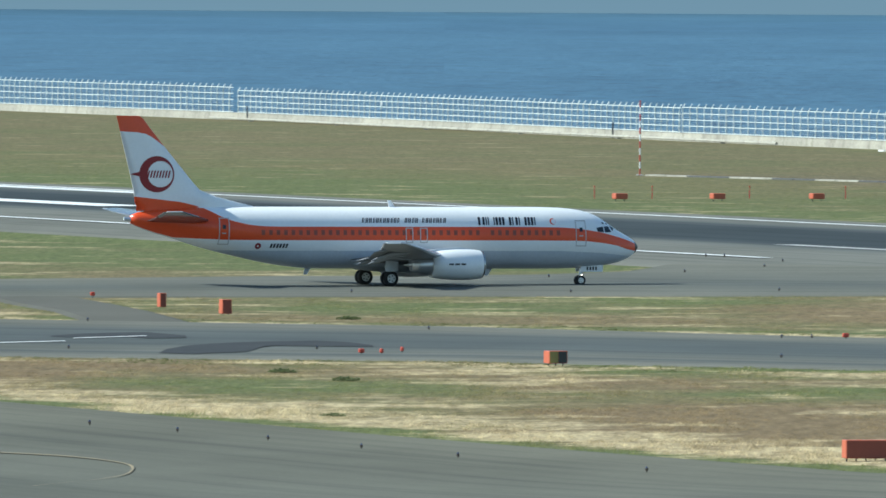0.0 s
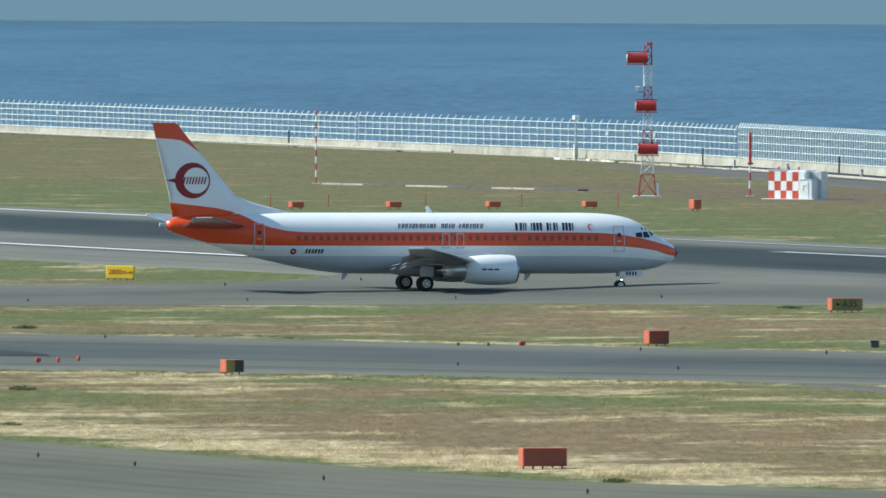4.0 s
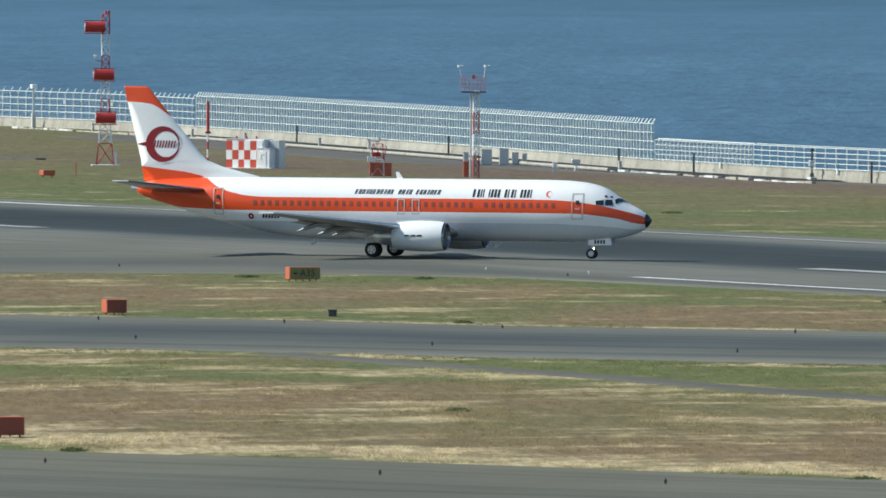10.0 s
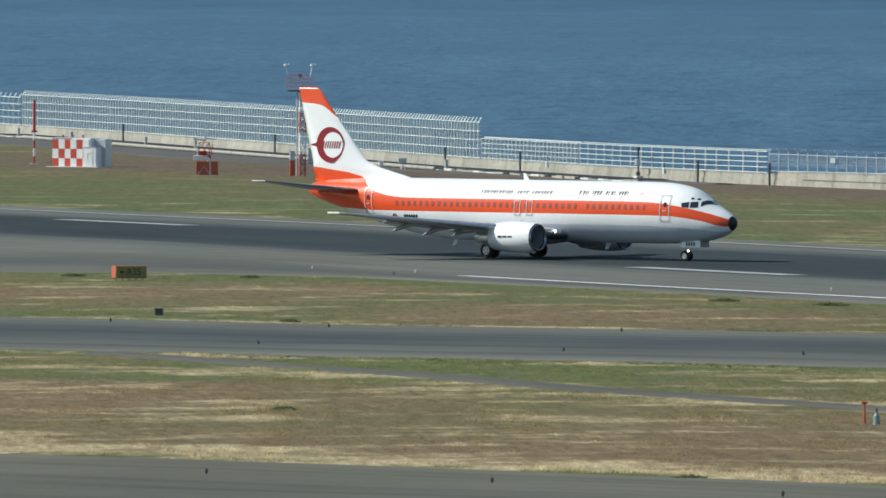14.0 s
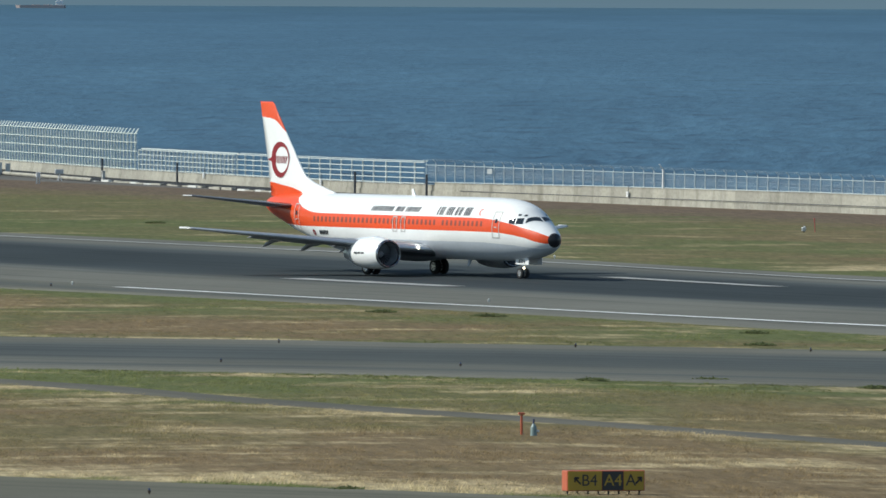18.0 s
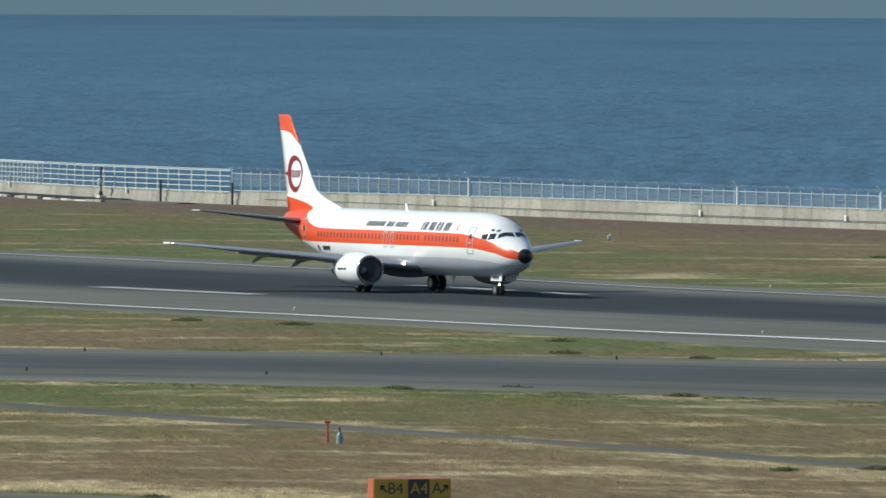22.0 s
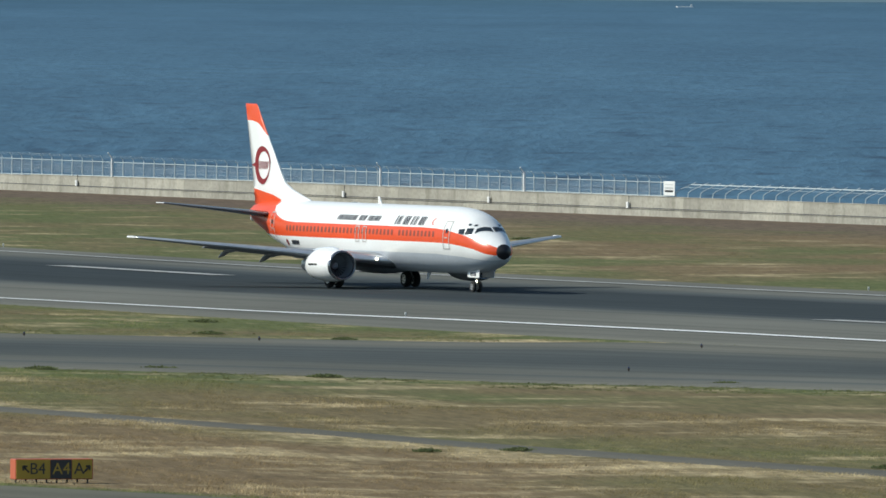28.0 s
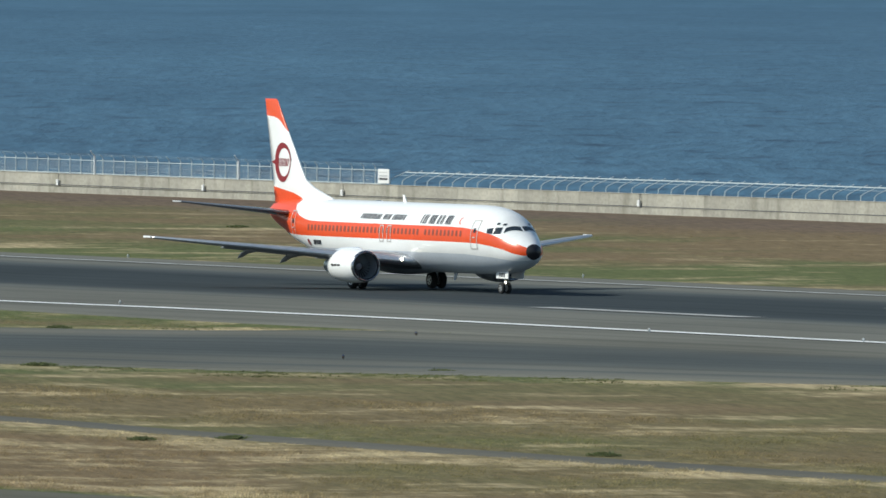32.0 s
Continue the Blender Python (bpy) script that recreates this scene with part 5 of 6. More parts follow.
LIT.use_nodes = True
socket(LIT, "Emission Color").default_value = (1.0, 0.86, 0.62, 1)
socket(LIT, "Emission Strength").default_value = 7.0
NOSE = 18.25                       # metres from the main wheels to the nose tip
HULL = [  # distance from the nose, top, bottom, half width
    (0.0, 2.74, 2.62, 0.05), (0.2, 3.00, 2.33, 0.36), (0.5, 3.22, 2.08, 0.62), (0.9, 3.46, 1.86, 0.88), (1.4, 3.72, 1.68, 1.10),
    (1.9, 4.02, 1.55, 1.28), (2.4, 4.36, 1.46, 1.42), (3.0, 4.74, 1.38, 1.56), (3.7, 4.99, 1.32, 1.69), (4.6, 5.17, 1.27, 1.79),
    (5.8, 5.27, 1.24, 1.86), (7.2, 5.30, 1.23, 1.88), (10.0, 5.30, 1.23, 1.88), (13.0, 5.30, 1.23, 1.88), (16.0, 5.30, 1.23, 1.88),
    (19.0, 5.30, 1.23, 1.88), (22.0, 5.30, 1.24, 1.88), (23.5, 5.30, 1.29, 1.87), (25.0, 5.30, 1.45, 1.83), (26.5, 5.30, 1.70, 1.76),
    (28.0, 5.29, 2.02, 1.64), (29.5, 5.27, 2.37, 1.47), (31.0, 5.23, 2.76, 1.25), (32.5, 5.16, 3.24, 0.98), (33.8, 5.06, 3.60, 0.70),
    (34.8, 4.92, 3.95, 0.42), (35.3, 4.72, 4.18, 0.22)]


def eased(xs, ys, x):
    """A smooth line through points that never overshoots them."""
    i = min(max(int(np.searchsorted(xs, x)) - 1, 0), len(xs) - 2)
    m = [(ys[k + 1] - ys[k]) / (xs[k + 1] - xs[k]) for k in range(len(xs) - 1)]

    def slope(k):
        if k == 0 or k == len(xs) - 1:
            return m[0] if k == 0 else m[-1]
        a, b = m[k - 1], m[k]
        return 0.0 if a * b <= 0 else 2 * a * b / (a + b)

    h = xs[i + 1] - xs[i]
    t = min(1, max(0, (x - xs[i]) / h))
    return (ys[i] * (1 + 2 * t) * (1 - t) ** 2 + ys[i + 1] * t * t * (3 - 2 * t) + h * (slope(i) * t * (1 - t) ** 2 - slope(i + 1) * t * t * (1 - t)))


@functools.lru_cache(maxsize=None)
def hull(d):
    cols = list(zip(*HULL))
    top, bottom, half = (float(eased(cols[0], c, d)) for c in cols[1:])
    return top, bottom, half, bottom + (top - bottom) * 0.52


def hull_y(d, z):
    top, bottom, half, mid = hull(d)
    k = (z - mid) / ((top - mid) if z > mid else (mid - bottom))
    return half * math.sqrt(max(0.0, 1 - min(1, abs(k)) ** 2.1))


def band_z(d):
    """The lower and upper edge of the orange band."""
    hi = float(np.interp(d, (0, 0.4, 1.1, 1.9, 2.9, 4.0, 4.8, 6, 8, 25.5, 26.5, 27.5, 28.7, 29.5, 30.1, 30.6), (2.76, 2.93, 3.17, 3.38, 3.62, 3.80, 3.91, 3.99, 4.02, 4.02, 4.04, 4.12, 4.38, 4.7, 5.05, 5.4)))
    lo = float(np.interp(d, (0, 0.4, 1.1, 1.9, 2.9, 4.0, 5, 6, 8, 24, 29, 33, 35.3), (2.64, 2.42, 2.55, 2.79, 2.95, 3.07, 3.11, 3.12, 3.13, 3.13, 3.14, 3.3, 4.15)))
    return lo, hi


def fuselage(parent):
    bm = bmesh.new()
    rings, cols = [], list(zip(*HULL))
    ds = sorted({0.35} | set(cols[0]) | set(np.arange(0.7, 35.2, 0.45).round(2)) | set(np.arange(0.6, 4.4, 0.17).round(2)))
    for d in ds:
        top, bottom, half, mid = hull(d)
        lo, hi = band_z(d)
        e = 0.012 * (top - bottom)
        hi = min(max(hi, bottom + 4 * e), top - e)
        lo = min(max(lo, bottom + 2 * e), hi - e)
        grey = max(min(float(np.interp(d, (0, 1, 3, 6), (2.2, 2.1, 2.3, 2.44))), lo - e), bottom + e)
        zs = [top]
        for a, b, k, ease in ((top, hi, 14, 1), (hi, lo, 3, 0), (lo, grey, 3, 0), (grey, bottom, 6, 2)):
            for i in range(1, k + 1):
                f = i / k
                f = f * f if ease == 1 else 1 - (1 - f) ** 2 if ease == 2 else f
                zs.append(a + (b - a) * f)
        right = [(NOSE - d, -hull_y(d, z), z) for z in zs]
        left = [(x, -y, z) for x, y, z in reversed(right[1:-1])]
        rings.append([bm.verts.new(p) for p in right + left])
    m, h = len(rings[0]), len(rings[0]) // 2
    for i in range(len(rings) - 1):
        for j in range(m):
            f = bm.faces.new((rings[i][j], rings[i + 1][j], rings[i + 1][(j + 1) % m], rings[i][(j + 1) % m]))
            k = j if j < h else m - 1 - j
            d = NOSE - rings[i][j].co.x
            zone = 0 if k < 14 else 1 if k < 17 else 0 if k < 20 else 2
            if k < 14 and d > 30.4:
                zone = 1
            if d < 0.34:
                zone = 3
            f.material_index = zone
    bm.faces.new(reversed(rings[0])).material_index = 3
    bm.faces.new(rings[-1]).material_index = 1
    bmesh.ops.recalc_face_normals(bm, faces=bm.faces)
    return part("fuselage", bm, [A_WHITE, A_ORANGE, A_GREY, A_RADOME], parent, "white fuselage with an orange band and black radome", smooth=True)


def skin(d0, d1, z0, z1, side, out=0.012, nx=3, nz=3, round_top=False):
    """A patch lying on the hull between two distances and heights."""
    bm = bmesh.new()
    g = [[bm.verts.new((NOSE - (d0 + (d1 - d0) * i / nx), side * (hull_y(d0 + (d1 - d0) * i / nx, z0 + (z1 - z0) * j / nz) + out), z0 + (z1 - z0) * j / nz))
          for j in range(nz + 1)] for i in range(nx + 1)]
    for i in range(nx):
        for j in range(nz):
            f = (g[i][j], g[i + 1][j], g[i + 1][j + 1], g[i][j + 1])
            bm.faces.new(f if side < 0 else f[::-1])
    bmesh.ops.recalc_face_normals(bm, faces=bm.faces)
    if sum(f.normal.y * side for f in bm.faces) < 0:
        bmesh.ops.reverse_faces(bm, faces=bm.faces)
    return bm


def brow(corners, side, n=8):
    """A pane on the upper hull between four corners (distance, offset from the middle)."""
    bm = bmesh.new()
    g = []
    for i in range(n + 1):
        row = []
        for j in range(n + 1):
            u, v = i / n, j / n
            d, y = (sum(w * c[k] for w, c in zip(((1 - u) * (1 - v), u * (1 - v), u * v, (1 - u) * v), corners)) for k in (0, 1))
            top, _, half, mid = hull(d)
            z = mid + (top - mid) * max(0.0, 1 - min(1, y / half) ** 2) ** (1 / 2.1)
            far = math.hypot(y, z - mid)
            row.append(bm.verts.new((NOSE - d + 0.006, side * (y + 0.018 * y / far), z + 0.018 * (z - mid) / far)))
        g.append(row)
    for i in range(n):
        for j in range(n):
            bm.faces.new((g[i][j], g[i + 1][j], g[i + 1][j + 1], g[i][j + 1]))
    bmesh.ops.recalc_face_normals(bm, faces=bm.faces)
    if sum(f.normal.z for f in bm.faces) < 0:
        bmesh.ops.reverse_faces(bm, faces=bm.faces)
    return bm


def pane(corners, side, n=6):
    """A pane on the flank between four corners (distance, height), lying just proud of the skin."""
    bm = bmesh.new()
    g = []
    for i in range(n + 1):
        row = []
        for j in range(n + 1):
            u, v = i / n, j / n
            d, z = (sum(w * c[k] for w, c in zip(((1 - u) * (1 - v), u * (1 - v), u * v, (1 - u) * v), corners)) for k in (0, 1))
            mid = hull(d)[3]
            y = hull_y(d, z)
            far = math.hypot(y, z - mid)
            row.append(bm.verts.new((NOSE - d + 0.006, side * (y + 0.018 * y / far), z + 0.018 * (z - mid) / far)))
        g.append(row)
    for i in range(n):
        for j in range(n):
            bm.faces.new((g[i][j], g[i + 1][j], g[i + 1][j + 1], g[i][j + 1]))
    bmesh.ops.recalc_face_normals(bm, faces=bm.faces)
    if sum(f.normal.y * side for f in bm.faces) < 0:
        bmesh.ops.reverse_faces(bm, faces=bm.faces)
    return bm


def glyph(rows, d0, z0, z1, wide, side, lean=0.08, out=0.016):
    """A plain shape of joined cells on the hull, read from the nose side so that both flanks look alike."""
    bm = bmesh.new()
    n, m, made = len(rows), len(rows[0]), {}

    def corner(i, j):
        if (i, j) not in made:
            u, z = j / m, z1 - (z1 - z0) * i / n
            d = d0 + wide * ((1 - u) if side < 0 else u) + lean * (0.5 - (z - z0) / (z1 - z0)) * (1 if side < 0 else -1)
            made[(i, j)] = bm.verts.new((NOSE - d, side * (hull_y(d, z) + out), z))
        return made[(i, j)]

    for i, row in enumerate(rows):
        for j, c in enumerate(row):
            if c == "#":
                f = bm.faces.new((corner(i, j), corner(i + 1, j), corner(i + 1, j + 1), corner(i, j + 1)))
                f.normal_update()
                if f.normal.y * side < 0:
                    f.normal_flip()
    return bm


def outline(d0, d1, z0, z1, side, w=0.06):
    bm = bmesh.new()
    for a in ((d0, d0 + w, z0, z1), (d1 - w, d1, z0, z1), (d0, d1, z0, z0 + w), (d0, d1, z1 - w, z1)):
        b = skin(*a, side, 0.03, 3, 10 if a[3] - a[2] > 0.5 else 2)
        me = bpy.data.meshes.new("tmp")
        b.to_mesh(me)
        b.free()
        bm.from_mesh(me)
        bpy.data.meshes.remove(me)
    return bm


def aerofoil(k):
    return 10.0 * (0.2969 * math.sqrt(k) - 0.126 * k - 0.3516 * k ** 2 + 0.2843 * k ** 3 - 0.1015 * k ** 4)


CHORD = (0.0, 0.02, 0.06, 0.14, 0.28, 0.45, 0.65, 0.85, 1.0)


def wing_mesh(stations, edge=0):
    """A lifting surface through stations (leading edge x, y, z, chord, thickness share)."""
    bm = bmesh.new()
    rings = []
    for x, y, z, c, th in stations:
        up = [(x - k * c, y, z + aerofoil(k) * c * th * 0.55) for k in CHORD]
        dn = [(x - k * c, y, z - aerofoil(k) * c * th * 0.45) for k in CHORD[1:-1]]
        rings.append([bm.verts.new(p) for p in up + dn[::-1]])
    m = len(rings[0])
    for a, b in zip(rings, rings[1:]):
        for j in range(m):
            f = bm.faces.new((a[j], b[j], b[(j + 1) % m], a[(j + 1) % m]))
            if edge and (j < 2 or j >= m - 2):
                f.material_index = 1
    bm.faces.new(rings[0])
    bm.faces.new(rings[-1])
    bmesh.ops.recalc_face_normals(bm, faces=bm.faces)
    return bm


def turned(profile, centre, sides=28, squash=1.0, flip=False):
    """A body of rings (distance from the nose, radius) about an axis along x."""
    bm = bmesh.new()
    rings = [[bm.verts.new((NOSE - d, centre[0] + r * math.cos(a), centre[1] + r * math.sin(a) * (squash if math.sin(a) < 0 else 1.0)))
              for a in (2 * math.pi * k / sides for k in range(sides))] for d, r in profile]
    for a, b in zip(rings, rings[1:]):
        for j in range(sides):
            bm.faces.new((a[j], b[j], b[(j + 1) % sides], a[(j + 1) % sides]))
    return bm, rings


FIN = [  # height, leading edge, trailing edge (from the nose)
    (5.0, 26.6, 34.9), (5.35, 26.9, 34.9), (5.6, 28.0, 35.0), (5.95, 29.4, 35.05), (6.4, 30.55, 35.1), (7.0, 31.1, 35.25), (8.0, 31.95, 35.5), (8.8, 32.63, 35.7), (9.28, 33.03, 35.82), (9.5, 33.22, 35.88), (9.7, 33.38, 35.93), (9.9, 33.55, 35.98),
    (10.06, 33.68, 36.01), (10.16, 33.76, 36.04), (10.22, 33.81, 36.05), (10.65, 34.16, 36.15), (11.1, 34.5, 36.26), (11.24, 34.75, 36.28)]


def fin_half(d, z):
    le, te = (float(np.interp(z, [r[0] for r in FIN], [r[k] for r in FIN])) for k in (1, 2))
    c = te - le
    k = min(1, max(0, (d - le) / c))
    return aerofoil(k) * min(c, 5) * 0.05 * min(1, 11.4 - z)


WHEELS = []
SINK = 0.13                        # the legs are pressed in by this much


def wheel(parent, x, y, z, r, w, hub=None):
    bm = bmesh.new()
    prof = [(-w / 2, r * 0.55), (-w / 2, r * 0.86), (-w * 0.36, r * 0.97), (0, r), (w * 0.36, r * 0.97), (w / 2, r * 0.86), (w / 2, r * 0.55)]
    n = 24
    rings = [[bm.verts.new((q * math.cos(a), dy, q * math.sin(a))) for a in (2 * math.pi * k / n for k in range(n))] for dy, q in prof]
    for a, b in zip(rings, rings[1:]):
        for j in range(n):
            bm.faces.new((a[j], b[j], b[(j + 1) % n], a[(j + 1) % n]))
    for ring in (rings[0], rings[-1]):
        f = bm.faces.new(ring)
        f.material_index = 1
    for q in range(5):
        a = 2 * math.pi * q / 5
        for dy in (-w / 2 - 0.01, w / 2 + 0.01):
            cyl(bm, Matrix.Translation((r * 0.34 * math.cos(a), dy, r * 0.34 * math.sin(a))) @ pose(0, 0, 0, 90, 0, 0), r * 0.09, 0.03, 8)
    bmesh.ops.recalc_face_normals(bm, faces=bm.faces)
    ob = part("wheel", bm, [TYRE, hub or A_HUB], parent, "black tyre on a pale hub", at=pose(x, y, z))
    WHEELS.append((ob, (x, y, z), r))


def airliner():
    plane = thing("airliner", pose(0, 0, 0), "white twin-engine airliner with an orange band along its windows", "aircraft")
    body = fuselage(plane)
    bm = bmesh.new()
    for d0, z0, d1, z1, w in ((12.6, 1.15, 21.3, 1.15, 1.75),):
        rings = []
        for i in range(13):
            k = i / 12
            d, f = d0 + (d1 - d0) * k, math.sin(math.pi * k) ** 0.5 if 0 < k < 1 else 0.02
            rings.append([bm.verts.new((NOSE - d, w * f * math.cos(a) * 1.08, 1.75 + 0.75 * f * math.sin(a))) for a in (2 * math.pi * j / 20 for j in range(20))])
        for a, b in zip(rings, rings[1:]):
            for j in range(20):
                bm.faces.new((a[j], b[j], b[(j + 1) % 20], a[(j + 1) % 20]))
        bmesh.ops.recalc_face_normals(bm, faces=bm.faces)
    part("belly_fairing", bm, A_GREY, plane, "grey wing root fairing", smooth=True)
    for side in (-1, 1):
        st = [(NOSE - 12.5, 0.8 * side, 1.80, 8.2, 0.13), (NOSE - 13.3, 1.9 * side, 1.88, 7.1, 0.13), (NOSE - 15.35, 5.0 * side, 2.18, 4.75, 0.12),
              (NOSE - 18.15, 9.6 * side, 2.66, 3.1, 0.11), (NOSE - 21.1, 14.5 * side, 3.15, 1.62, 0.10), (NOSE - 21.55, 14.7 * side, 3.17, 1.0, 0.05)]
        w = part("wing", wing_mesh(st, 1), [A_WING, A_METAL], plane, "grey swept wing with a bright leading edge", smooth=True)
        bm = bmesh.new()
        box(bm, NOSE - 22.55, NOSE - 21.55, side * 14.66 - 0.05, side * 14.66 + 0.05, 3.12, 3.24, 0.02)
        part("wing_tip", bm, A_WHITE, w, "white wing tip")
        for y, size in ((3.5, 1.0), (6.4, 1.1), (8.9, 1.0)):      # flap track fairings
            te = float(np.interp(y, (1.9, 5.0, 9.6, 14.3), (20.4, 20.1, 21.25, 22.55)))
            z = float(np.interp(y, (1.9, 5.0, 9.6, 14.3), (1.88, 2.18, 2.66, 3.15)))
            b2, rings = turned([(te - 2.1, 0.03), (te - 1.6, 0.12 * size), (te - 0.8, 0.17 * size), (te - 0.1, 0.15 * size), (te + 0.3, 0.09), (te + 0.6, 0.02)], (y * side, z - (0.18 if y > 4 else -0.02)), 10)
            for v in b2.verts:
                v.co.z -= 0.34 * max(0.0, NOSE - v.co.x - (te - 0.9))
            bmesh.ops.recalc_face_normals(b2, faces=b2.faces)
            part("flap_fairing", b2, A_WING, w, smooth=True)
        for y0, y1 in ((2.1, 4.3), (5.3, 10.0)):                  # flaps, a little lowered
            bm = bmesh.new()
            ends = []
            for y in (y0, y1):
                te = float(np.interp(y, (1.9, 5.0, 9.6, 14.3), (20.4, 20.1, 21.25, 22.55)))
                z = float(np.interp(y, (1.9, 5.0, 9.6, 14.3), (1.88, 2.18, 2.66, 3.15)))
                ends.append([bm.verts.new((NOSE - te - a, y * side, z + q)) for a, q in ((-0.5, -0.10), (-0.2, 0.0), (0.45, -0.2), (0.0, -0.16))])
            for j in range(4):
                bm.faces.new((ends[0][j], ends[1][j], ends[1][(j + 1) % 4], ends[0][(j + 1) % 4]))
            bm.faces.new(ends[0])
            bm.faces.new(ends[1])
            bmesh.ops.recalc_face_normals(bm, faces=bm.faces)
            part("flap", bm, A_WING, w, "pale grey lowered flap")
        st = [(NOSE - 29.9, 0.6 * side, 4.34, 4.5, 0.09), (NOSE - 31.6, 3.3 * side, 4.66, 3.0, 0.09), (NOSE - 33.75, 6.65 * side, 5.05, 1.4, 0.08), (NOSE - 34.05, 6.8 * side, 5.06, 0.9, 0.05)]
        tp = part("tailplane", wing_mesh(st), A_TAIL, plane, "dark grey swept tailplane", smooth=True)
        bm = bmesh.new()
        box(bm, NOSE - 35.0, NOSE - 33.9, side * 6.78 - 0.04, side * 6.78 + 0.04, 5.03, 5.09, 0.02)
        part("tailplane_tip", bm, A_WHITE, tp, "white tailplane tip")
        # engine: nacelle, lip, fan, spinner, core nozzle, pylon
        cy, cz = 4.83 * side, 1.56
        bm, _ = turned([(12.42, 0.96), (12.8, 1.02), (13.4, 1.06), (14.2, 1.06), (15.1, 1.0), (15.85, 0.88), (15.87, 0.82), (15.4, 0.78)], (cy, cz), 32, 0.92)
        bmesh.ops.recalc_face_normals(bm, faces=bm.faces)
        eng = part("engine", bm, A_WHITE, plane, "white engine nacelle under the wing", smooth=True, at=pose(-0.32, 0, 0))
        bm, _ = turned([(12.42, 0.96), (12.3, 0.915), (12.27, 0.87), (12.32, 0.82), (12.5, 0.785)], (cy, cz), 32, 0.92)
        bmesh.ops.recalc_face_normals(bm, faces=bm.faces)
        part("inlet_lip", bm, A_LIP, eng, "dull bare metal inlet lip", smooth=True)
        bm, rings = turned([(12.5, 0.785), (13.0, 0.77), (13.5, 0.76)], (cy, cz), 32, 0.94)
        for f in bm.faces:
            f.normal_flip()
        part("inlet_duct", bm, A_DUCT, eng, smooth=True)
        bm, rings = turned([(13.35, 0.76), (13.36, 0.2)], (cy, cz), 32)
        part("fan_back", bm, A_DARK, eng)
        bm = bmesh.new()
        for q in range(24):
            a0, a1 = 2 * math.pi * q / 24, 2 * math.pi * (q + 0.78) / 24
            bm.faces.new([bm.verts.new((NOSE - d, cy + r * math.cos(a), cz + r * math.sin(a))) for d, r, a in ((13.2, 0.2, a0), (13.22, 0.74, a0 + 0.1), (13.32, 0.74, a1 + 0.1), (13.3, 0.2, a1))])
        part("fan", bm, A_FAN, eng, "grey metal fan blades")
        bm, rings = turned([(12.95, 0.02), (13.1, 0.1), (13.35, 0.22)], (cy, cz), 16)
        part("spinner", bm, A_GREY, eng, smooth=True)
        bm, rings = turned([(15.6, 0.7), (16.6, 0.55), (17.2, 0.42), (17.2, 0.3), (16.9, 0.2), (17.7, 0.03)], (cy, cz), 20)
        bmesh.ops.recalc_face_normals(bm, faces=bm.faces)
        part("core_nozzle", bm, A_METAL, eng, "dull metal exhaust nozzle", smooth=True)
        bm = bmesh.new()
        vs = []
        for d, zt, zb, hw in ((12.9, 2.62, 2.5, 0.04), (13.8, 2.72, 2.4, 0.16), (15.4, 2.62, 2.2, 0.18), (17.2, 2.3, 1.9, 0.14), (18.6, 2.1, 1.95, 0.04)):
            vs.append([bm.verts.new((NOSE - d, cy + q * hw, z)) for q, z in ((-1, zb), (1, zb), (1, zt), (-1, zt))])
        for a, b in zip(vs, vs[1:]):
            for j in range(4):
                bm.faces.new((a[j], b[j], b[(j + 1) % 4], a[(j + 1) % 4]))
        bm.faces.new(vs[0])
        bm.faces.new(vs[-1])
        bmesh.ops.recalc_face_normals(bm, faces=bm.faces)
        part("pylon", bm, A_GREY, eng)
        for k in range(3):
            bm = bmesh.new()
            yy = cy + side * math.sqrt(max(0.01, 1.055 ** 2 - (0.06) ** 2)) + side * 0.012
            box(bm, NOSE - 14.05 - 0.42 * k, NOSE - 13.72 - 0.42 * k, yy - 0.006, yy + 0.006, cz + 0.02, cz + 0.13)
            part("marking_bar", bm, A_INK, eng)
        # doors, exits, panes
        for d0, d1, z0, z1, kind in ((4.22, 4.98, 2.74, 4.46, "door"), (28.95, 29.65, 2.82, 4.6, "door"), (15.35, 15.87, 2.96, 3.96, "exit_hatch"), (16.35, 16.87, 2.96, 3.96, "exit_hatch")):
            door = part(kind, outline(d0, d1, z0, z1, side), A_TRIM, body, "pale outlined hatch")
        for d0, z0 in ((4.48, 3.72), (29.2, 3.86)):
            part("door_window", skin(d0, d0 + 0.22, z0, z0 + 0.26, side, 0.032), A_GLASS, body, "small dark door window")
            part("door_handle", skin(d0 - 0.02, d0 + 0.26, z0 - 0.32, z0 - 0.25, side, 0.032), A_TRIM, body)
        dd = 6.1
        while dd < 26.6:
            if not (11.15 < dd < 11.5):
                part("window", skin(dd, dd + 0.23, 3.47, 3.80, side, 0.014, 2, 2), A_PANE, body)
            dd += 0.512
        for corners in (((2.30, 3.67), (2.80, 3.66), (2.83, 4.03), (2.44, 4.05)), ((2.89, 3.66), (3.36, 3.70), (3.43, 3.96), (2.92, 4.03))):
            part("cockpit_window", pane(corners, side), A_GLASS, body, "dark cockpit window")
        part("windscreen", brow(((1.60, 0.06), (2.16, 1.07), (2.28, 0.84), (2.02, 0.06)), side), A_GLASS, body, "dark windscreen pane", smooth=True)
        for corners in (((2.42, 4.16), (2.58, 4.17), (2.58, 4.27), (2.46, 4.26)), ((2.74, 4.19), (2.92, 4.21), (2.92, 4.32), (2.76, 4.30))):
            part("eyebrow_window", pane(corners, side), A_GLASS, body)
        # airline name as plain slanted shapes, one for each sign
        shapes = [(row,) * 5 for row in ("##.##.", "##.#..", "##.##.", ".##.#.", "##.##.")]
        k = 0
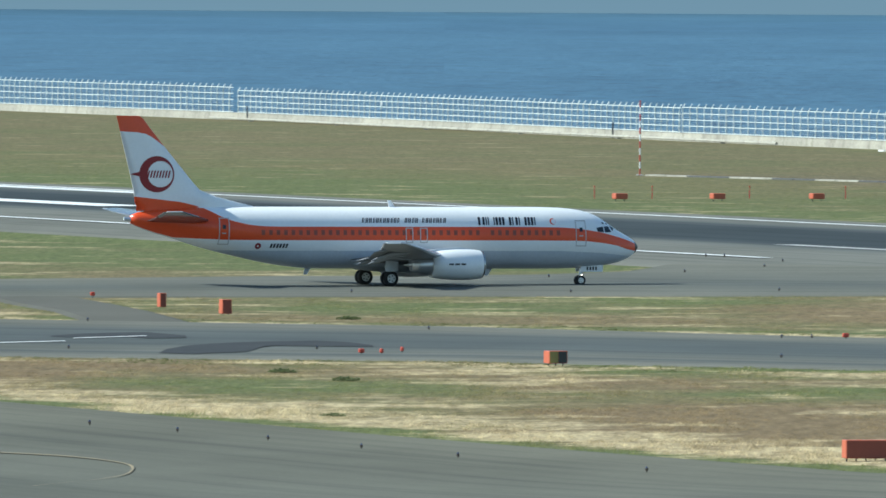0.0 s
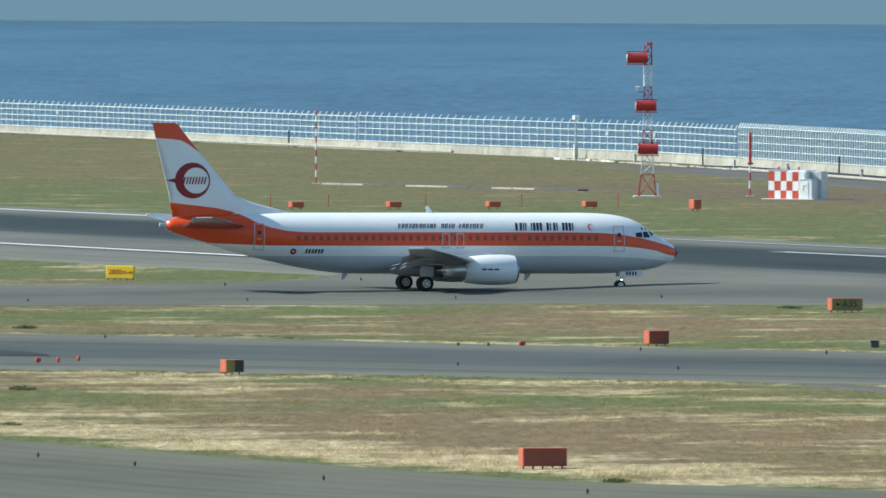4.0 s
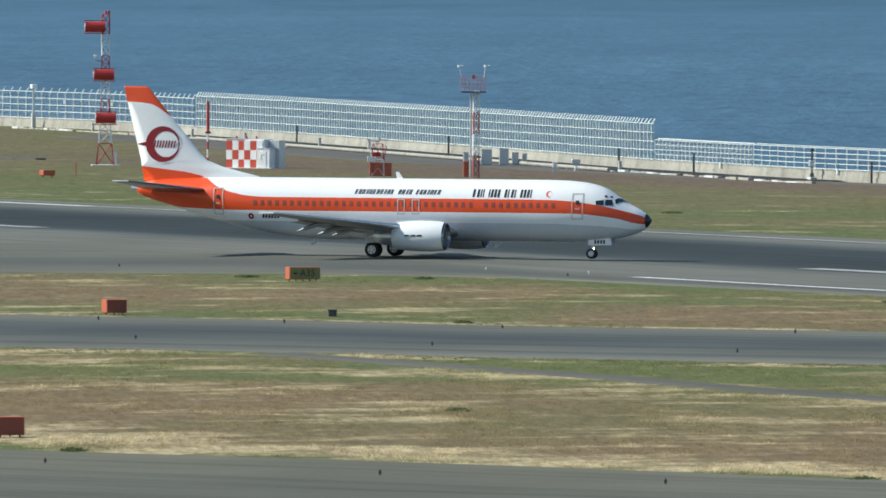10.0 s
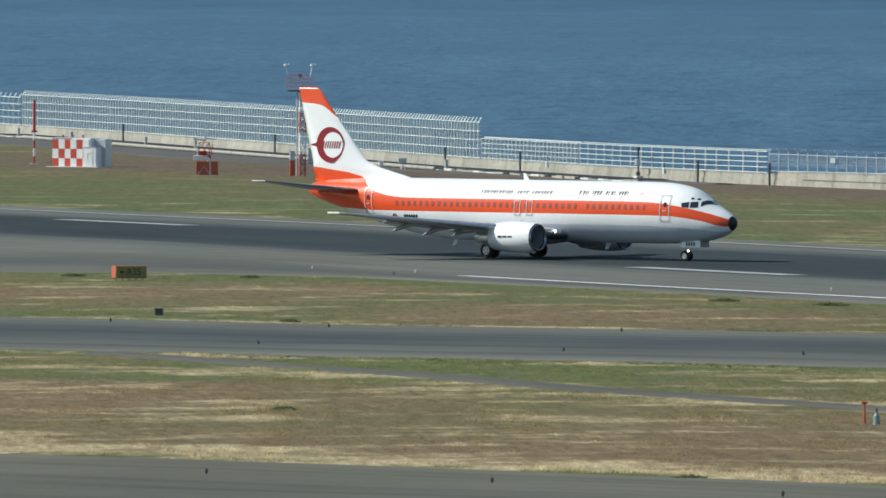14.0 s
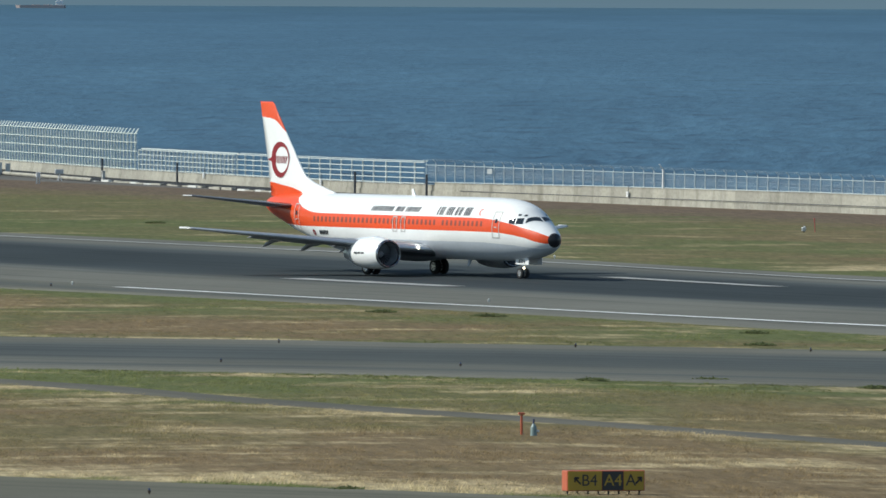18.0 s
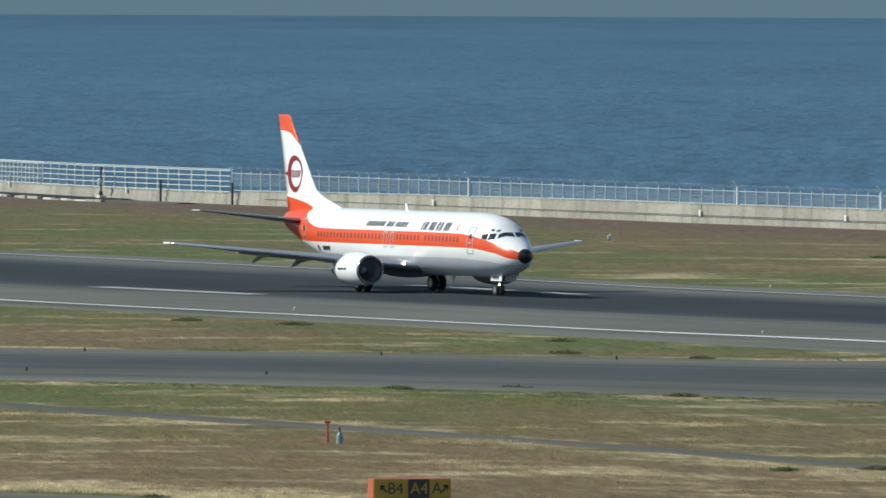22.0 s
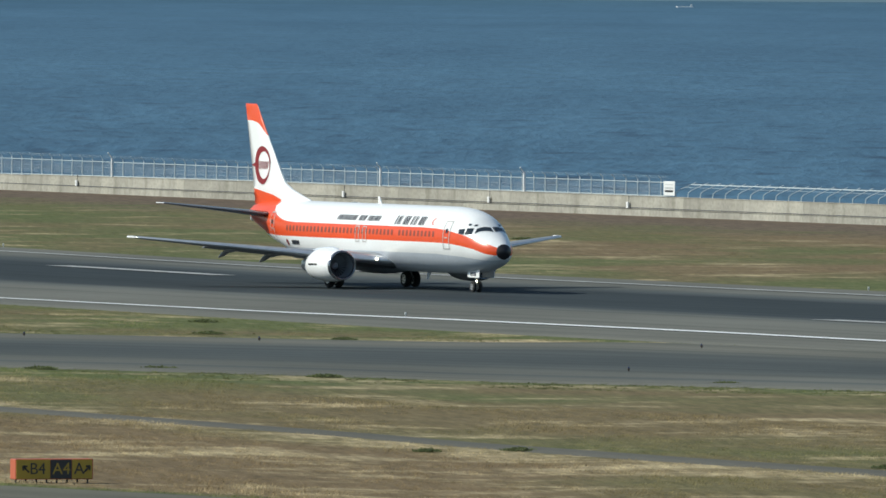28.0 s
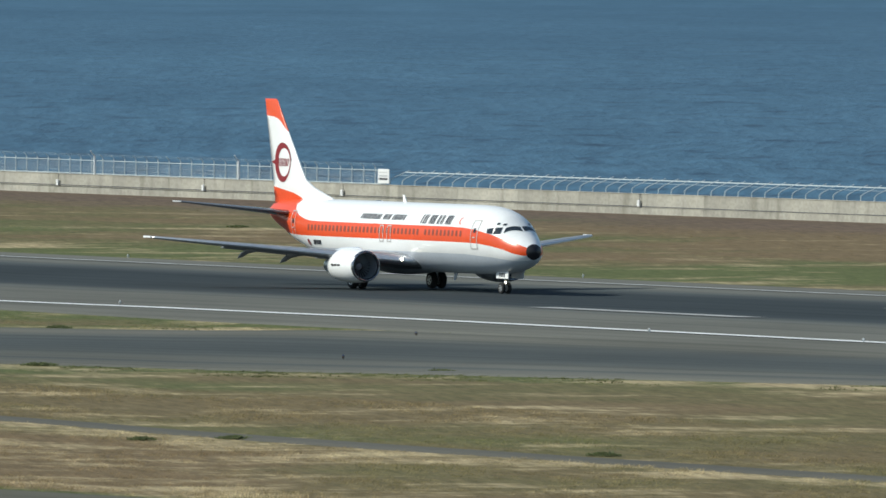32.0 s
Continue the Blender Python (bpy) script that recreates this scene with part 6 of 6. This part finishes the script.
        for d0, d1 in ((13.95, 15.55), (15.9, 16.8), (17.15, 19.75)):
            q = d0
            while q < d1 - 0.1:
                part("name_block", glyph(shapes[k % 5], q, 4.28, 4.60, 0.21, side, 0.10), A_INK, body, "dark slanted mark")
                q += 0.245
                k += 1
        tall = [(row,) * 6 for row in ("##.##.##.#", "##.#..##.#", "#.##.##.##", "##..##.#.#")]
        for i in range(4):
            part("name_block", glyph(tall[i], 7.75 + i * 1.08, 4.14, 4.66, 0.76, side, 0.03), A_INK, body, "dark upright mark")
        for k in range(3):
            part("name_block", glyph(("##.##",) * 4, 25.0 + 0.42 * k, 2.62, 2.90, 0.34, side, 0.08), A_INK, body, "dark slanted mark")
        bm = bmesh.new()
        ring_patch(bm, 27.0, 2.74, 0.07, 0.2, side, hull_y, 0.0)
        part("crest", bm, A_MAROON, body, "small red round crest")
        bm = bmesh.new()
        ring_patch(bm, 6.55, 4.38, 0.16, 0.205, side, hull_y, 0.06)
        part("crest", bm, A_ORANGE, body, "small orange crescent")
        # fin emblem
        fin_y = fin_half
        bm = bmesh.new()
        ring_patch(bm, 33.55, 7.42, 0.86, 1.19, side, fin_y, 0.24)
        part("emblem_ring", bm, A_MAROON, plane, "maroon crescent ring on the fin")
        bm = bmesh.new()
        for q in range(8):
            d0 = 32.72 + q * 0.2
            vs = [bm.verts.new((NOSE - dd, side * (fin_y(dd, z) + 0.012), z)) for dd, z in ((d0, 7.18), (d0 + 0.10, 7.18), (d0 - 0.02, 7.66), (d0 - 0.12, 7.66))]
            f = bm.faces.new(vs)
            f.normal_update()
            if f.normal.y * side < 0:
                f.normal_flip()
        part("emblem_block", bm, A_MAROON, plane, "maroon bars inside the ring")
        bm = bmesh.new()
        f = bm.faces.new([bm.verts.new((NOSE - dd, side * (fin_y(dd, z) + 0.014), z)) for dd, z in ((35.35, 7.42), (34.5, 7.22), (34.3, 7.42), (34.5, 7.62))])
        f.normal_update()
        if f.normal.y * side < 0:
            f.normal_flip()
        part("emblem_dart", bm, A_MAROON, plane)
    # fin
    bm = bmesh.new()
    rows = FIN
    rings = []
    for z, le, te in rows:
        c = te - le
        if z < 6:          # foot: orange from the share k to the trailing edge
            cut = float(np.interp(z, (5.0, 5.35, 5.6, 5.95), (30.2, 30.8, 31.9, 34.95)))
            mark = (cut - le) / c
        else:
            mark = float(np.interp(z, (6.4, 8.0, 9.28, 9.5, 9.7, 9.9, 10.06, 10.16, 10.22), (0.35, 0.03, 0.01, 0.06, 0.11, 0.17, 0.27, 0.5, 0.97)))
        ks = [0] + [mark * i / 5 for i in (0.1, 0.5, 1.5, 3, 5)] + [mark + (1 - mark) * i / 5 for i in range(1, 6)]
        up = [(NOSE - le - k * c, aerofoil(k) * min(c, 5) * 0.05 * min(1, (11.4 - z)), z) for k in ks]
        dn = [(x, -y, z) for x, y, z in up[1:-1]]
        rings.append([bm.verts.new(p) for p in up + dn[::-1]])
    m, h = len(rings[0]), 10
    for i, (a, b) in enumerate(zip(rings, rings[1:])):
        for j in range(m):
            f = bm.faces.new((a[j], b[j], b[(j + 1) % m], a[(j + 1) % m]))
            k = j if j < h else m - 1 - j
            z = (rows[i][0] + rows[i + 1][0]) / 2
            f.material_index = 1 if z > 10.22 or (9.28 < z < 10.22 and k < 5) or (z < 5.95 and k >= 5) else 0
    bm.faces.new(rings[-1]).material_index = 1
    bmesh.ops.recalc_face_normals(bm, faces=bm.faces)
    part("fin", bm, [A_WHITE, A_ORANGE], plane, "white tail fin with an orange tip and foot", smooth=True)
    for d, z, up in ((17.0, 5.28, 1), (10.2, 1.24, -1), (22.8, 1.30, -1)):
        bm = bmesh.new()
        vs = [bm.verts.new((NOSE - d - a, y, z + up * q)) for a, y, q in ((0, -0.03, 0), (0, 0.03, 0), (0.42, 0.03, 0), (0.42, -0.03, 0), (0.30, -0.02, 0.45), (0.30, 0.02, 0.45), (0.52, 0.02, 0.45), (0.52, -0.02, 0.45))]
        for f in ((0, 1, 2, 3), (4, 5, 6, 7), (0, 1, 5, 4), (1, 2, 6, 5), (2, 3, 7, 6), (3, 0, 4, 7)):
            bm.faces.new([vs[k] for k in f])
        bmesh.ops.recalc_face_normals(bm, faces=bm.faces)
        part("blade_aerial", bm, A_WHITE if up > 0 else A_GREY, plane)
    # undercarriage
    bm = bmesh.new()
    rod(bm, (14.28, 0, 1.5), (14.2, 0, 0.34 + SINK), 0.085, 10)
    rod(bm, (14.9, 0, 1.45), (14.23, 0, 0.85), 0.045, 8)
    rod(bm, (14.2, -0.3, 0.34 + SINK), (14.2, 0.3, 0.34 + SINK), 0.05, 8)
    ng = part("nose_gear", bm, A_METAL, plane, "pale nose wheel leg")
    for y in (-0.2, 0.2):
        wheel(ng, 14.2, y, 0.34 + SINK, 0.34, 0.2, A_METAL)
    for y in (-0.5, 0.5):
        bm = bmesh.new()
        box(bm, 14.08, 15.65, y - 0.02, y + 0.02, 1.04, 1.5, 0.01)
        # the far door is grey, with its shade put into the colour
        door = part("gear_door", bm, A_WHITE if y < 0 else A_GREY, ng, "nose gear door with plain dark bars")
        for k in range(4):
            bm = bmesh.new()
            box(bm, 14.5 + k * 0.2, 14.62 + k * 0.2, y + (0.024 if y > 0 else -0.03), y + (0.03 if y > 0 else -0.024), 1.14, 1.38)
            part("bar", bm, A_INK, ng)
    bm = bmesh.new()
    cyl(bm, pose(14.32, -0.02, 0.80, 0, 90, 0), 0.055, 0.06, 12)
    part("taxi_lamp", bm, LIT, ng, "lit taxi lamp on the nose leg")
    for side in (-1, 1):
        bm = bmesh.new()
        rod(bm, (0, 2.62 * side, 2.1), (0, 2.62 * side, 0.5), 0.12, 10)
        rod(bm, (0.0, 2.6 * side, 0.9), (0.1, 1.0 * side, 1.7), 0.06, 8)
        rod(bm, (0, 2.2 * side, 0.5), (0, 3.05 * side, 0.5), 0.07, 8)
        mg = part("main_gear", bm, A_METAL, plane, "pale main wheel leg")
        for y in (2.32, 2.92):
            wheel(mg, 0, y * side, 0.51 + SINK, 0.51, 0.36)
        bm = bmesh.new()
        box(bm, -0.45, 0.45, 3.16 * side - 0.02, 3.16 * side + 0.02, 1.1, 2.0, 0.01)
        part("gear_door", bm, A_GREY, mg)
        bm = bmesh.new()
        cyl(bm, pose(NOSE - 13.32, 2.2 * side, 1.98, 0, 90, 0), 0.12, 0.2, 12)
        lamp = part("landing_lamp", bm, A_GREY, plane, "grey landing lamp at the wing root")
        bm = bmesh.new()
        cyl(bm, pose(NOSE - 13.215, 2.2 * side, 1.98, 0, 90, 0), 0.1, 0.012, 12)
        part("lens", bm, LIT, lamp, "lit lamp lens")
    bm = bmesh.new()
    rod(bm, (NOSE - 35.2, 0, 4.45), (NOSE - 35.75, 0, 4.5), 0.17, 12, 0.12)
    part("tail_nozzle", bm, A_METAL, plane, "metal tail cone nozzle")
    return plane


def ring_patch(bm, d, z, r0, r1, side, depth, shift, n=36):
    """A flat ring on a side of the plane; its hole is shifted forward by shift, so that the ring is a crescent."""
    ins, outs = [], []
    for k in range(n):
        a = 2 * math.pi * k / n
        for lst, r, s in ((ins, r0, shift), (outs, r1, 0.0)):
            dd, zz = d - s + r * math.cos(a), z + r * math.sin(a)
            lst.append(bm.verts.new((NOSE - dd, side * (depth(dd, zz) + 0.013), zz)))
    for k in range(n):
        f = bm.faces.new((ins[k], outs[k], outs[(k + 1) % n], ins[(k + 1) % n]))
        f.normal_update()
        if f.normal.y * side < 0:
            f.normal_flip()


PLANE = airliner()
PLANE.scale = (1.006, 1.006, 1.006)
TAXI = [  # seconds, x, y and heading in degrees
    (0.0, -4.40, 1040.60, 19.02), (0.5, -1.23, 1042.56, 18.88), (1.0, 1.88, 1044.21, 18.69), (1.5, 4.95, 1045.57, 18.43), (2.0, 7.92, 1046.67, 18.06),
    (2.5, 10.85, 1047.64, 17.50), (3.0, 13.79, 1048.63, 16.68), (3.5, 16.76, 1049.70, 15.54), (4.0, 19.75, 1050.76, 14.13), (4.5, 22.72, 1051.55, 12.60),
    (5.0, 25.65, 1051.78, 11.03), (5.5, 28.52, 1051.21, 9.47), (6.0, 31.34, 1049.89, 7.73), (6.5, 34.11, 1047.93, 5.40), (7.0, 36.86, 1045.66, 2.09),
    (7.5, 39.62, 1043.53, -2.20), (8.0, 42.42, 1041.94, -6.81), (8.5, 45.28, 1041.14, -10.95), (9.0, 48.12, 1041.05, -14.29), (9.5, 50.89, 1041.35, -16.87),
    (10.0, 53.63, 1042.03, -19.00), (10.5, 56.38, 1042.98, -21.04), (11.0, 59.10, 1043.68, -23.24), (11.5, 61.78, 1044.12, -25.75), (12.0, 64.37, 1044.46, -28.53),
    (12.5, 66.95, 1044.86, -31.51), (13.0, 69.45, 1045.13, -34.61), (13.5, 71.74, 1044.69, -37.77), (14.0, 73.93, 1043.71, -40.95), (14.5, 76.07, 1042.30, -44.12),
    (15.0, 78.12, 1040.57, -47.23), (15.5, 80.07, 1038.67, -50.24), (16.0, 81.90, 1036.75, -53.12), (16.5, 83.65, 1034.69, -55.82), (17.0, 85.29, 1032.59, -58.32),
    (17.5, 86.81, 1030.36, -60.57), (18.0, 88.22, 1027.72, -62.55), (18.5, 89.59, 1024.75, -64.24), (19.0, 90.90, 1021.73, -65.64), (19.5, 92.11, 1018.79, -66.76),
    (20.0, 93.32, 1015.95, -67.64), (20.5, 94.64, 1013.12, -68.31), (21.0, 95.95, 1010.29, -68.83), (21.5, 97.20, 1007.68, -69.24), (22.0, 98.46, 1005.00, -69.56),
    (22.5, 99.76, 1002.27, -69.83), (23.0, 101.07, 999.52, -70.04), (23.5, 102.38, 996.73, -70.23), (24.0, 103.72, 993.87, -70.37), (24.5, 105.14, 990.95, -70.45),
    (25.0, 106.56, 987.93, -70.51), (25.5, 107.97, 984.82, -70.54), (26.0, 109.38, 981.66, -70.54), (26.5, 110.82, 978.35, -70.53), (27.0, 112.21, 974.15, -70.51),
    (27.5, 113.64, 969.86, -70.50), (28.0, 115.12, 965.77, -70.48), (28.5, 116.67, 961.73, -70.49), (29.0, 118.24, 957.49, -70.53), (29.5, 119.85, 953.23, -70.63),
    (30.0, 121.52, 948.88, -70.76), (30.5, 123.32, 944.45, -70.94), (31.0, 125.26, 939.94, -71.16), (31.5, 127.39, 935.39, -71.31), (32.0, 129.65, 930.80, -71.48),
]

# ---- weeds and grass ----
def leaf_clump(seed, count, r, h, leaf):
    rnd = random.Random(seed)
    bm = bmesh.new()
    for _ in range(count):
        a, q = rnd.uniform(0, 6.283), r * math.sqrt(rnd.random())
        x, y, z = q * math.cos(a), q * math.sin(a), h * rnd.random() * (1 - 0.6 * q / r)
        t, w = rnd.uniform(0, 6.283), leaf * rnd.uniform(0.6, 1.4)
        dx, dy, up = math.cos(t) * w, math.sin(t) * w, w * rnd.uniform(0.2, 1.3)
        v = [bm.verts.new(p) for p in ((x, y, z), (x + dx * 0.5 - dy * 0.25, y + dy * 0.5 + dx * 0.25, z + up * 0.6), (x + dx, y + dy, z + up), (x + dx * 0.5 + dy * 0.25, y + dy * 0.5 - dx * 0.25, z + up * 0.5))]
        bm.faces.new(v)
    return bm


kinds = [(leaf_clump(k, 420, 0.75, 0.13, 0.11), leaf_clump(k + 50, 200, 0.45, 0.22, 0.12)) for k in range(3)]
stock = []
for low, high in kinds:
    w = thing("weed", on(-5.6, 942.4), "low dark green weed clump in the grass", "weed", "weeds")
    both = bpy.data.meshes.new("foliage")
    high.to_mesh(both)
    high.free()
    low.from_mesh(both)
    bpy.data.meshes.remove(both)
    part("foliage", low, BUSH, w)
    stock.append(w)
stock[1].matrix_basis, stock[2].matrix_basis = on(-8.3, 816.7, 40), on(-4.9, 800.4, 90)
rnd = random.Random(5)
for i, (x, y, q) in enumerate(((-5.1, 736.2, 1), (39, 693.6, 1), (85.4, 1223, 1.4), (20.5, 646.2, 1), (48.6, 859.7, 1), (49.1, 597.8, 1.2), (42.2, 986.4, 1.4), (52.8, 977.3, 1.2),
                               (76.5, 907, 1.6), (81.9, 897.3, 1.9), (74.4, 759.7, 1.3), (78.9, 642.4, 1), (93.5, 863.6, 1.4), (90.9, 836.5, 1.5), (87.6, 754.1, 1.5), (83, 644.6, 1.3), (97.3, 828.5, 1.2),
                               (80.4, 762.7, 1.6), (95.2, 623.1, 1.2), (106.1, 746.2, 1.3), (146, 1132.5, 1.4))):
    c = copy_thing(stock[i % 3], on(x, y, rnd.uniform(0, 360)))
    c.scale = (q * 0.8, q * 0.8, 0.8)


def tufts(name, seed, count, where, tall, material, label, gate):
    """Grass blades in loose clusters, one sheet of many thin faces."""
    rnd = random.Random(seed)
    verts, faces = [], []
    made = 0
    while made < count:
        x, y = where(rnd)
        if noise.noise(Vector((x * 0.16, y * 0.05, seed))) + 0.5 * noise.noise(Vector((x * 0.5, y * 0.2, seed + 9))) < gate:
            continue
        made += 1
        z = lie(x, y)
        for _ in range(4):
            a, b = x + rnd.uniform(-0.2, 0.2), y + rnd.uniform(-0.3, 0.3)
            h, w, lean = tall * rnd.uniform(0.5, 1.3), rnd.uniform(0.015, 0.035), rnd.uniform(-0.12, 0.2)
            k = len(verts)
            verts += [(a - w, b, z), (a + w, b, z), (a + w * 0.7 + lean * 0.5, b, z + h * 0.6), (a + lean, b, z + h)]
            faces += [(k, k + 1, k + 2), (k, k + 2, k + 3)]
    me = bpy.data.meshes.new(name)
    me.from_pydata(verts, [], faces)
    me.update()
    me.polygons.foreach_set("use_smooth", [True] * len(me.polygons))
    me.normals_split_custom_set_from_vertices([(0, 0, 1)] * len(verts))
    me.materials.append(material)
    return tagged(new(name, me), label, "grass", kind="stuff")


def verge(r):
    """Along the edges of the link taxiway, where grass creeps over the paving."""
    edge, way = (NEAR_EDGE, -1) if r.random() < 0.6 else (FAR_EDGE, 1)
    x = r.uniform(-30, 125)
    y = float(np.interp(x, [p[0] for p in edge], [p[1] for p in edge]))
    return x, y + way * (r.random() ** 2 * 14 - 1.0)


tufts("green_grass", 23, 4000, verge, 0.07, BLADE, "green grass creeping over the taxiway's edge", -0.05)


def grass_field(name, seed, count, blades, s_span, n_span, tall, clear, label):
    """Loose blades over a stretch of the field, taller in patches, on the field's own material."""
    rng = np.random.default_rng(seed)
    s, n = rng.uniform(*s_span, count * 4), rng.uniform(*n_span, count * 4)
    x, y = 0.342 * s + 0.940 * n, -0.940 * s + 0.342 * n
    keep = (x / y > -0.034) & (x / y < 0.176) & clear(x, y, s, n)
    x, y = x[keep][:count], y[keep][:count]
    size = np.array([max(0.25, 0.75 + 1.3 * noise.noise(Vector((a * 0.22, b * 0.06, seed))) + 0.8 * noise.noise(Vector((a * 0.9, b * 0.3, seed)))) for a, b in zip(x, y)])
    z = np.array([lie(a, b) for a, b in zip(x, y)])
    gap = np.array([gaps(a, b) for a, b in zip(x, y)])
    size *= 1 + 0.9 * np.exp(-((gap[:, 0] * 40 - 5) / 4) ** 2)          # uncut straw along the apron
    total = len(x) * blades
    x, y, z, size = (np.repeat(q, blades) for q in (x, y, z, size))
    x, y = x + rng.normal(0, 0.12, total), y + rng.normal(0, 0.2, total)
    h, w = tall * size * rng.uniform(0.5, 1.3, total), rng.uniform(0.012, 0.03, total)
    lean, deep = rng.normal(0.03, 0.05, total), rng.normal(0.02, 0.03, total)
    turn = rng.normal(0.75, 0.2, total)
    u, v = w * np.cos(turn), -w * np.sin(turn)
    verts = np.stack([np.stack([x - u, y - v, z - 0.01], 1), np.stack([x + u, y + v, z - 0.01], 1), np.stack([x + lean, y + deep, z + h], 1)], 1).reshape(-1, 3)
    me = bpy.data.meshes.new(name)
    me.from_pydata(verts.tolist(), [], np.arange(total * 3).reshape(-1, 3).tolist())
    me.update()
    tilt = np.stack([rng.normal(-0.25, 0.25, total), rng.normal(-0.15, 0.2, total), np.ones(total)], 1)
    tilt = np.repeat(tilt / np.linalg.norm(tilt, axis=1, keepdims=True), 3, 0)
    me.polygons.foreach_set("use_smooth", [True] * len(me.polygons))
    me.normals_split_custom_set_from_vertices(tilt.tolist())
    for k, key in enumerate(("apron_gap", "link_gap")):
        me.attributes.new(key, "FLOAT", "POINT").data.foreach_set("value", np.repeat(gap[:, k], blades * 3).astype(np.float32))
    me.materials.append(GRASS)
    return tagged(new(name, me), label, "grass", kind="stuff")


def edge_y(edge, x):
    return np.interp(x, [p[0] for p in edge], [p[1] for p in edge])


def near_clear(x, y, s, n):
    track = np.interp(s, *TRACK)
    return (n > np.interp(s, *APRON_EDGE) + 0.5) & (y < edge_y(NEAR_EDGE, x) - 0.5) & (abs(n - track) > 0.85)


def middle_clear(x, y, s, n):
    entry = (x > 66) | (y < np.interp(x, (-90, -60, -22, 0, 29, 46, 58, 66), (967, 984, 1001, 1009, 1008, 995, 980, 961)))
    branch = abs(x - np.interp(y, (922, 961, 980, 1000, 1013), (-17, -21, -23.5, -26.4, -28.5))) > 3
    return (y > edge_y(FAR_EDGE, x) + 0.5) & (n < 390) & entry & branch


grass_field("grass", 3, 60000, 6, (-980, -440), (238, 330), 0.075, near_clear, "uneven dry and green grass of the near field")
grass_field("grass", 4, 26000, 5, (-1150, -560), (290, 391), 0.06, middle_clear, "short grass between taxiway and runway")
grass_field("grass", 6, 16000, 4, (-1560, -900), (470, 585), 0.07, lambda x, y, s, n: n < np.interp(s, *WALL_LINE) - 18, "short grass between runway and sea wall")

def motions():
    walk(PLANE, [(t, pose(x, y, lie(x, y) + 0.11 - SINK, 0, 0, h)) for t, x, y, h in TAXI])
    ts, xs, ys = ([row[k] for row in TAXI] for k in range(3))
    far = [0.0]
    for i in range(1, len(ts)):
        far.append(far[-1] + math.hypot(xs[i] - xs[i - 1], ys[i] - ys[i - 1]))
    for ob, (x, y, z), r in WHEELS:
        steps = 960 if r < 0.4 else 640
        walk(ob, [(32.0 * i / steps, pose(x, y, z, 0, math.degrees(float(np.interp(32.0 * i / steps, ts, far)) / r), 0)) for i in range(steps + 1)])


motions()
